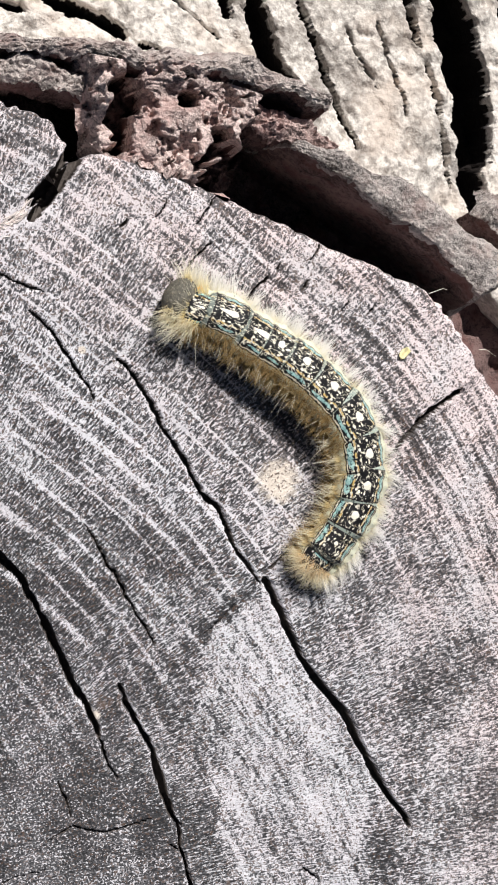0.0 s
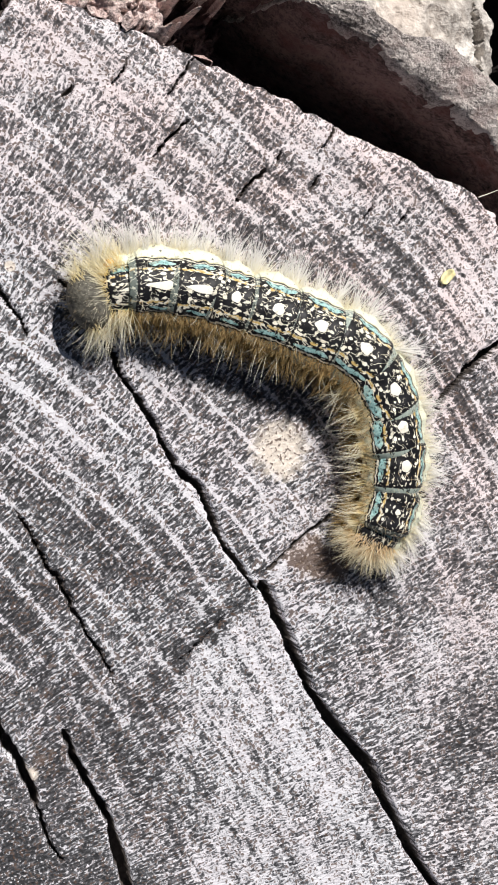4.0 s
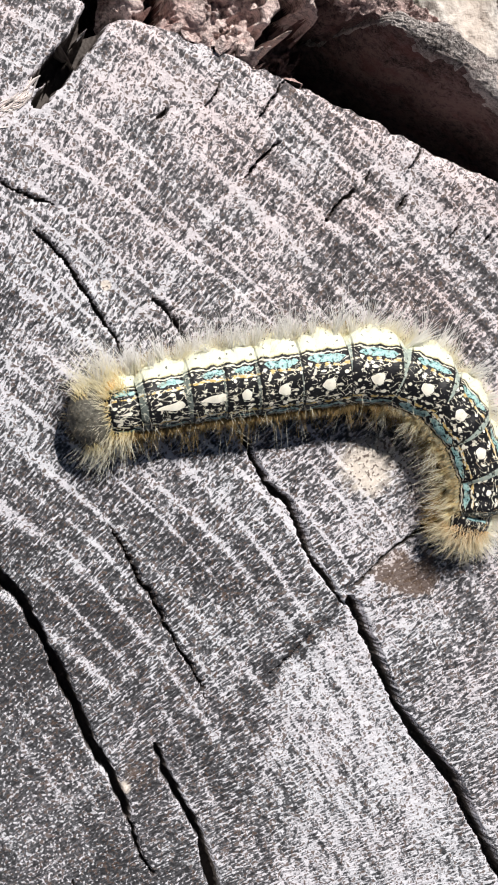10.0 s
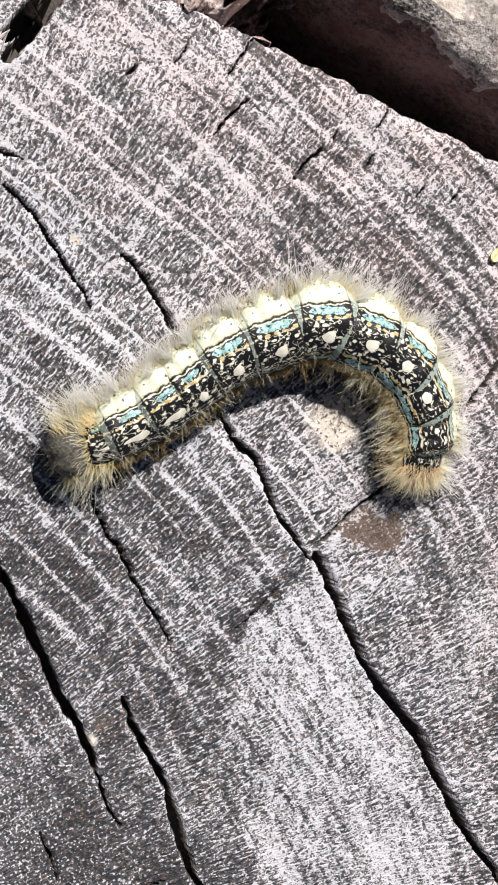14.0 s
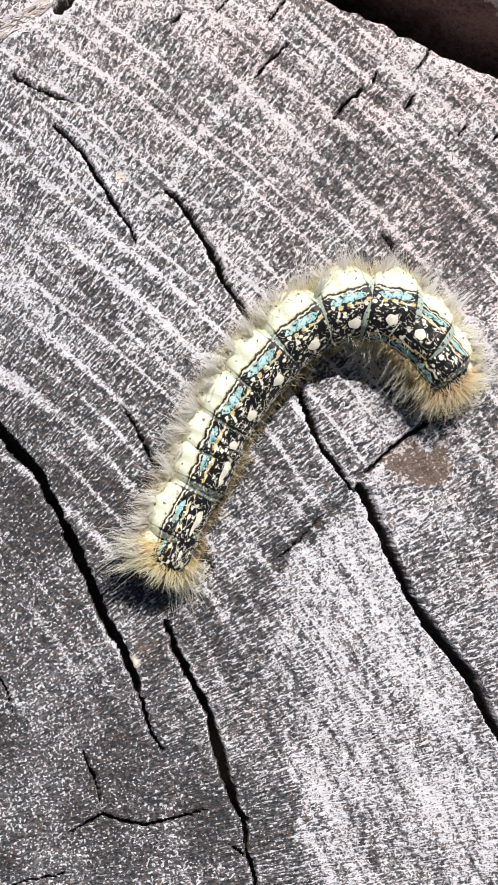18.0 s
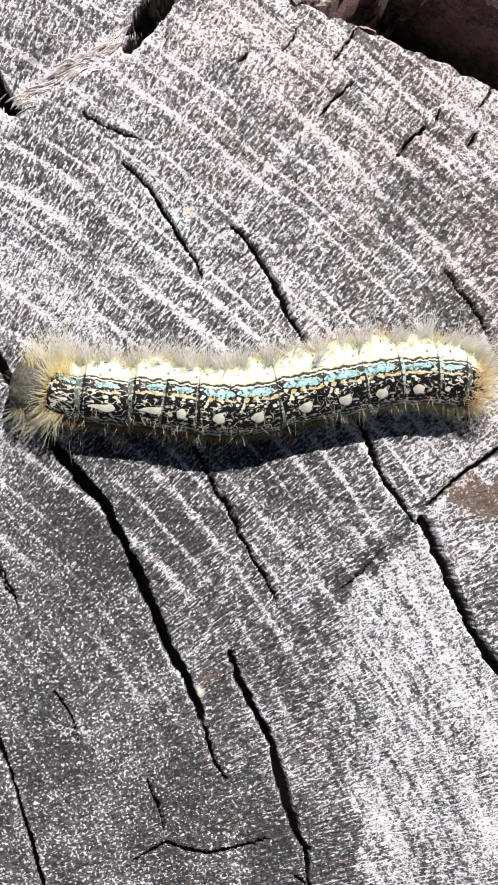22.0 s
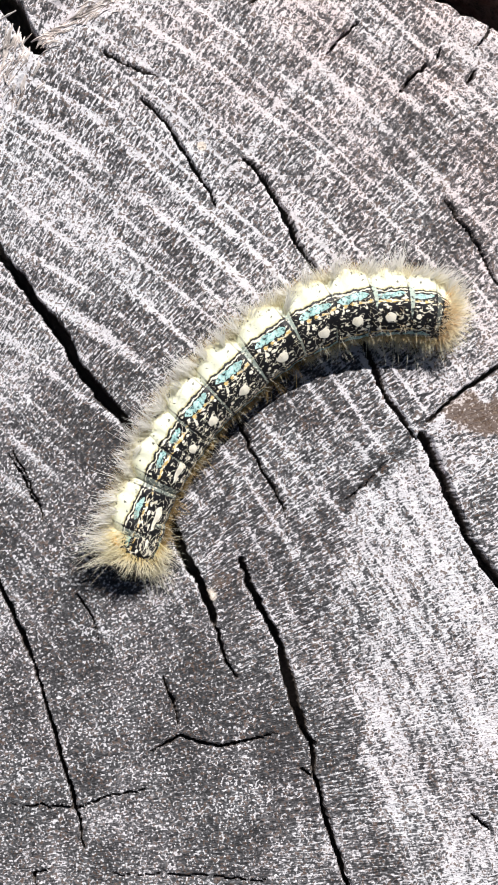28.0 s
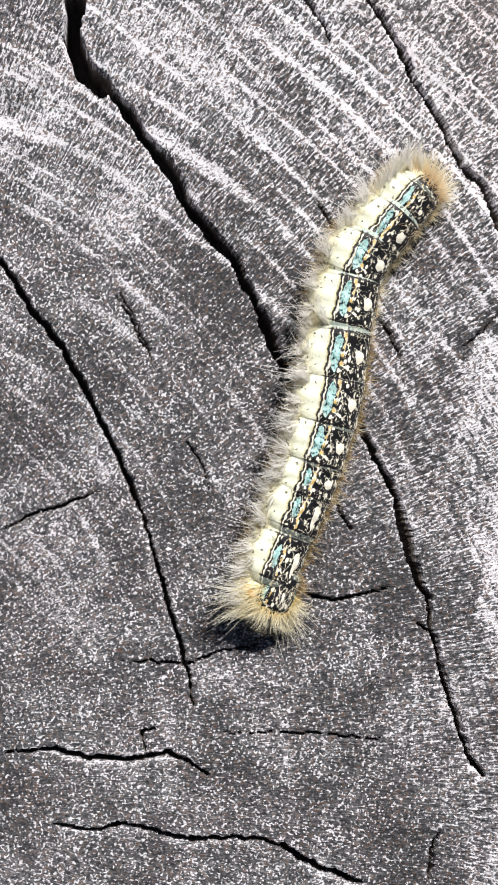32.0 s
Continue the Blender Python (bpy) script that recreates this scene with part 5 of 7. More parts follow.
    walk(body[1], [
        (0, pose(0.00182, 0.03050, 0.00255, 13.0, -0.0, 164.0)), (0.5, pose(0.00118, 0.03047, 0.00256, 12.0, -0.0, 167.2)),
        (1, pose(0.00126, 0.03007, 0.00256, 11.7, -0.0, 166.9)), (1.5, pose(0.00091, 0.02936, 0.00256, 11.3, -0.0, 166.7)),
        (2, pose(0.00061, 0.02733, 0.00259, 6.1, -0.0, 187.1)), (2.5, pose(0.00019, 0.02564, 0.00260, 3.2, -0.0, 196.3)),
        (4.5, pose(-0.00332, 0.02344, 0.00260, -1.7, -0.0, 192.6)), (5, pose(-0.00563, 0.02188, 0.00260, -2.0, -0.0, 187.9)),
        (5.5, pose(-0.00644, 0.01951, 0.00260, -2.0, -0.0, 187.8)), (6, pose(-0.00650, 0.01954, 0.00260, -1.9, -0.0, 187.5)),
        (6.5, pose(-0.00631, 0.01883, 0.00260, -1.4, -0.0, 185.4)), (7, pose(-0.00618, 0.01837, 0.00260, -1.0, -0.0, 184.1)),
        (7.5, pose(-0.00607, 0.01806, 0.00260, -1.7, -0.0, 186.9)), (8, pose(-0.00632, 0.01828, 0.00260, -3.1, -0.0, 192.5)),
        (8.5, pose(-0.00581, 0.01912, 0.00260, 0.7, -0.0, 171.8)), (9, pose(-0.00608, 0.01881, 0.00260, -0.8, -0.0, 172.3)),
        (9.5, pose(-0.00731, 0.01799, 0.00258, -7.4, -0.0, 191.7)), (10, pose(-0.00849, 0.01537, 0.00257, -9.7, -0.0, 195.2)),
        (10.5, pose(-0.00849, 0.01471, 0.00254, -14.7, -0.0, 212.4)), (11, pose(-0.00802, 0.01358, 0.00251, -18.1, -0.0, 230.1)),
        (11.5, pose(-0.00690, 0.01179, 0.00251, -17.6, -0.0, 222.9)), (12, pose(-0.00717, 0.00944, 0.00251, -17.9, -0.0, 224.3)),
        (12.5, pose(-0.00694, 0.01136, 0.00252, -16.6, -0.0, 212.3)), (13, pose(-0.00576, 0.01349, 0.00260, -0.1, -0.0, 151.3)),
        (13.5, pose(-0.00575, 0.01023, 0.00253, -15.5, -0.0, 203.4)), (14, pose(-0.00730, 0.00922, 0.00253, -15.3, -0.0, 201.5)),
        (14.5, pose(-0.00898, 0.00602, 0.00252, -16.3, -0.0, 205.7)), (16.5, pose(-0.00431, -0.00554, 0.00241, -25.8, -0.0, 252.7)),
        (17, pose(-0.00502, -0.00572, 0.00240, -26.3, -0.0, 239.9)), (17.5, pose(-0.00402, -0.00611, 0.00240, -26.2, -0.0, 245.0)),
        (18, pose(-0.00359, -0.00626, 0.00241, -26.2, -0.0, 247.3)), (18.5, pose(-0.00313, -0.00605, 0.00241, -26.1, -0.0, 248.8)),
        (19, pose(-0.00216, -0.00708, 0.00240, -26.3, -0.0, 244.1)), (19.5, pose(-0.00195, -0.00717, 0.00240, -26.3, -0.0, 244.1)),
        (20, pose(-0.00230, -0.00696, 0.00240, -26.3, -0.0, 241.7)), (20.5, pose(-0.00813, 0.00567, 0.00259, -5.7, -0.0, 156.1)),
        (21, pose(-0.01218, 0.00666, 0.00256, -11.4, -0.0, 161.8)), (21.5, pose(-0.01613, 0.00787, 0.00253, -15.0, -0.0, 170.9)),
        (22, pose(-0.01930, 0.00839, 0.00253, -15.3, -0.0, 171.5)), (22.5, pose(-0.02130, 0.00884, 0.00250, -18.6, -0.0, 181.0)),
        (23, pose(-0.02100, 0.00985, 0.00258, -9.3, -0.0, 157.0)), (23.5, pose(-0.02192, 0.00737, 0.00245, -23.3, -0.0, 199.2)),
        (24, pose(-0.02021, 0.00378, 0.00241, -25.7, -0.0, 217.5)), (24.5, pose(-0.01940, 0.00177, 0.00243, -24.5, -0.0, 206.3)),
        (26.5, pose(-0.01728, -0.00412, 0.00241, -25.6, -0.0, 239.3)), (27, pose(-0.01633, -0.00478, 0.00241, -25.6, -0.0, 245.6)),
        (27.5, pose(-0.01378, -0.00784, 0.00241, -25.5, -0.0, 248.4)), (28, pose(-0.01288, -0.01163, 0.00242, -25.2, -0.0, 255.2)),
        (28.5, pose(-0.01089, -0.01548, 0.00243, -24.1, -0.0, 265.0)), (29, pose(-0.00854, -0.01830, 0.00243, -24.7, -0.0, 260.1)),
        (29.5, pose(-0.00716, -0.01975, 0.00242, -24.8, -0.0, 258.4)), (30, pose(-0.00632, -0.02234, 0.00242, -24.9, -0.0, 257.4)),
        (30.5, pose(-0.00810, -0.02464, 0.00242, -25.0, -0.0, 254.7)), (31, pose(-0.00897, -0.02787, 0.00242, -25.1, -0.0, 251.0)),
        (31.5, pose(-0.00969, -0.02878, 0.00242, -25.1, -0.0, 246.1)), (32, pose(-0.00965, -0.02975, 0.00242, -24.9, -0.0, 253.9))])
    walk(body[2], [
        (0, pose(0.00497, 0.02975, 0.00273, 21.8, -0.0, 161.4)), (0.5, pose(0.00404, 0.02918, 0.00272, 22.4, -0.0, 156.8)),
        (1, pose(0.00367, 0.02865, 0.00271, 22.9, -0.0, 152.0)), (1.5, pose(0.00315, 0.02814, 0.00273, 21.6, -0.0, 155.7)),
        (2, pose(0.00329, 0.02684, 0.00277, 18.4, -0.0, 164.9)), (2.5, pose(0.00276, 0.02548, 0.00282, 13.7, -0.0, 176.6)),
        (4.5, pose(-0.00026, 0.02378, 0.00288, 0.9, -0.0, 183.9)), (5, pose(-0.00244, 0.02222, 0.00288, -0.5, -0.0, 181.1)),
        (5.5, pose(-0.00324, 0.02049, 0.00288, -4.9, -0.0, 191.8)), (6, pose(-0.00324, 0.02023, 0.00288, -3.7, -0.0, 188.9)),
        (6.5, pose(-0.00300, 0.01924, 0.00288, -1.5, -0.0, 183.7)), (7, pose(-0.00295, 0.01891, 0.00288, -2.3, -0.0, 185.6)),
        (7.5, pose(-0.00291, 0.01857, 0.00288, -2.2, -0.0, 185.4)), (8, pose(-0.00316, 0.01891, 0.00288, -3.0, -0.0, 187.2)),
        (8.5, pose(-0.00295, 0.01888, 0.00288, -1.2, -0.0, 177.2)), (9, pose(-0.00291, 0.01875, 0.00288, -4.1, -0.0, 178.4)),
        (9.5, pose(-0.00407, 0.01884, 0.00284, -11.7, -0.0, 190.5)), (10, pose(-0.00500, 0.01651, 0.00281, -15.5, -0.0, 194.2)),
        (10.5, pose(-0.00528, 0.01631, 0.00274, -20.6, -0.0, 202.2)), (11, pose(-0.00575, 0.01557, 0.00268, -25.3, -0.0, 211.0)),
        (11.5, pose(-0.00514, 0.01336, 0.00265, -26.7, -0.0, 216.2)), (12, pose(-0.00550, 0.01122, 0.00263, -27.9, -0.0, 221.4)),
        (12.5, pose(-0.00499, 0.01280, 0.00268, -25.2, -0.0, 207.3)), (13, pose(-0.00345, 0.01267, 0.00283, -12.7, -0.0, 174.0)),
        (13.5, pose(-0.00375, 0.01169, 0.00267, -25.6, -0.0, 206.5)), (14, pose(-0.00505, 0.01072, 0.00266, -26.5, -0.0, 209.1)),
        (14.5, pose(-0.00684, 0.00773, 0.00264, -27.7, -0.0, 213.0)), (16.5, pose(-0.00417, -0.00191, 0.00239, -39.3, -0.0, 246.9)),
        (17, pose(-0.00389, -0.00250, 0.00239, -39.5, -0.0, 239.3)), (17.5, pose(-0.00318, -0.00292, 0.00239, -39.4, -0.0, 243.5)),
        (18, pose(-0.00284, -0.00309, 0.00239, -39.4, -0.0, 246.2)), (18.5, pose(-0.00236, -0.00284, 0.00239, -39.4, -0.0, 246.2)),
        (19, pose(-0.00118, -0.00421, 0.00239, -39.2, -0.0, 248.3)), (19.5, pose(-0.00101, -0.00430, 0.00239, -39.2, -0.0, 248.5)),
        (20, pose(-0.00128, -0.00410, 0.00239, -39.3, -0.0, 247.5)), (20.5, pose(-0.00545, 0.00454, 0.00280, -16.4, -0.0, 165.5)),
        (21, pose(-0.00879, 0.00646, 0.00265, -26.7, -0.0, 175.6)), (21.5, pose(-0.01237, 0.00795, 0.00263, -27.9, -0.0, 178.1)),
        (22, pose(-0.01580, 0.00844, 0.00264, -27.6, -0.0, 177.4)), (22.5, pose(-0.01791, 0.00933, 0.00262, -28.6, -0.0, 179.6)),
        (23, pose(-0.01813, 0.00920, 0.00274, -21.1, -0.0, 165.8)), (23.5, pose(-0.01911, 0.00863, 0.00253, -33.0, -0.0, 190.3)),
        (24, pose(-0.01789, 0.00577, 0.00244, -37.1, -0.0, 206.0)), (24.5, pose(-0.01722, 0.00331, 0.00245, -36.6, -0.0, 203.2)),
        (26.5, pose(-0.01612, -0.00168, 0.00242, -37.9, -0.0, 228.2)), (27, pose(-0.01544, -0.00210, 0.00241, -38.5, -0.0, 237.1)),
        (27.5, pose(-0.01316, -0.00519, 0.00241, -38.6, -0.0, 247.5)), (28, pose(-0.01263, -0.00883, 0.00241, -38.4, -0.0, 250.9)),
        (28.5, pose(-0.01121, -0.01250, 0.00243, -37.5, -0.0, 260.3)), (29, pose(-0.00854, -0.01562, 0.00245, -36.6, -0.0, 265.8)),
        (29.5, pose(-0.00711, -0.01717, 0.00246, -36.5, -0.0, 266.2)), (30, pose(-0.00629, -0.01930, 0.00245, -37.0, -0.0, 263.2)),
        (30.5, pose(-0.00797, -0.02174, 0.00243, -37.4, -0.0, 259.4)), (31, pose(-0.00854, -0.02486, 0.00242, -37.9, -0.0, 253.0)),
        (31.5, pose(-0.00890, -0.02579, 0.00242, -38.0, -0.0, 249.7)), (32, pose(-0.00937, -0.02656, 0.00243, -37.8, -0.0, 253.3))])
    walk(body[3], [
        (0, pose(0.00855, 0.02771, 0.00283, 23.8, -0.0, 152.9)), (0.5, pose(0.00754, 0.02716, 0.00284, 23.3, -0.0, 152.7)),
        (1, pose(0.00711, 0.02634, 0.00283, 23.5, -0.0, 149.3)), (1.5, pose(0.00672, 0.02619, 0.00286, 21.8, -0.0, 154.6)),
        (2, pose(0.00610, 0.02519, 0.00287, 20.9, -0.0, 156.2)), (2.5, pose(0.00584, 0.02473, 0.00292, 17.1, -0.0, 167.1)),
        (4.5, pose(0.00283, 0.02364, 0.00302, 4.1, -0.0, 176.1)), (5, pose(0.00093, 0.02190, 0.00303, 1.0, -0.0, 177.7)),
        (5.5, pose(0.00008, 0.02096, 0.00302, -3.6, -0.0, 188.5)), (6, pose(0.00021, 0.02067, 0.00302, -3.4, -0.0, 188.2)),
        (6.5, pose(0.00060, 0.01932, 0.00303, -2.1, -0.0, 185.1)), (7, pose(0.00075, 0.01913, 0.00302, -2.9, -0.0, 186.9)),
        (7.5, pose(0.00076, 0.01875, 0.00302, -2.8, -0.0, 186.6)), (8, pose(0.00037, 0.01913, 0.00302, -2.7, -0.0, 186.5)),
        (8.5, pose(0.00054, 0.01900, 0.00302, -4.2, -0.0, 184.2)), (9, pose(0.00078, 0.01885, 0.00301, -6.2, -0.0, 183.3)),
        (9.5, pose(-0.00038, 0.01948, 0.00298, -11.0, -0.0, 188.9)), (10, pose(-0.00167, 0.01739, 0.00295, -15.1, -0.0, 193.1)),
        (10.5, pose(-0.00218, 0.01760, 0.00290, -19.4, -0.0, 198.4)), (11, pose(-0.00268, 0.01720, 0.00284, -23.1, -0.0, 203.1)),
        (11.5, pose(-0.00232, 0.01573, 0.00278, -26.8, -0.0, 216.7)), (12, pose(-0.00273, 0.01403, 0.00275, -28.1, -0.0, 222.7)),
        (12.5, pose(-0.00202, 0.01442, 0.00280, -25.5, -0.0, 208.4)), (13, pose(-0.00032, 0.01374, 0.00284, -22.9, -0.0, 198.3)),
        (13.5, pose(-0.00101, 0.01320, 0.00277, -27.0, -0.0, 212.3)), (14, pose(-0.00232, 0.01266, 0.00276, -28.0, -0.0, 215.9)),
        (14.5, pose(-0.00423, 0.00979, 0.00275, -28.4, -0.0, 217.0)), (16.5, pose(-0.00175, 0.00215, 0.00250, -39.5, -0.0, 241.4)),
        (17, pose(-0.00154, 0.00138, 0.00250, -39.5, -0.0, 241.6)), (17.5, pose(-0.00115, 0.00108, 0.00250, -39.4, -0.0, 245.9)),
        (18, pose(-0.00097, 0.00124, 0.00250, -39.2, -0.0, 248.9)), (18.5, pose(-0.00060, 0.00127, 0.00250, -39.2, -0.0, 248.8)),
        (19, pose(0.00011, 0.00028, 0.00251, -38.8, -0.0, 253.5)), (19.5, pose(0.00030, 0.00020, 0.00251, -38.8, -0.0, 253.5)),
        (20, pose(0.00007, 0.00038, 0.00251, -38.9, -0.0, 252.4)), (20.5, pose(-0.00153, 0.00483, 0.00276, -27.7, -0.0, 184.5)),
        (21, pose(-0.00482, 0.00693, 0.00269, -31.3, -0.0, 185.9)), (21.5, pose(-0.00840, 0.00828, 0.00272, -29.9, -0.0, 182.5)),
        (22, pose(-0.01164, 0.00867, 0.00274, -28.9, -0.0, 180.2)), (22.5, pose(-0.01397, 0.00925, 0.00277, -27.3, -0.0, 176.8)),
        (23, pose(-0.01418, 0.00881, 0.00281, -24.8, -0.0, 172.0)), (23.5, pose(-0.01494, 0.00907, 0.00271, -30.2, -0.0, 183.2)),
        (24, pose(-0.01378, 0.00750, 0.00260, -35.2, -0.0, 197.5)), (24.5, pose(-0.01320, 0.00506, 0.00259, -35.9, -0.0, 200.1)),
        (26.5, pose(-0.01297, 0.00162, 0.00255, -37.6, -0.0, 225.3)), (27, pose(-0.01296, 0.00153, 0.00254, -37.9, -0.0, 230.7)),
        (27.5, pose(-0.01154, -0.00079, 0.00252, -38.6, -0.0, 245.5)), (28, pose(-0.01101, -0.00429, 0.00252, -38.5, -0.0, 247.1)),
        (28.5, pose(-0.01027, -0.00802, 0.00253, -38.3, -0.0, 251.9)), (29, pose(-0.00860, -0.01111, 0.00257, -36.5, -0.0, 266.4)),
        (29.5, pose(-0.00724, -0.01237, 0.00259, -35.9, -0.0, 269.5)), (30, pose(-0.00601, -0.01490, 0.00258, -36.2, -0.0, 267.9)),
        (30.5, pose(-0.00728, -0.01709, 0.00256, -36.9, -0.0, 263.8)), (31, pose(-0.00725, -0.02013, 0.00254, -37.8, -0.0, 255.6)),
        (31.5, pose(-0.00750, -0.02109, 0.00254, -37.8, -0.0, 254.4)), (32, pose(-0.00805, -0.02226, 0.00254, -37.8, -0.0, 252.4))])
    walk(body[4], [
        (0, pose(0.01063, 0.02668, 0.00287, 23.8, -0.0, 152.9)), (0.5, pose(0.00985, 0.02608, 0.00289, 22.7, -0.0, 155.3)),
        (1, pose(0.00930, 0.02525, 0.00290, 22.4, -0.0, 154.4)), (1.5, pose(0.00906, 0.02528, 0.00291, 21.2, -0.0, 157.1)),
        (2, pose(0.00859, 0.02441, 0.00294, 19.2, -0.0, 162.5)), (2.5, pose(0.00828, 0.02400, 0.00296, 17.6, -0.0, 165.5)),
        (4.5, pose(0.00534, 0.02319, 0.00306, 6.0, -0.0, 171.6)), (5, pose(0.00314, 0.02201, 0.00307, -0.8, -0.0, 181.9)),
        (5.5, pose(0.00252, 0.02131, 0.00307, -3.4, -0.0, 188.2)), (6, pose(0.00261, 0.02106, 0.00307, -3.3, -0.0, 187.9)),
        (6.5, pose(0.00294, 0.01992, 0.00307, -4.8, -0.0, 191.6)), (7, pose(0.00304, 0.01976, 0.00306, -5.4, -0.0, 193.1)),
        (7.5, pose(0.00310, 0.01942, 0.00306, -5.8, -0.0, 194.0)), (8, pose(0.00287, 0.01968, 0.00307, -4.9, -0.0, 191.9)),
        (8.5, pose(0.00292, 0.01958, 0.00305, -7.5, -0.0, 192.1)), (9, pose(0.00308, 0.01933, 0.00304, -9.6, -0.0, 191.3)),
        (9.5, pose(0.00203, 0.01977, 0.00304, -10.3, -0.0, 187.1)), (10, pose(0.00076, 0.01786, 0.00300, -14.4, -0.0, 191.4)),
        (10.5, pose(0.00023, 0.01805, 0.00298, -16.7, -0.0, 191.3)), (11, pose(-0.00034, 0.01774, 0.00293, -19.9, -0.0, 193.8)),
        (11.5, pose(0.00033, 0.01743, 0.00286, -24.6, -0.0, 207.5)), (12, pose(0.00002, 0.01637, 0.00282, -26.7, -0.0, 215.2)),
        (12.5, pose(0.00032, 0.01581, 0.00283, -26.3, -0.0, 211.7)), (13, pose(0.00158, 0.01497, 0.00282, -26.9, -0.0, 213.2)),
        (13.5, pose(0.00102, 0.01491, 0.00280, -28.0, -0.0, 217.6)), (14, pose(-0.00035, 0.01433, 0.00278, -28.6, -0.0, 220.0)),
        (14.5, pose(-0.00182, 0.01164, 0.00280, -28.0, -0.0, 214.8)), (16.5, pose(-0.00093, 0.00431, 0.00254, -39.4, -0.0, 245.2)),
        (17, pose(-0.00072, 0.00361, 0.00253, -39.4, -0.0, 244.8)), (17.5, pose(-0.00054, 0.00327, 0.00254, -39.2, -0.0, 248.2)),
        (18, pose(-0.00047, 0.00339, 0.00254, -39.2, -0.0, 249.0)), (18.5, pose(-0.00005, 0.00343, 0.00254, -39.2, -0.0, 249.3)),
        (19, pose(0.00073, 0.00263, 0.00256, -38.5, -0.0, 256.1)), (19.5, pose(0.00092, 0.00256, 0.00256, -38.5, -0.0, 255.7)),
        (20, pose(0.00078, 0.00279, 0.00255, -38.9, -0.0, 252.8)), (20.5, pose(-0.00019, 0.00565, 0.00261, -36.5, -0.0, 209.6)),
        (21, pose(-0.00307, 0.00743, 0.00265, -35.0, -0.0, 196.7)), (21.5, pose(-0.00639, 0.00841, 0.00274, -30.9, -0.0, 184.7)),
        (22, pose(-0.00934, 0.00856, 0.00280, -27.8, -0.0, 177.9)), (22.5, pose(-0.01183, 0.00896, 0.00285, -25.4, -0.0, 173.1)),
        (23, pose(-0.01202, 0.00856, 0.00285, -25.0, -0.0, 172.4)), (23.5, pose(-0.01260, 0.00883, 0.00284, -25.8, -0.0, 174.0)),
        (24, pose(-0.01138, 0.00773, 0.00273, -31.4, -0.0, 186.0)), (24.5, pose(-0.01107, 0.00559, 0.00266, -34.4, -0.0, 194.6)),
        (26.5, pose(-0.01120, 0.00339, 0.00260, -36.7, -0.0, 219.7)), (27, pose(-0.01105, 0.00331, 0.00262, -36.2, -0.0, 219.9)),
        (27.5, pose(-0.01030, 0.00129, 0.00256, -38.3, -0.0, 236.0)), (28, pose(-0.00997, -0.00223, 0.00256, -38.5, -0.0, 240.5)),
        (28.5, pose(-0.00912, -0.00563, 0.00256, -38.5, -0.0, 244.7)), (29, pose(-0.00824, -0.00874, 0.00259, -37.3, -0.0, 261.2)),
        (29.5, pose(-0.00715, -0.00983, 0.00262, -36.2, -0.0, 268.0)), (30, pose(-0.00610, -0.01226, 0.00263, -35.5, -0.0, 271.3)),
        (30.5, pose(-0.00726, -0.01474, 0.00262, -36.0, -0.0, 268.9)), (31, pose(-0.00678, -0.01766, 0.00259, -37.2, -0.0, 261.2)),
        (31.5, pose(-0.00692, -0.01838, 0.00259, -37.3, -0.0, 260.2)), (32, pose(-0.00727, -0.01959, 0.00258, -37.7, -0.0, 255.5))])
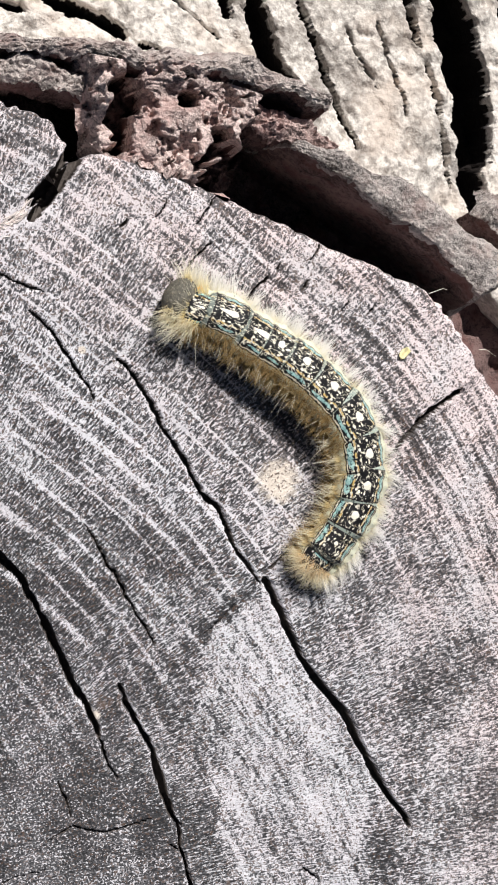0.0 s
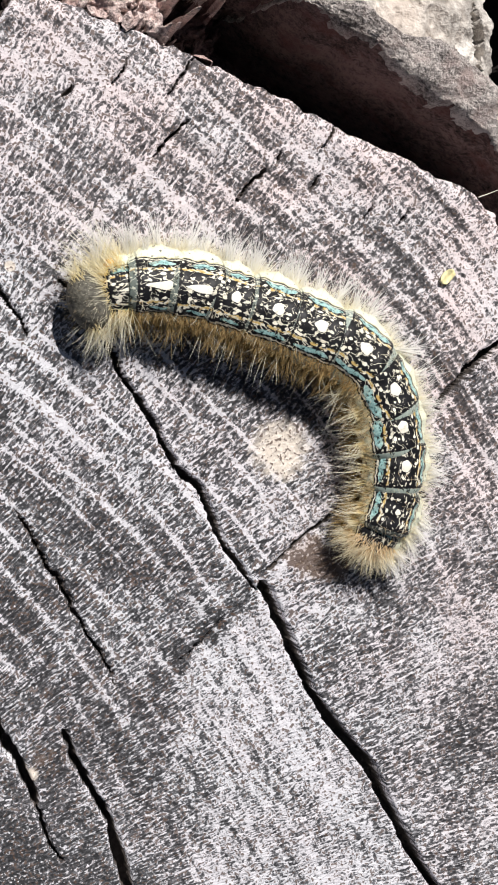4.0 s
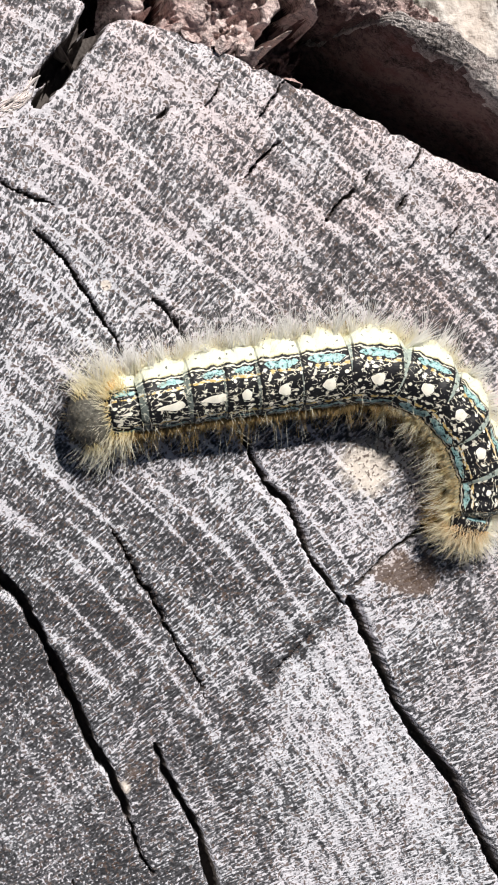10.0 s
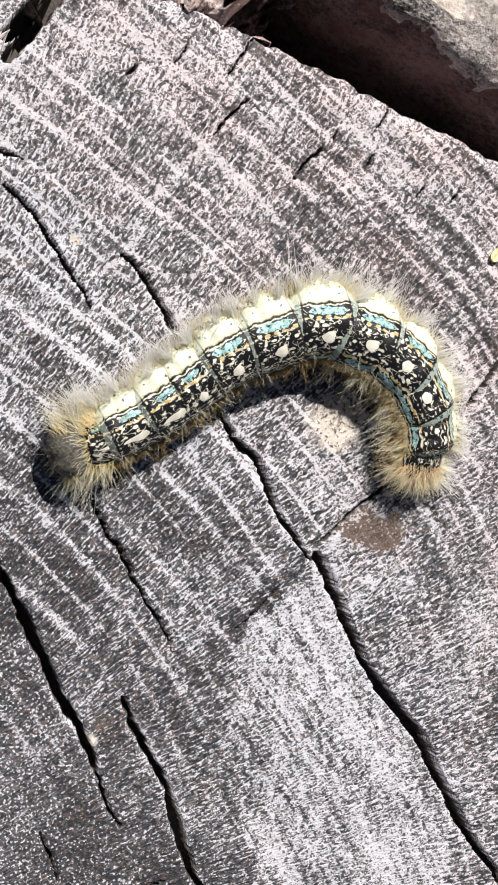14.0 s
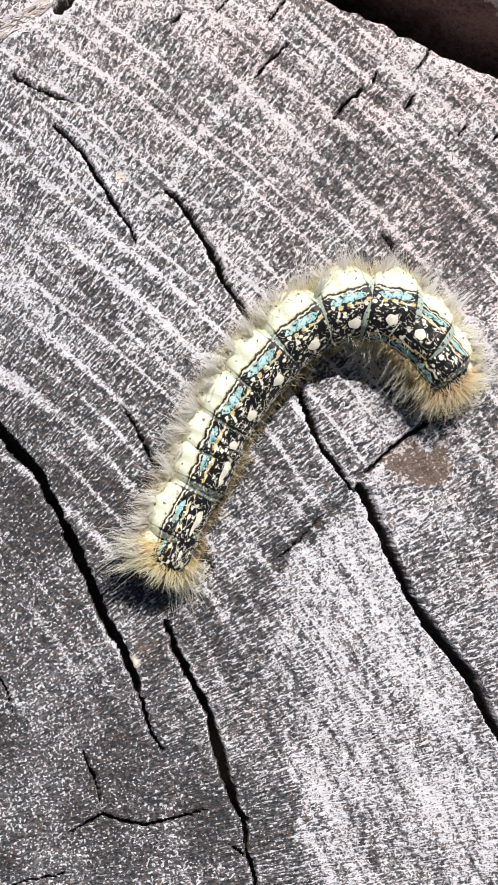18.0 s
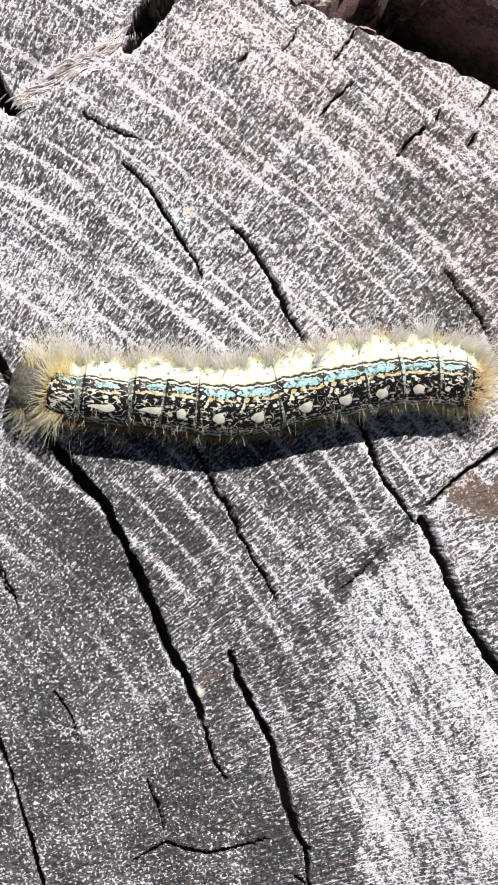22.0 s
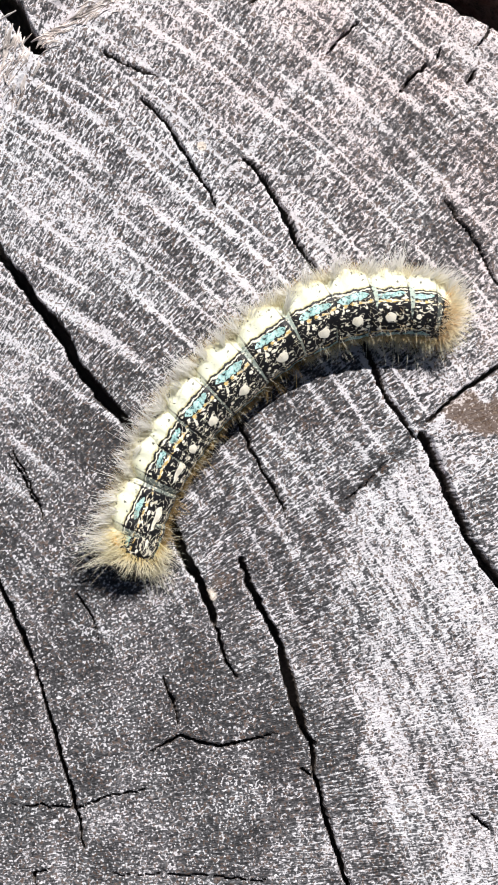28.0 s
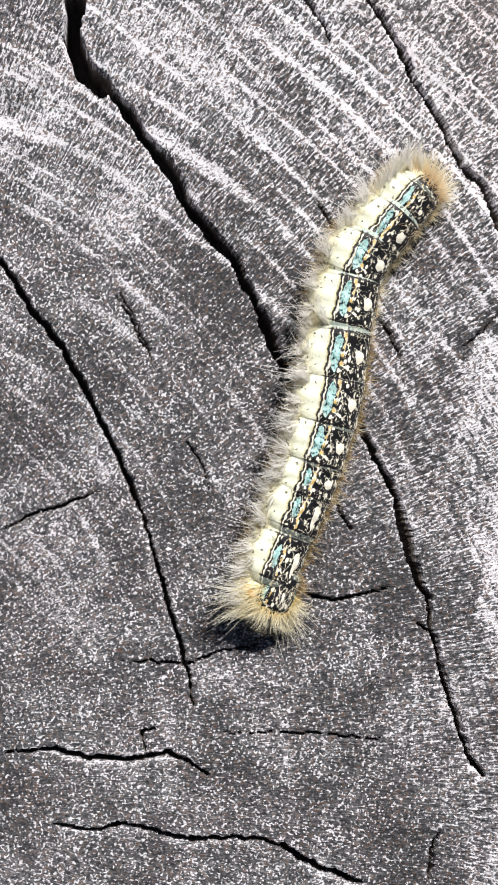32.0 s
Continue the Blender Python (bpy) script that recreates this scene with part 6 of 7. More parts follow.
    walk(body[5], [
        (0, pose(0.01346, 0.02508, 0.00294, 24.9, -0.0, 147.1)), (0.5, pose(0.01273, 0.02473, 0.00297, 22.9, -0.0, 154.4)),
        (1, pose(0.01229, 0.02384, 0.00299, 22.2, -0.0, 155.3)), (1.5, pose(0.01209, 0.02388, 0.00300, 21.5, -0.0, 155.8)),
        (2, pose(0.01177, 0.02342, 0.00303, 19.3, -0.0, 162.0)), (2.5, pose(0.01153, 0.02316, 0.00304, 18.4, -0.0, 163.2)),
        (4.5, pose(0.00903, 0.02260, 0.00315, 6.7, -0.0, 169.9)), (5, pose(0.00615, 0.02212, 0.00317, -0.1, -0.0, 180.2)),
        (5.5, pose(0.00574, 0.02167, 0.00317, -1.1, -0.0, 182.7)), (6, pose(0.00585, 0.02135, 0.00317, -1.0, -0.0, 182.4)),
        (6.5, pose(0.00600, 0.02051, 0.00316, -3.7, -0.0, 188.8)), (7, pose(0.00616, 0.02045, 0.00316, -4.2, -0.0, 190.0)),
        (7.5, pose(0.00604, 0.02016, 0.00316, -4.8, -0.0, 191.4)), (8, pose(0.00609, 0.02041, 0.00316, -4.2, -0.0, 190.0)),
        (8.5, pose(0.00595, 0.02030, 0.00315, -7.1, -0.0, 191.0)), (9, pose(0.00605, 0.02009, 0.00313, -10.2, -0.0, 192.7)),
        (9.5, pose(0.00499, 0.02013, 0.00313, -9.8, -0.0, 186.0)), (10, pose(0.00376, 0.01849, 0.00309, -14.3, -0.0, 191.2)),
        (10.5, pose(0.00340, 0.01860, 0.00308, -15.3, -0.0, 188.0)), (11, pose(0.00292, 0.01846, 0.00304, -18.7, -0.0, 190.8)),
        (11.5, pose(0.00353, 0.01857, 0.00301, -20.8, -0.0, 195.4)), (12, pose(0.00329, 0.01813, 0.00296, -23.7, -0.0, 203.0)),
        (12.5, pose(0.00338, 0.01779, 0.00294, -24.9, -0.0, 206.4)), (13, pose(0.00386, 0.01676, 0.00291, -26.7, -0.0, 212.4)),
        (13.5, pose(0.00374, 0.01693, 0.00290, -26.9, -0.0, 212.0)), (14, pose(0.00239, 0.01668, 0.00289, -27.5, -0.0, 213.8)),
        (14.5, pose(0.00124, 0.01362, 0.00290, -27.2, -0.0, 210.9)), (16.5, pose(0.00047, 0.00715, 0.00261, -39.5, -0.0, 240.6)),
        (17, pose(0.00077, 0.00650, 0.00261, -39.5, -0.0, 239.9)), (17.5, pose(0.00087, 0.00636, 0.00261, -39.5, -0.0, 241.4)),
        (18, pose(0.00089, 0.00630, 0.00261, -39.5, -0.0, 240.1)), (18.5, pose(0.00117, 0.00618, 0.00261, -39.5, -0.0, 241.3)),
        (19, pose(0.00135, 0.00566, 0.00262, -39.1, -0.0, 250.7)), (19.5, pose(0.00160, 0.00566, 0.00262, -39.1, -0.0, 249.8)),
        (20, pose(0.00169, 0.00596, 0.00261, -39.3, -0.0, 247.8)), (20.5, pose(0.00174, 0.00728, 0.00263, -38.8, -0.0, 225.3)),
        (21, pose(-0.00031, 0.00858, 0.00266, -37.5, -0.0, 208.1)), (21.5, pose(-0.00383, 0.00885, 0.00276, -33.4, -0.0, 191.7)),
        (22, pose(-0.00627, 0.00857, 0.00284, -29.9, -0.0, 182.3)), (22.5, pose(-0.00853, 0.00866, 0.00290, -27.2, -0.0, 176.6)),
        (23, pose(-0.00892, 0.00826, 0.00290, -27.2, -0.0, 176.6)), (23.5, pose(-0.00918, 0.00844, 0.00290, -27.3, -0.0, 176.8)),
        (24, pose(-0.00826, 0.00810, 0.00278, -32.7, -0.0, 189.6)), (24.5, pose(-0.00806, 0.00647, 0.00271, -35.5, -0.0, 198.6)),
        (26.5, pose(-0.00864, 0.00523, 0.00271, -35.4, -0.0, 213.7)), (27, pose(-0.00836, 0.00538, 0.00273, -34.7, -0.0, 213.9)),
        (27.5, pose(-0.00828, 0.00415, 0.00266, -37.5, -0.0, 228.1)), (28, pose(-0.00834, 0.00059, 0.00265, -38.0, -0.0, 233.8)),
        (28.5, pose(-0.00785, -0.00265, 0.00263, -38.4, -0.0, 243.4)), (29, pose(-0.00782, -0.00517, 0.00265, -38.0, -0.0, 254.8)),
        (29.5, pose(-0.00713, -0.00605, 0.00269, -36.5, -0.0, 266.4)), (30, pose(-0.00624, -0.00873, 0.00270, -36.1, -0.0, 268.5)),
        (30.5, pose(-0.00724, -0.01128, 0.00269, -36.2, -0.0, 267.5)), (31, pose(-0.00641, -0.01431, 0.00267, -37.0, -0.0, 263.0)),
        (31.5, pose(-0.00648, -0.01480, 0.00267, -37.1, -0.0, 261.6)), (32, pose(-0.00662, -0.01644, 0.00266, -37.4, -0.0, 258.5))])
    walk(body[6], [
        (0, pose(0.01664, 0.02262, 0.00296, 26.0, -0.0, 138.5)), (0.5, pose(0.01593, 0.02303, 0.00299, 24.5, -0.0, 146.5)),
        (1, pose(0.01560, 0.02225, 0.00301, 23.4, -0.0, 149.8)), (1.5, pose(0.01545, 0.02229, 0.00302, 22.7, -0.0, 150.5)),
        (2, pose(0.01529, 0.02211, 0.00305, 21.1, -0.0, 155.4)), (2.5, pose(0.01509, 0.02179, 0.00306, 20.3, -0.0, 156.3)),
        (4.5, pose(0.01264, 0.02181, 0.00320, 7.4, -0.0, 168.2)), (5, pose(0.00986, 0.02193, 0.00322, 1.5, -0.0, 176.5)),
        (5.5, pose(0.00944, 0.02143, 0.00322, 1.4, -0.0, 176.7)), (6, pose(0.00951, 0.02117, 0.00322, 1.2, -0.0, 177.1)),
        (6.5, pose(0.00966, 0.02079, 0.00322, -0.9, -0.0, 182.2)), (7, pose(0.00981, 0.02079, 0.00322, -1.4, -0.0, 183.3)),
        (7.5, pose(0.00979, 0.02061, 0.00322, -1.9, -0.0, 184.5)), (8, pose(0.00971, 0.02076, 0.00322, -1.5, -0.0, 183.7)),
        (8.5, pose(0.00970, 0.02081, 0.00321, -5.0, -0.0, 186.1)), (9, pose(0.00971, 0.02078, 0.00319, -8.1, -0.0, 187.8)),
        (9.5, pose(0.00798, 0.02035, 0.00319, -8.5, -0.0, 183.0)), (10, pose(0.00743, 0.01919, 0.00314, -14.1, -0.0, 190.5)),
        (10.5, pose(0.00707, 0.01899, 0.00313, -15.4, -0.0, 188.1)), (11, pose(0.00683, 0.01910, 0.00309, -18.4, -0.0, 190.0)),
        (11.5, pose(0.00739, 0.01922, 0.00308, -19.1, -0.0, 190.8)), (12, pose(0.00714, 0.01924, 0.00305, -21.3, -0.0, 195.7)),
        (12.5, pose(0.00701, 0.01901, 0.00303, -22.3, -0.0, 197.6)), (13, pose(0.00732, 0.01856, 0.00299, -24.4, -0.0, 203.3)),
        (13.5, pose(0.00725, 0.01873, 0.00298, -24.9, -0.0, 204.1)), (14, pose(0.00603, 0.01852, 0.00298, -25.3, -0.0, 204.3)),
        (14.5, pose(0.00429, 0.01534, 0.00294, -27.4, -0.0, 211.7)), (16.5, pose(0.00250, 0.01055, 0.00265, -39.2, -0.0, 232.6)),
        (17, pose(0.00280, 0.00983, 0.00265, -39.2, -0.0, 232.8)), (17.5, pose(0.00287, 0.00968, 0.00265, -39.2, -0.0, 233.2)),
        (18, pose(0.00298, 0.00958, 0.00265, -39.2, -0.0, 233.1)), (18.5, pose(0.00312, 0.00942, 0.00265, -39.3, -0.0, 234.4)),
        (19, pose(0.00295, 0.00922, 0.00264, -39.4, -0.0, 237.9)), (19.5, pose(0.00326, 0.00918, 0.00264, -39.4, -0.0, 237.1)),
        (20, pose(0.00339, 0.00938, 0.00265, -39.4, -0.0, 236.7)), (20.5, pose(0.00362, 0.00981, 0.00265, -39.1, -0.0, 232.1)),
        (21, pose(0.00235, 0.01057, 0.00266, -38.7, -0.0, 217.5)), (21.5, pose(-0.00078, 0.00984, 0.00273, -36.1, -0.0, 201.0)),
        (22, pose(-0.00325, 0.00908, 0.00280, -33.6, -0.0, 192.2)), (22.5, pose(-0.00499, 0.00882, 0.00286, -31.0, -0.0, 185.0)),
        (23, pose(-0.00516, 0.00844, 0.00286, -31.1, -0.0, 185.3)), (23.5, pose(-0.00560, 0.00869, 0.00286, -31.1, -0.0, 185.3)),
        (24, pose(-0.00514, 0.00897, 0.00277, -34.6, -0.0, 195.4)), (24.5, pose(-0.00492, 0.00781, 0.00274, -35.9, -0.0, 200.4)),
        (26.5, pose(-0.00518, 0.00741, 0.00278, -34.2, -0.0, 209.1)), (27, pose(-0.00504, 0.00730, 0.00281, -32.9, -0.0, 208.0)),
        (27.5, pose(-0.00515, 0.00702, 0.00274, -35.7, -0.0, 218.5)), (28, pose(-0.00568, 0.00370, 0.00270, -37.2, -0.0, 227.3)),
        (28.5, pose(-0.00603, 0.00073, 0.00267, -38.4, -0.0, 241.5)), (29, pose(-0.00631, -0.00121, 0.00267, -38.4, -0.0, 246.4)),
        (29.5, pose(-0.00676, -0.00175, 0.00269, -37.9, -0.0, 255.9)), (30, pose(-0.00604, -0.00458, 0.00271, -37.1, -0.0, 262.3)),
        (30.5, pose(-0.00705, -0.00714, 0.00271, -36.9, -0.0, 263.4)), (31, pose(-0.00595, -0.01033, 0.00271, -36.9, -0.0, 263.4)),
        (31.5, pose(-0.00589, -0.01087, 0.00271, -36.9, -0.0, 262.9)), (32, pose(-0.00593, -0.01271, 0.00271, -36.9, -0.0, 262.9))])
    walk(body[7], [
        (0, pose(0.01970, 0.01966, 0.00295, 22.8, -0.0, 123.0)), (0.5, pose(0.01921, 0.02048, 0.00296, 22.4, -0.0, 127.7)),
        (1, pose(0.01904, 0.01994, 0.00297, 21.8, -0.0, 131.9)), (1.5, pose(0.01891, 0.02004, 0.00297, 21.4, -0.0, 132.3)),
        (2, pose(0.01895, 0.02008, 0.00299, 20.6, -0.0, 135.9)), (2.5, pose(0.01872, 0.01994, 0.00300, 20.0, -0.0, 137.7)),
        (4.5, pose(0.01671, 0.02089, 0.00316, 8.4, -0.0, 155.7)), (5, pose(0.01412, 0.02146, 0.00320, 3.5, -0.0, 164.5)),
        (5.5, pose(0.01368, 0.02101, 0.00320, 3.3, -0.0, 165.3)), (6, pose(0.01382, 0.02076, 0.00320, 2.9, -0.0, 166.1)),
        (6.5, pose(0.01398, 0.02054, 0.00321, 2.3, -0.0, 167.9)), (7, pose(0.01396, 0.02059, 0.00321, 2.6, -0.0, 167.3)),
        (7.5, pose(0.01397, 0.02048, 0.00321, 2.2, -0.0, 168.6)), (8, pose(0.01404, 0.02064, 0.00321, 2.1, -0.0, 168.8)),
        (8.5, pose(0.01413, 0.02088, 0.00322, -0.7, -0.0, 171.0)), (9, pose(0.01405, 0.02085, 0.00322, -2.7, -0.0, 171.2)),
        (9.5, pose(0.01174, 0.02032, 0.00321, -6.1, -0.0, 174.6)), (10, pose(0.01156, 0.01978, 0.00318, -10.8, -0.0, 181.3)),
        (10.5, pose(0.01130, 0.01961, 0.00316, -12.6, -0.0, 181.0)), (11, pose(0.01117, 0.01975, 0.00313, -14.8, -0.0, 181.6)),
        (11.5, pose(0.01155, 0.01985, 0.00314, -14.7, -0.0, 180.4)), (12, pose(0.01140, 0.02011, 0.00312, -16.3, -0.0, 183.3)),
        (12.5, pose(0.01129, 0.01995, 0.00311, -16.8, -0.0, 183.5)), (13, pose(0.01150, 0.01969, 0.00308, -18.7, -0.0, 187.1)),
        (13.5, pose(0.01141, 0.02002, 0.00308, -19.4, -0.0, 187.8)), (14, pose(0.01018, 0.01987, 0.00307, -19.9, -0.0, 188.2)),
        (14.5, pose(0.00758, 0.01744, 0.00298, -25.1, -0.0, 202.5)), (16.5, pose(0.00578, 0.01398, 0.00270, -37.4, -0.0, 219.2)),
        (17, pose(0.00600, 0.01330, 0.00269, -37.6, -0.0, 220.1)), (17.5, pose(0.00603, 0.01316, 0.00269, -37.7, -0.0, 220.6)),
        (18, pose(0.00599, 0.01300, 0.00269, -37.8, -0.0, 221.4)), (18.5, pose(0.00607, 0.01295, 0.00268, -38.0, -0.0, 222.7)),
        (19, pose(0.00589, 0.01285, 0.00268, -38.0, -0.0, 222.5)), (19.5, pose(0.00615, 0.01266, 0.00268, -38.0, -0.0, 222.3)),
        (20, pose(0.00619, 0.01274, 0.00269, -37.9, -0.0, 221.9)), (20.5, pose(0.00630, 0.01315, 0.00267, -38.5, -0.0, 222.4)),
        (21, pose(0.00561, 0.01322, 0.00267, -38.4, -0.0, 214.4)), (21.5, pose(0.00262, 0.01150, 0.00272, -36.5, -0.0, 202.9)),
        (22, pose(0.00062, 0.01029, 0.00277, -34.8, -0.0, 196.1)), (22.5, pose(-0.00085, 0.00956, 0.00282, -32.6, -0.0, 189.2)),
        (23, pose(-0.00115, 0.00923, 0.00281, -33.2, -0.0, 190.9)), (23.5, pose(-0.00148, 0.00939, 0.00282, -32.7, -0.0, 189.4)),
        (24, pose(-0.00120, 0.01013, 0.00278, -34.2, -0.0, 194.0)), (24.5, pose(-0.00093, 0.00914, 0.00276, -35.2, -0.0, 197.6)),
        (26.5, pose(-0.00132, 0.00917, 0.00284, -31.7, -0.0, 201.4)), (27, pose(-0.00110, 0.00908, 0.00288, -30.2, -0.0, 200.8)),
        (27.5, pose(-0.00129, 0.00951, 0.00283, -32.4, -0.0, 207.0)), (28, pose(-0.00233, 0.00705, 0.00274, -36.0, -0.0, 220.5)),
        (28.5, pose(-0.00397, 0.00451, 0.00268, -38.0, -0.0, 235.0)), (29, pose(-0.00432, 0.00292, 0.00268, -38.2, -0.0, 238.3)),
        (29.5, pose(-0.00502, 0.00263, 0.00268, -38.2, -0.0, 240.8)), (30, pose(-0.00519, -0.00040, 0.00268, -38.1, -0.0, 251.6)),
        (30.5, pose(-0.00637, -0.00315, 0.00269, -37.8, -0.0, 255.4)), (31, pose(-0.00551, -0.00629, 0.00271, -37.1, -0.0, 261.6)),
        (31.5, pose(-0.00551, -0.00679, 0.00271, -36.8, -0.0, 263.7)), (32, pose(-0.00565, -0.00865, 0.00272, -36.5, -0.0, 266.1))])
    walk(body[8], [
        (0, pose(0.02137, 0.01602, 0.00298, 16.2, -0.0, 102.3)), (0.5, pose(0.02081, 0.01722, 0.00298, 16.4, -0.0, 104.5)),
        (1, pose(0.02097, 0.01666, 0.00297, 16.6, -0.0, 108.2)), (1.5, pose(0.02095, 0.01660, 0.00297, 16.5, -0.0, 108.7)),
        (2, pose(0.02115, 0.01671, 0.00297, 16.4, -0.0, 110.3)), (2.5, pose(0.02095, 0.01668, 0.00298, 16.2, -0.0, 111.1)),
        (4.5, pose(0.01989, 0.01841, 0.00309, 9.6, -0.0, 133.0)), (5, pose(0.01801, 0.01946, 0.00314, 5.2, -0.0, 144.1)),
        (5.5, pose(0.01759, 0.01909, 0.00315, 4.9, -0.0, 145.4)), (6, pose(0.01764, 0.01896, 0.00315, 4.9, -0.0, 145.6)),
        (6.5, pose(0.01781, 0.01875, 0.00315, 4.9, -0.0, 145.6)), (7, pose(0.01766, 0.01869, 0.00314, 5.2, -0.0, 144.1)),
        (7.5, pose(0.01779, 0.01867, 0.00315, 4.7, -0.0, 146.3)), (8, pose(0.01793, 0.01882, 0.00315, 4.7, -0.0, 146.2)),
        (8.5, pose(0.01785, 0.01912, 0.00317, 3.7, -0.0, 146.0)), (9, pose(0.01788, 0.01903, 0.00318, 2.4, -0.0, 147.0)),
        (9.5, pose(0.01605, 0.01929, 0.00321, -2.4, -0.0, 158.5)), (10, pose(0.01588, 0.01896, 0.00322, -4.8, -0.0, 161.7)),
        (10.5, pose(0.01573, 0.01872, 0.00322, -6.0, -0.0, 160.9)), (11, pose(0.01571, 0.01886, 0.00321, -7.8, -0.0, 161.9)),
        (11.5, pose(0.01592, 0.01876, 0.00321, -7.3, -0.0, 160.0)), (12, pose(0.01582, 0.01916, 0.00321, -7.9, -0.0, 160.9)),
        (12.5, pose(0.01571, 0.01893, 0.00321, -8.1, -0.0, 160.7)), (13, pose(0.01590, 0.01897, 0.00320, -9.1, -0.0, 162.4)),
        (13.5, pose(0.01577, 0.01923, 0.00320, -9.1, -0.0, 161.8)), (14, pose(0.01410, 0.01906, 0.00319, -10.6, -0.0, 164.9)),
        (14.5, pose(0.01186, 0.01795, 0.00311, -16.4, -0.0, 179.4)), (16.5, pose(0.00973, 0.01606, 0.00284, -31.7, -0.0, 199.6)),
        (17, pose(0.00987, 0.01543, 0.00283, -32.3, -0.0, 201.2)), (17.5, pose(0.00986, 0.01531, 0.00282, -32.5, -0.0, 201.6)),
        (18, pose(0.00974, 0.01516, 0.00282, -32.7, -0.0, 202.1)), (18.5, pose(0.00983, 0.01524, 0.00281, -33.0, -0.0, 203.0)),
        (19, pose(0.00966, 0.01499, 0.00282, -32.5, -0.0, 201.5)), (19.5, pose(0.00995, 0.01491, 0.00282, -32.6, -0.0, 201.9)),
        (20, pose(0.00998, 0.01492, 0.00283, -32.4, -0.0, 201.4)), (20.5, pose(0.01021, 0.01549, 0.00278, -34.3, -0.0, 201.3)),
        (21, pose(0.00960, 0.01532, 0.00275, -35.4, -0.0, 198.3)), (21.5, pose(0.00580, 0.01262, 0.00273, -36.2, -0.0, 201.6)),
        (22, pose(0.00394, 0.01119, 0.00277, -34.6, -0.0, 195.3)), (22.5, pose(0.00303, 0.01021, 0.00280, -33.5, -0.0, 191.7)),
        (23, pose(0.00264, 0.01006, 0.00278, -34.2, -0.0, 194.0)), (23.5, pose(0.00256, 0.01015, 0.00279, -33.9, -0.0, 193.1)),
        (24, pose(0.00266, 0.01090, 0.00278, -34.1, -0.0, 193.9)), (24.5, pose(0.00299, 0.01028, 0.00276, -34.9, -0.0, 196.5)),
        (26.5, pose(0.00261, 0.01027, 0.00289, -29.4, -0.0, 195.6)), (27, pose(0.00299, 0.01013, 0.00294, -27.4, -0.0, 194.4)),
        (27.5, pose(0.00251, 0.01063, 0.00292, -28.3, -0.0, 196.8)), (28, pose(0.00145, 0.00960, 0.00280, -33.4, -0.0, 210.6)),
        (28.5, pose(-0.00125, 0.00732, 0.00274, -35.8, -0.0, 220.3)), (29, pose(-0.00166, 0.00612, 0.00273, -36.3, -0.0, 223.6)),
        (29.5, pose(-0.00247, 0.00572, 0.00274, -35.8, -0.0, 221.8)), (30, pose(-0.00335, 0.00340, 0.00269, -37.6, -0.0, 233.9)),
        (30.5, pose(-0.00504, 0.00068, 0.00268, -38.1, -0.0, 244.1)), (31, pose(-0.00477, -0.00220, 0.00268, -38.0, -0.0, 251.6)),
        (31.5, pose(-0.00497, -0.00249, 0.00269, -37.8, -0.0, 254.8)), (32, pose(-0.00533, -0.00391, 0.00271, -37.0, -0.0, 262.2))])
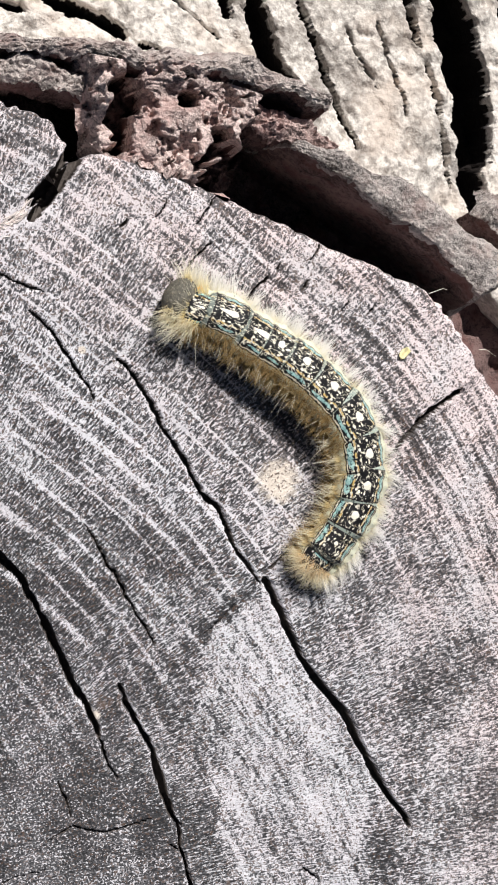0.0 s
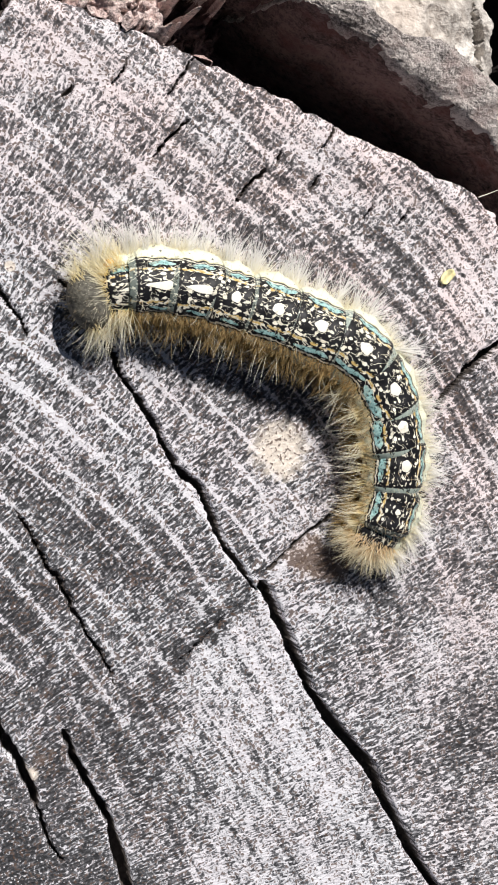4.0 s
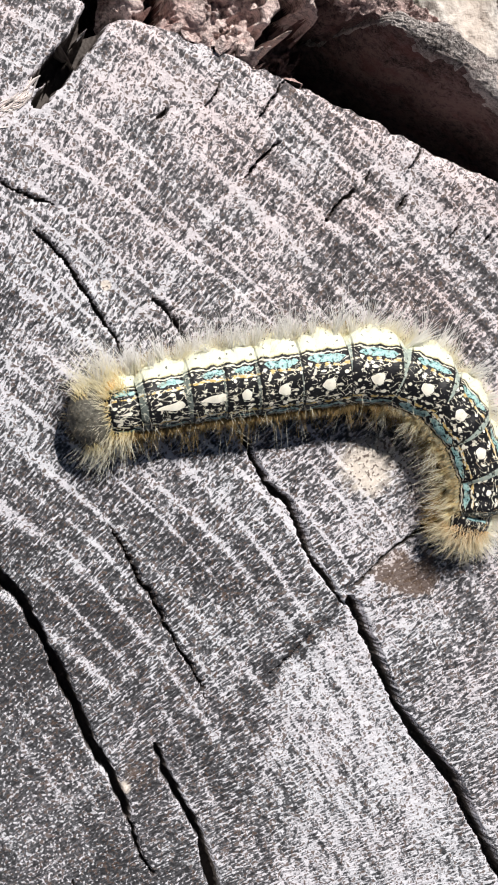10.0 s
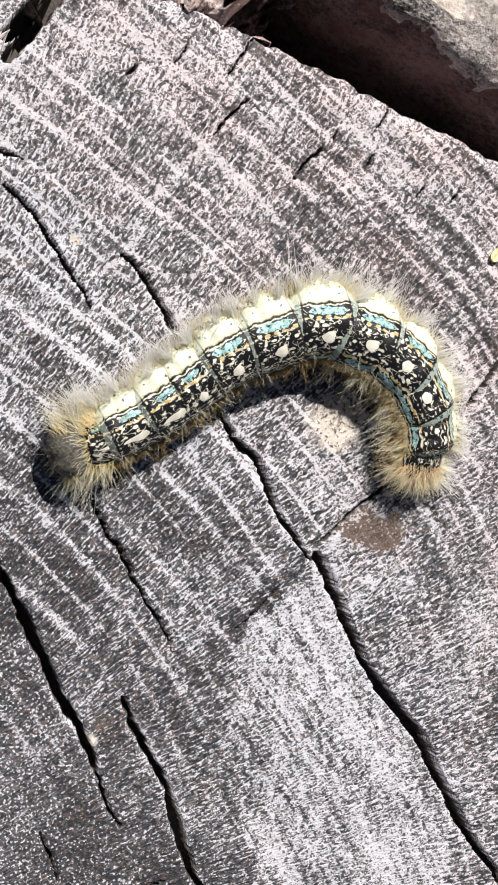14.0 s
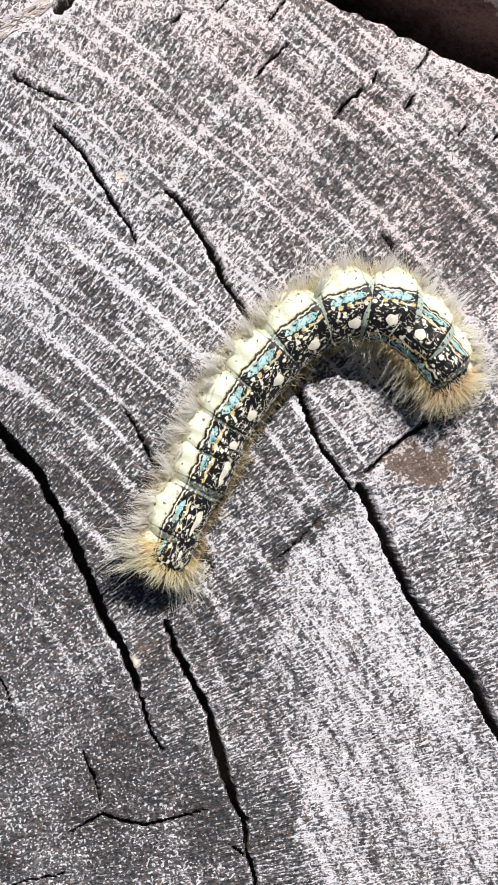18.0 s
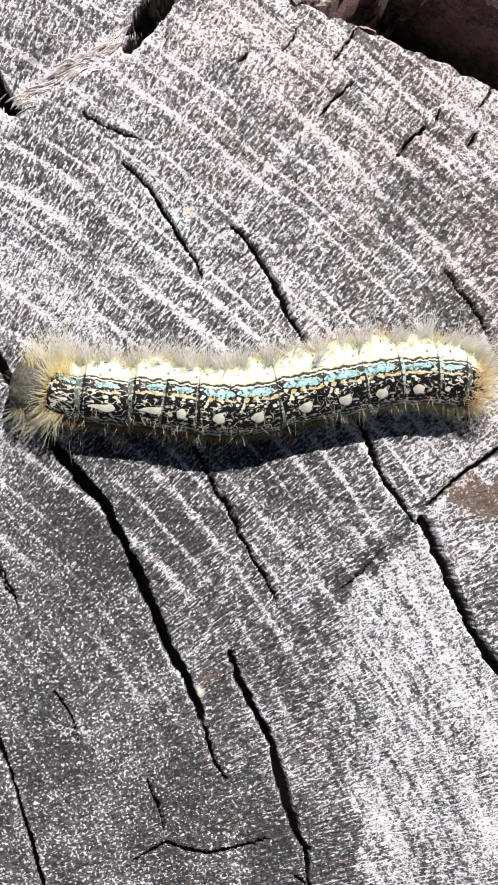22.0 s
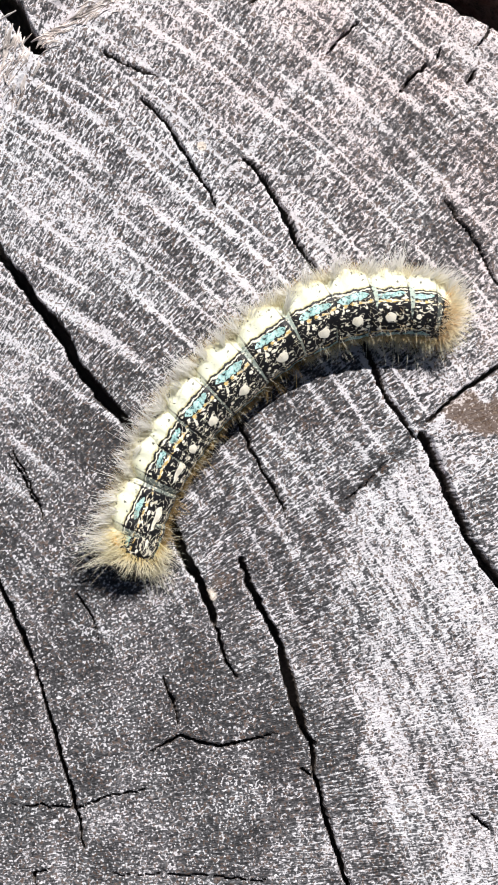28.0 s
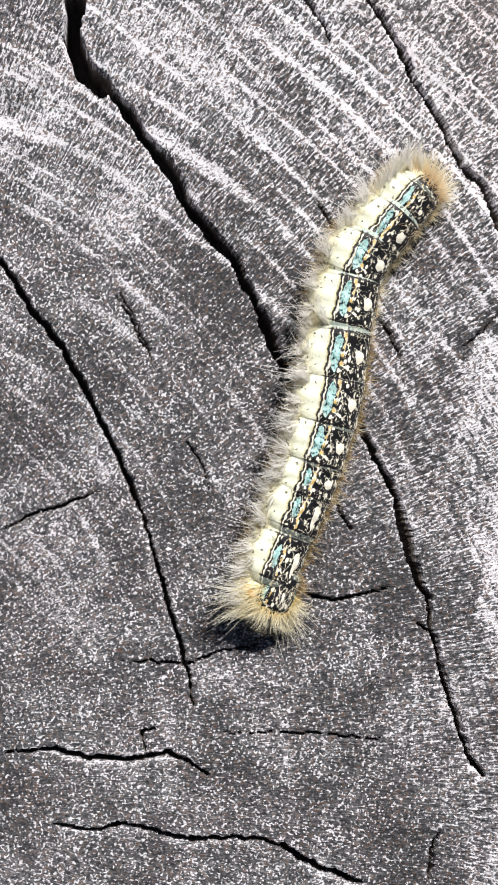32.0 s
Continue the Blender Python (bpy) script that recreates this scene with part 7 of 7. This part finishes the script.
    walk(body[9], [
        (0, pose(0.02181, 0.01259, 0.00301, 7.8, -0.0, 82.4)), (0.5, pose(0.02146, 0.01357, 0.00298, 9.7, -0.0, 89.8)),
        (1, pose(0.02178, 0.01295, 0.00297, 10.1, -0.0, 91.7)), (1.5, pose(0.02175, 0.01286, 0.00297, 10.1, -0.0, 91.7)),
        (2, pose(0.02192, 0.01309, 0.00297, 10.1, -0.0, 91.5)), (2.5, pose(0.02169, 0.01313, 0.00297, 10.2, -0.0, 92.1)),
        (4.5, pose(0.02140, 0.01578, 0.00299, 9.1, -0.0, 112.3)), (5, pose(0.02035, 0.01677, 0.00303, 6.7, -0.0, 121.6)),
        (5.5, pose(0.02002, 0.01645, 0.00303, 6.3, -0.0, 123.3)), (6, pose(0.01997, 0.01635, 0.00303, 6.4, -0.0, 123.0)),
        (6.5, pose(0.02007, 0.01613, 0.00303, 6.7, -0.0, 121.8)), (7, pose(0.01997, 0.01601, 0.00303, 6.6, -0.0, 121.9)),
        (7.5, pose(0.02014, 0.01611, 0.00303, 6.3, -0.0, 123.7)), (8, pose(0.02024, 0.01625, 0.00303, 6.4, -0.0, 123.2)),
        (8.5, pose(0.02014, 0.01647, 0.00304, 6.0, -0.0, 122.3)), (9, pose(0.02017, 0.01645, 0.00305, 5.1, -0.0, 123.6)),
        (9.5, pose(0.01915, 0.01704, 0.00310, 1.0, -0.0, 135.0)), (10, pose(0.01894, 0.01682, 0.00312, -0.0, -0.0, 136.9)),
        (10.5, pose(0.01874, 0.01645, 0.00313, -0.5, -0.0, 136.2)), (11, pose(0.01877, 0.01664, 0.00314, -1.2, -0.0, 136.5)),
        (11.5, pose(0.01901, 0.01650, 0.00314, -1.3, -0.0, 136.1)), (12, pose(0.01900, 0.01679, 0.00314, -1.5, -0.0, 136.2)),
        (12.5, pose(0.01897, 0.01658, 0.00315, -2.0, -0.0, 137.2)), (13, pose(0.01913, 0.01653, 0.00315, -2.1, -0.0, 136.9)),
        (13.5, pose(0.01904, 0.01676, 0.00315, -2.1, -0.0, 136.7)), (14, pose(0.01736, 0.01727, 0.00317, -4.6, -0.0, 143.8)),
        (14.5, pose(0.01605, 0.01669, 0.00316, -8.7, -0.0, 155.6)), (16.5, pose(0.01341, 0.01583, 0.00307, -16.3, -0.0, 171.8)),
        (17, pose(0.01341, 0.01531, 0.00306, -17.3, -0.0, 173.2)), (17.5, pose(0.01345, 0.01526, 0.00305, -17.9, -0.0, 174.1)),
        (18, pose(0.01338, 0.01519, 0.00304, -18.5, -0.0, 175.0)), (18.5, pose(0.01347, 0.01524, 0.00305, -17.9, -0.0, 174.0)),
        (19, pose(0.01324, 0.01490, 0.00305, -17.6, -0.0, 173.6)), (19.5, pose(0.01350, 0.01476, 0.00305, -17.6, -0.0, 173.5)),
        (20, pose(0.01355, 0.01474, 0.00306, -16.9, -0.0, 172.5)), (20.5, pose(0.01375, 0.01527, 0.00302, -20.2, -0.0, 171.2)),
        (21, pose(0.01343, 0.01519, 0.00295, -24.6, -0.0, 171.7)), (21.5, pose(0.00905, 0.01397, 0.00272, -35.3, -0.0, 198.0)),
        (22, pose(0.00705, 0.01199, 0.00275, -33.9, -0.0, 193.2)), (22.5, pose(0.00617, 0.01104, 0.00276, -33.6, -0.0, 192.2)),
        (23, pose(0.00580, 0.01095, 0.00276, -33.5, -0.0, 192.0)), (23.5, pose(0.00566, 0.01105, 0.00276, -33.5, -0.0, 192.0)),
        (24, pose(0.00591, 0.01181, 0.00277, -33.0, -0.0, 190.3)), (24.5, pose(0.00617, 0.01115, 0.00276, -33.5, -0.0, 192.0)),
        (26.5, pose(0.00596, 0.01092, 0.00294, -25.1, -0.0, 186.8)), (27, pose(0.00630, 0.01067, 0.00297, -23.1, -0.0, 186.4)),
        (27.5, pose(0.00549, 0.01120, 0.00296, -24.0, -0.0, 188.4)), (28, pose(0.00471, 0.01087, 0.00286, -28.8, -0.0, 198.5)),
        (28.5, pose(0.00179, 0.00907, 0.00281, -31.5, -0.0, 205.6)), (29, pose(0.00137, 0.00802, 0.00279, -32.3, -0.0, 208.4)),
        (29.5, pose(0.00069, 0.00735, 0.00283, -30.5, -0.0, 203.9)), (30, pose(-0.00045, 0.00578, 0.00276, -33.6, -0.0, 213.6)),
        (30.5, pose(-0.00301, 0.00356, 0.00268, -36.7, -0.0, 227.9)), (31, pose(-0.00287, 0.00147, 0.00266, -37.5, -0.0, 235.2)),
        (31.5, pose(-0.00325, 0.00122, 0.00266, -37.4, -0.0, 235.0)), (32, pose(-0.00445, -0.00007, 0.00265, -37.9, -0.0, 248.4))])
    walk(body[10], [
        (0, pose(0.02111, 0.00907, 0.00299, -0.6, -0.0, 66.7)), (0.5, pose(0.02137, 0.00973, 0.00296, 2.3, -0.0, 74.0)),
        (1, pose(0.02175, 0.00916, 0.00295, 2.8, -0.0, 75.1)), (1.5, pose(0.02172, 0.00908, 0.00295, 3.0, -0.0, 75.4)),
        (2, pose(0.02186, 0.00931, 0.00294, 3.5, -0.0, 76.4)), (2.5, pose(0.02172, 0.00941, 0.00293, 4.0, -0.0, 77.8)),
        (4.5, pose(0.02245, 0.01249, 0.00289, 6.9, -0.0, 96.7)), (5, pose(0.02183, 0.01319, 0.00290, 6.2, -0.0, 103.5)),
        (5.5, pose(0.02158, 0.01298, 0.00290, 6.0, -0.0, 106.0)), (6, pose(0.02155, 0.01290, 0.00291, 5.8, -0.0, 107.9)),
        (6.5, pose(0.02157, 0.01261, 0.00290, 5.9, -0.0, 106.5)), (7, pose(0.02147, 0.01255, 0.00290, 5.9, -0.0, 107.2)),
        (7.5, pose(0.02173, 0.01270, 0.00291, 5.8, -0.0, 108.1)), (8, pose(0.02179, 0.01286, 0.00291, 5.7, -0.0, 108.7)),
        (8.5, pose(0.02157, 0.01308, 0.00291, 5.8, -0.0, 107.9)), (9, pose(0.02171, 0.01305, 0.00291, 5.6, -0.0, 108.9)),
        (9.5, pose(0.02117, 0.01381, 0.00293, 3.9, -0.0, 115.2)), (10, pose(0.02104, 0.01369, 0.00295, 3.0, -0.0, 117.3)),
        (10.5, pose(0.02082, 0.01331, 0.00295, 2.7, -0.0, 117.0)), (11, pose(0.02077, 0.01347, 0.00296, 2.0, -0.0, 117.8)),
        (11.5, pose(0.02098, 0.01332, 0.00296, 2.0, -0.0, 117.5)), (12, pose(0.02096, 0.01363, 0.00296, 2.0, -0.0, 117.0)),
        (12.5, pose(0.02093, 0.01352, 0.00296, 1.7, -0.0, 117.4)), (13, pose(0.02097, 0.01360, 0.00296, 1.8, -0.0, 116.7)),
        (13.5, pose(0.02082, 0.01384, 0.00296, 1.5, -0.0, 117.0)), (14, pose(0.01937, 0.01466, 0.00300, -1.1, -0.0, 122.7)),
        (14.5, pose(0.01843, 0.01431, 0.00303, -2.8, -0.0, 129.4)), (16.5, pose(0.01608, 0.01417, 0.00307, -6.6, -0.0, 147.1)),
        (17, pose(0.01611, 0.01373, 0.00307, -7.1, -0.0, 148.6)), (17.5, pose(0.01610, 0.01369, 0.00307, -7.1, -0.0, 148.5)),
        (18, pose(0.01595, 0.01363, 0.00307, -7.1, -0.0, 148.6)), (18.5, pose(0.01609, 0.01360, 0.00307, -6.9, -0.0, 148.1)),
        (19, pose(0.01587, 0.01337, 0.00307, -7.7, -0.0, 150.3)), (19.5, pose(0.01612, 0.01328, 0.00307, -7.9, -0.0, 150.6)),
        (20, pose(0.01610, 0.01318, 0.00307, -7.5, -0.0, 149.7)), (20.5, pose(0.01625, 0.01367, 0.00307, -9.8, -0.0, 149.0)),
        (21, pose(0.01627, 0.01349, 0.00304, -12.3, -0.0, 149.0)), (21.5, pose(0.01250, 0.01451, 0.00273, -31.5, -0.0, 186.3)),
        (22, pose(0.01033, 0.01253, 0.00271, -32.3, -0.0, 188.5)), (22.5, pose(0.00947, 0.01147, 0.00272, -31.9, -0.0, 187.5)),
        (23, pose(0.00898, 0.01119, 0.00274, -30.8, -0.0, 184.6)), (23.5, pose(0.00892, 0.01129, 0.00274, -30.6, -0.0, 184.1)),
        (24, pose(0.00929, 0.01184, 0.00277, -29.2, -0.0, 180.8)), (24.5, pose(0.00950, 0.01142, 0.00274, -30.7, -0.0, 184.4)),
        (26.5, pose(0.00938, 0.01070, 0.00291, -21.2, -0.0, 179.8)), (27, pose(0.00966, 0.01052, 0.00294, -19.7, -0.0, 180.7)),
        (27.5, pose(0.00879, 0.01123, 0.00291, -21.3, -0.0, 183.6)), (28, pose(0.00790, 0.01134, 0.00287, -24.2, -0.0, 189.2)),
        (28.5, pose(0.00498, 0.00986, 0.00283, -26.4, -0.0, 193.7)), (29, pose(0.00464, 0.00916, 0.00279, -28.5, -0.0, 198.7)),
        (29.5, pose(0.00387, 0.00816, 0.00282, -26.9, -0.0, 195.7)), (30, pose(0.00266, 0.00715, 0.00272, -31.5, -0.0, 207.2)),
        (30.5, pose(-0.00027, 0.00570, 0.00266, -34.4, -0.0, 216.8)), (31, pose(-0.00040, 0.00386, 0.00263, -35.7, -0.0, 223.0)),
        (31.5, pose(-0.00081, 0.00331, 0.00262, -35.9, -0.0, 224.8)), (32, pose(-0.00263, 0.00277, 0.00258, -37.5, -0.0, 237.2))])
    walk(body[11], [
        (0, pose(0.01935, 0.00567, 0.00293, -3.4, -0.0, 58.0)), (0.5, pose(0.01983, 0.00607, 0.00291, -2.2, -0.0, 63.8)),
        (1, pose(0.02040, 0.00575, 0.00291, -2.1, -0.0, 63.6)), (1.5, pose(0.02043, 0.00574, 0.00291, -2.1, -0.0, 62.9)),
        (2, pose(0.02063, 0.00573, 0.00289, -1.3, -0.0, 64.9)), (2.5, pose(0.02060, 0.00582, 0.00289, -1.2, -0.0, 64.3)),
        (4.5, pose(0.02244, 0.00871, 0.00281, 5.2, -0.0, 81.1)), (5, pose(0.02217, 0.00959, 0.00280, 5.7, -0.0, 84.4)),
        (5.5, pose(0.02209, 0.00954, 0.00280, 5.7, -0.0, 86.5)), (6, pose(0.02224, 0.00960, 0.00280, 5.8, -0.0, 89.0)),
        (6.5, pose(0.02222, 0.00923, 0.00280, 5.8, -0.0, 88.4)), (7, pose(0.02225, 0.00899, 0.00280, 5.8, -0.0, 89.5)),
        (7.5, pose(0.02249, 0.00917, 0.00280, 5.8, -0.0, 89.3)), (8, pose(0.02265, 0.00938, 0.00280, 5.8, -0.0, 90.6)),
        (8.5, pose(0.02240, 0.00963, 0.00279, 6.4, -0.0, 91.5)), (9, pose(0.02251, 0.00958, 0.00278, 7.0, -0.0, 91.0)),
        (9.5, pose(0.02209, 0.01039, 0.00278, 7.1, -0.0, 94.9)), (10, pose(0.02198, 0.01043, 0.00278, 7.5, -0.0, 95.6)),
        (10.5, pose(0.02168, 0.01007, 0.00277, 7.9, -0.0, 95.4)), (11, pose(0.02175, 0.01034, 0.00277, 8.0, -0.0, 96.9)),
        (11.5, pose(0.02198, 0.01016, 0.00277, 7.9, -0.0, 97.2)), (12, pose(0.02186, 0.01047, 0.00276, 8.1, -0.0, 96.2)),
        (12.5, pose(0.02180, 0.01039, 0.00277, 8.1, -0.0, 96.2)), (13, pose(0.02174, 0.01058, 0.00276, 8.3, -0.0, 95.3)),
        (13.5, pose(0.02163, 0.01092, 0.00277, 7.9, -0.0, 96.4)), (14, pose(0.02037, 0.01185, 0.00279, 6.3, -0.0, 101.6)),
        (14.5, pose(0.01950, 0.01171, 0.00282, 4.4, -0.0, 106.9)), (16.5, pose(0.01787, 0.01226, 0.00290, -2.0, -0.0, 132.1)),
        (17, pose(0.01792, 0.01184, 0.00291, -2.3, -0.0, 132.9)), (17.5, pose(0.01796, 0.01175, 0.00291, -2.3, -0.0, 132.9)),
        (18, pose(0.01786, 0.01170, 0.00291, -2.5, -0.0, 133.6)), (18.5, pose(0.01797, 0.01172, 0.00292, -2.6, -0.0, 133.9)),
        (19, pose(0.01781, 0.01162, 0.00293, -3.5, -0.0, 136.6)), (19.5, pose(0.01804, 0.01152, 0.00293, -3.4, -0.0, 136.4)),
        (20, pose(0.01807, 0.01146, 0.00294, -3.6, -0.0, 137.0)), (20.5, pose(0.01817, 0.01191, 0.00296, -5.5, -0.0, 135.7)),
        (21, pose(0.01810, 0.01159, 0.00298, -7.7, -0.0, 135.2)), (21.5, pose(0.01520, 0.01419, 0.00276, -25.3, -0.0, 173.0)),
        (22, pose(0.01298, 0.01262, 0.00269, -29.4, -0.0, 181.4)), (22.5, pose(0.01219, 0.01158, 0.00268, -29.5, -0.0, 181.5)),
        (23, pose(0.01180, 0.01116, 0.00270, -28.5, -0.0, 179.2)), (23.5, pose(0.01161, 0.01119, 0.00271, -28.0, -0.0, 178.2)),
        (24, pose(0.01191, 0.01158, 0.00274, -26.4, -0.0, 175.1)), (24.5, pose(0.01217, 0.01131, 0.00272, -27.7, -0.0, 177.7)),
        (26.5, pose(0.01213, 0.01060, 0.00285, -19.2, -0.0, 176.6)), (27, pose(0.01237, 0.01048, 0.00287, -17.8, -0.0, 177.7)),
        (27.5, pose(0.01139, 0.01134, 0.00285, -19.7, -0.0, 181.0)), (28, pose(0.01059, 0.01140, 0.00285, -19.8, -0.0, 181.6)),
        (28.5, pose(0.00780, 0.01007, 0.00282, -21.3, -0.0, 184.4)), (29, pose(0.00746, 0.00968, 0.00278, -24.1, -0.0, 189.8)),
        (29.5, pose(0.00658, 0.00869, 0.00277, -24.5, -0.0, 190.9)), (30, pose(0.00515, 0.00841, 0.00267, -30.3, -0.0, 203.8)),
        (30.5, pose(0.00226, 0.00719, 0.00263, -32.0, -0.0, 208.9)), (31, pose(0.00187, 0.00565, 0.00258, -34.6, -0.0, 218.5)),
        (31.5, pose(0.00107, 0.00531, 0.00254, -36.0, -0.0, 225.3)), (32, pose(-0.00095, 0.00517, 0.00251, -37.3, -0.0, 235.2))])
    walk(body[12], [
        (0, pose(0.01787, 0.00361, 0.00231, -2.5, -0.0, 54.0)), (0.5, pose(0.01860, 0.00369, 0.00228, -0.5, -0.0, 62.8)),
        (1, pose(0.01910, 0.00334, 0.00228, -0.5, -0.0, 61.9)), (1.5, pose(0.01906, 0.00339, 0.00229, -0.8, -0.0, 59.7)),
        (2, pose(0.01934, 0.00337, 0.00228, -0.4, -0.0, 60.6)), (2.5, pose(0.01918, 0.00354, 0.00229, -0.9, -0.0, 57.2)),
        (4.5, pose(0.02165, 0.00641, 0.00221, 5.7, -0.0, 69.6)), (5, pose(0.02133, 0.00708, 0.00220, 6.6, -0.0, 70.4)),
        (5.5, pose(0.02130, 0.00706, 0.00220, 6.7, -0.0, 71.4)), (6, pose(0.02152, 0.00704, 0.00219, 6.9, -0.0, 73.6)),
        (6.5, pose(0.02149, 0.00678, 0.00220, 6.8, -0.0, 72.5)), (7, pose(0.02150, 0.00659, 0.00220, 6.8, -0.0, 72.0)),
        (7.5, pose(0.02173, 0.00676, 0.00220, 6.8, -0.0, 71.9)), (8, pose(0.02193, 0.00691, 0.00220, 6.9, -0.0, 72.8)),
        (8.5, pose(0.02175, 0.00718, 0.00218, 8.2, -0.0, 74.9)), (9, pose(0.02180, 0.00715, 0.00216, 9.3, -0.0, 73.8)),
        (9.5, pose(0.02158, 0.00785, 0.00214, 10.4, -0.0, 79.5)), (10, pose(0.02144, 0.00786, 0.00213, 11.4, -0.0, 79.2)),
        (10.5, pose(0.02115, 0.00761, 0.00211, 12.3, -0.0, 79.3)), (11, pose(0.02121, 0.00766, 0.00210, 13.1, -0.0, 80.4)),
        (11.5, pose(0.02145, 0.00753, 0.00210, 13.2, -0.0, 80.6)), (12, pose(0.02133, 0.00783, 0.00210, 13.2, -0.0, 80.5)),
        (12.5, pose(0.02129, 0.00774, 0.00210, 13.3, -0.0, 80.7)), (13, pose(0.02120, 0.00812, 0.00210, 13.5, -0.0, 79.7)),
        (13.5, pose(0.02115, 0.00847, 0.00210, 13.3, -0.0, 80.8)), (14, pose(0.02010, 0.00939, 0.00211, 12.4, -0.0, 86.3)),
        (14.5, pose(0.01947, 0.00960, 0.00214, 10.8, -0.0, 93.0)), (16.5, pose(0.01874, 0.01070, 0.00222, 4.8, -0.0, 125.0)),
        (17, pose(0.01879, 0.01029, 0.00222, 4.7, -0.0, 125.2)), (17.5, pose(0.01879, 0.01024, 0.00222, 4.7, -0.0, 125.1)),
        (18, pose(0.01873, 0.01019, 0.00223, 4.3, -0.0, 125.7)), (18.5, pose(0.01887, 0.01024, 0.00224, 3.7, -0.0, 126.7)),
        (19, pose(0.01884, 0.01012, 0.00225, 2.0, -0.0, 129.1)), (19.5, pose(0.01904, 0.01004, 0.00225, 2.3, -0.0, 128.7)),
        (20, pose(0.01909, 0.00999, 0.00225, 1.9, -0.0, 129.3)), (20.5, pose(0.01925, 0.01032, 0.00229, -1.1, -0.0, 128.0)),
        (21, pose(0.01916, 0.01020, 0.00233, -4.5, -0.0, 130.3)), (21.5, pose(0.01686, 0.01346, 0.00222, -20.2, -0.0, 164.4)),
        (22, pose(0.01476, 0.01229, 0.00212, -26.7, -0.0, 175.7)), (22.5, pose(0.01405, 0.01126, 0.00212, -26.9, -0.0, 176.0)),
        (23, pose(0.01360, 0.01082, 0.00213, -26.3, -0.0, 174.9)), (23.5, pose(0.01346, 0.01084, 0.00213, -26.1, -0.0, 174.4)),
        (24, pose(0.01369, 0.01116, 0.00216, -24.6, -0.0, 171.7)), (24.5, pose(0.01394, 0.01091, 0.00215, -25.3, -0.0, 173.0)),
        (26.5, pose(0.01391, 0.01012, 0.00227, -15.4, -0.0, 171.0)), (27, pose(0.01410, 0.01006, 0.00228, -14.5, -0.0, 172.2)),
        (27.5, pose(0.01316, 0.01101, 0.00226, -16.2, -0.0, 175.8)), (28, pose(0.01232, 0.01105, 0.00227, -15.7, -0.0, 175.5)),
        (28.5, pose(0.00967, 0.00978, 0.00225, -17.1, -0.0, 177.8)), (29, pose(0.00941, 0.00954, 0.00222, -19.9, -0.0, 182.6)),
        (29.5, pose(0.00852, 0.00875, 0.00219, -22.2, -0.0, 186.8)), (30, pose(0.00712, 0.00877, 0.00212, -27.0, -0.0, 196.3)),
        (30.5, pose(0.00416, 0.00777, 0.00208, -29.6, -0.0, 202.7)), (31, pose(0.00347, 0.00663, 0.00199, -34.0, -0.0, 216.1)),
        (31.5, pose(0.00257, 0.00643, 0.00197, -35.2, -0.0, 221.4)), (32, pose(0.00024, 0.00653, 0.00193, -37.2, -0.0, 233.7))])


motions()
